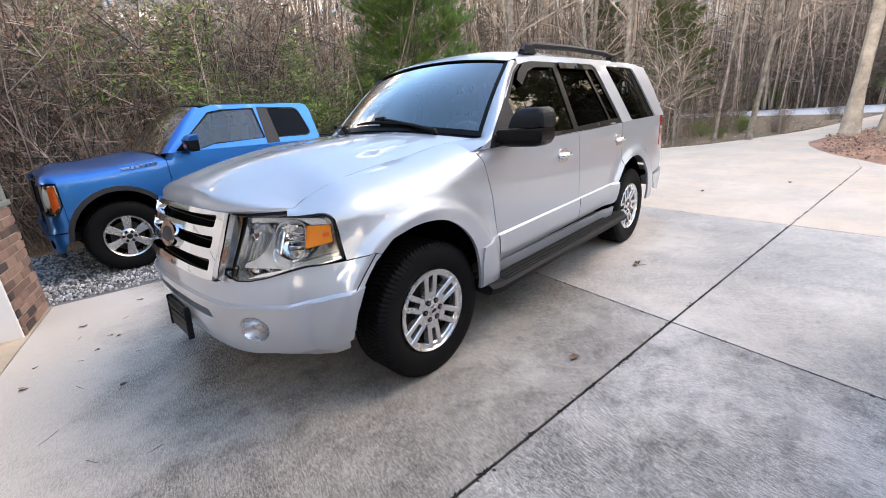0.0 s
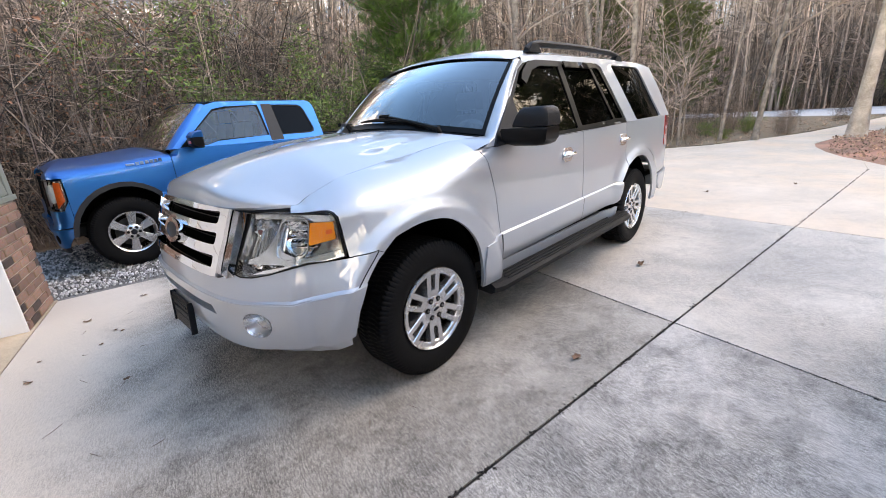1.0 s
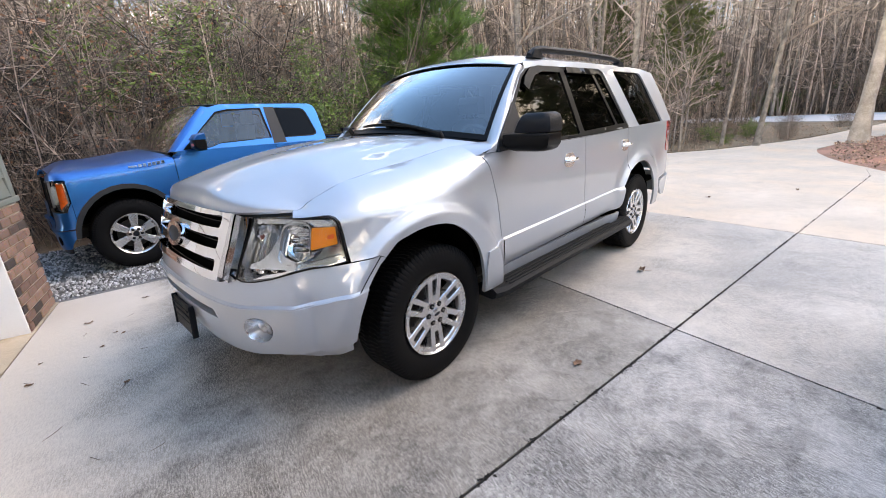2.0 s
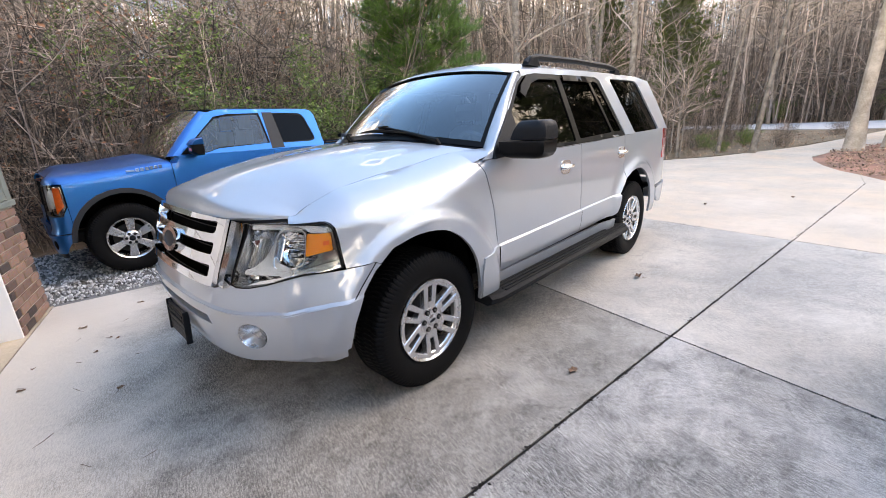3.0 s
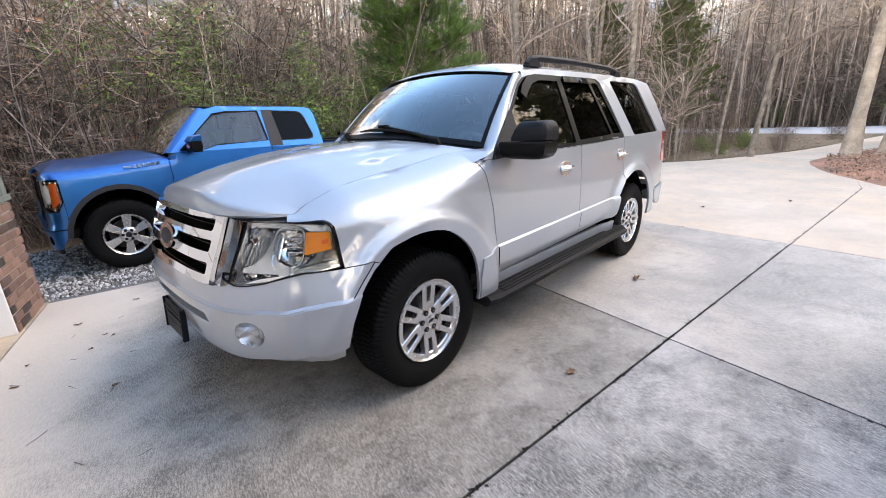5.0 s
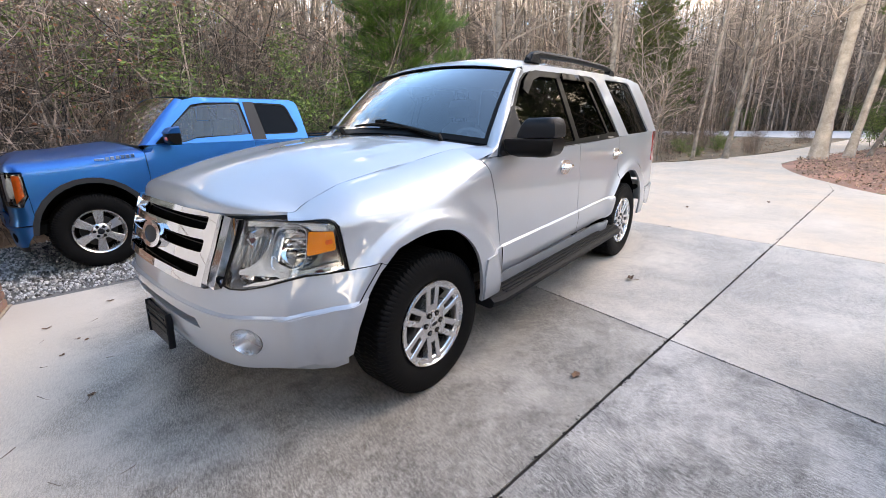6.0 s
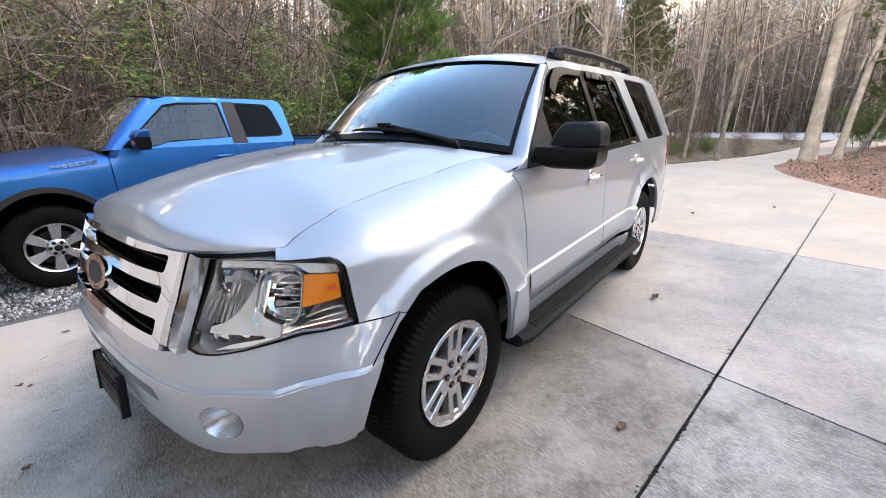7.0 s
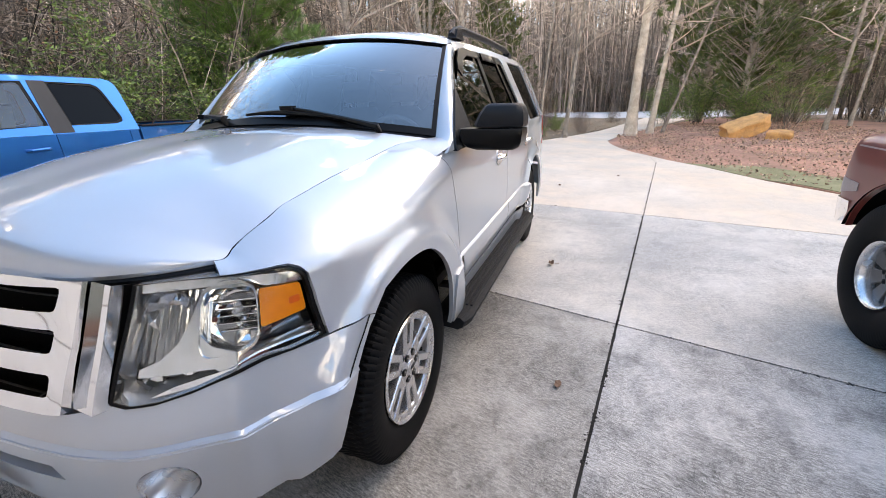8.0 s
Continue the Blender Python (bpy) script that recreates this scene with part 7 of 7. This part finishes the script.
def dry_leaf(x, y, size, turn, sd):
    rng = random.Random(sd)
    g = Geo()
    n = 9
    out = []
    for i in range(n):
        a = 2 * math.pi * i / n
        r = size * (.55 + .45 * abs(math.cos(a * 1.0))) * rng.uniform(.65, 1.1)
        out.append((r * math.cos(a), r * .7 * math.sin(a), size * rng.uniform(.05, .55)))
    vs = [(0, 0, size * .1)] + out
    vs += [(p[0], p[1], p[2] - .0015) for p in vs]
    m = n + 1
    fs = [(0, 1 + i, 1 + (i + 1) % n) for i in range(n)] + [(m, m + 1 + (i + 1) % n, m + 1 + i) for i in range(n)]
    fs += [(1 + i, m + 1 + i, m + 1 + (i + 1) % n, 1 + (i + 1) % n) for i in range(n)]
    g.add(vs, fs, pose(x, y, .004, 0, 0, turn))
    g.tube([Vector((x, y, .006)), Vector((x + size * 1.2 * math.cos(turn), y + size * 1.2 * math.sin(turn), .010))], .0015, 4)
    return tagged(make("fallen_leaf", g, DRY, smooth=0), "dry curled brown leaf on the concrete", "leaf", "leaves on the driveway")


for i, (x, y, sz) in enumerate(((-.576, 1.516, .042), (-2.328, 1.286, .06), (1.34, -1.84, .03), (1.22, -1.43, .02), (1.66, -1.29, .02), (1.30, -.52, .022), (1.73, -.99, .025), (1.18, -1.37, .018),
                                (.9, -2.1, .03), (-6.2, 1.0, .05), (-7.4, 2.0, .05), (1.33, -1.23, .018))):
    dry_leaf(x, y, sz, i * 1.9, 300 + i)
for i, (x, y, ln, a) in enumerate(((.55, .97, .07, 1.2), (1.2, .56, .06, .3), (1.5, -.75, .10, 2.2), (1.31, -.50, .08, .9), (.35, 1.05, .05, 2.0), (-.2, 1.25, .06, .5), (1.0, -.2, .05, 1.7), (1.62, -.30, .11, .7), (1.75, -1.05, .09, 2.6), (1.38, -1.62, .07, 1.1), (1.15, -.95, .06, 2.9),
                                   (1.85, -.75, .08, .2), (1.55, .10, .07, 1.9), (1.70, .35, .10, 1.0), (1.05, -1.75, .08, .4), (1.45, -1.15, .05, 2.3), (1.28, .28, .06, .1))):
    rng = random.Random(i)
    g = Geo()
    stick(g, (x, y, .004), (math.cos(a), math.sin(a), 0), ln, .002, .001, 4, .12, rng, 4)
    g.v = [(p[0], p[1], max(.001, min(p[2], .008))) for p in g.v]
    tagged(make("twig", g, TWIG, smooth=0), "thin dry brown twig on the concrete", "twig", "twigs on the driveway")
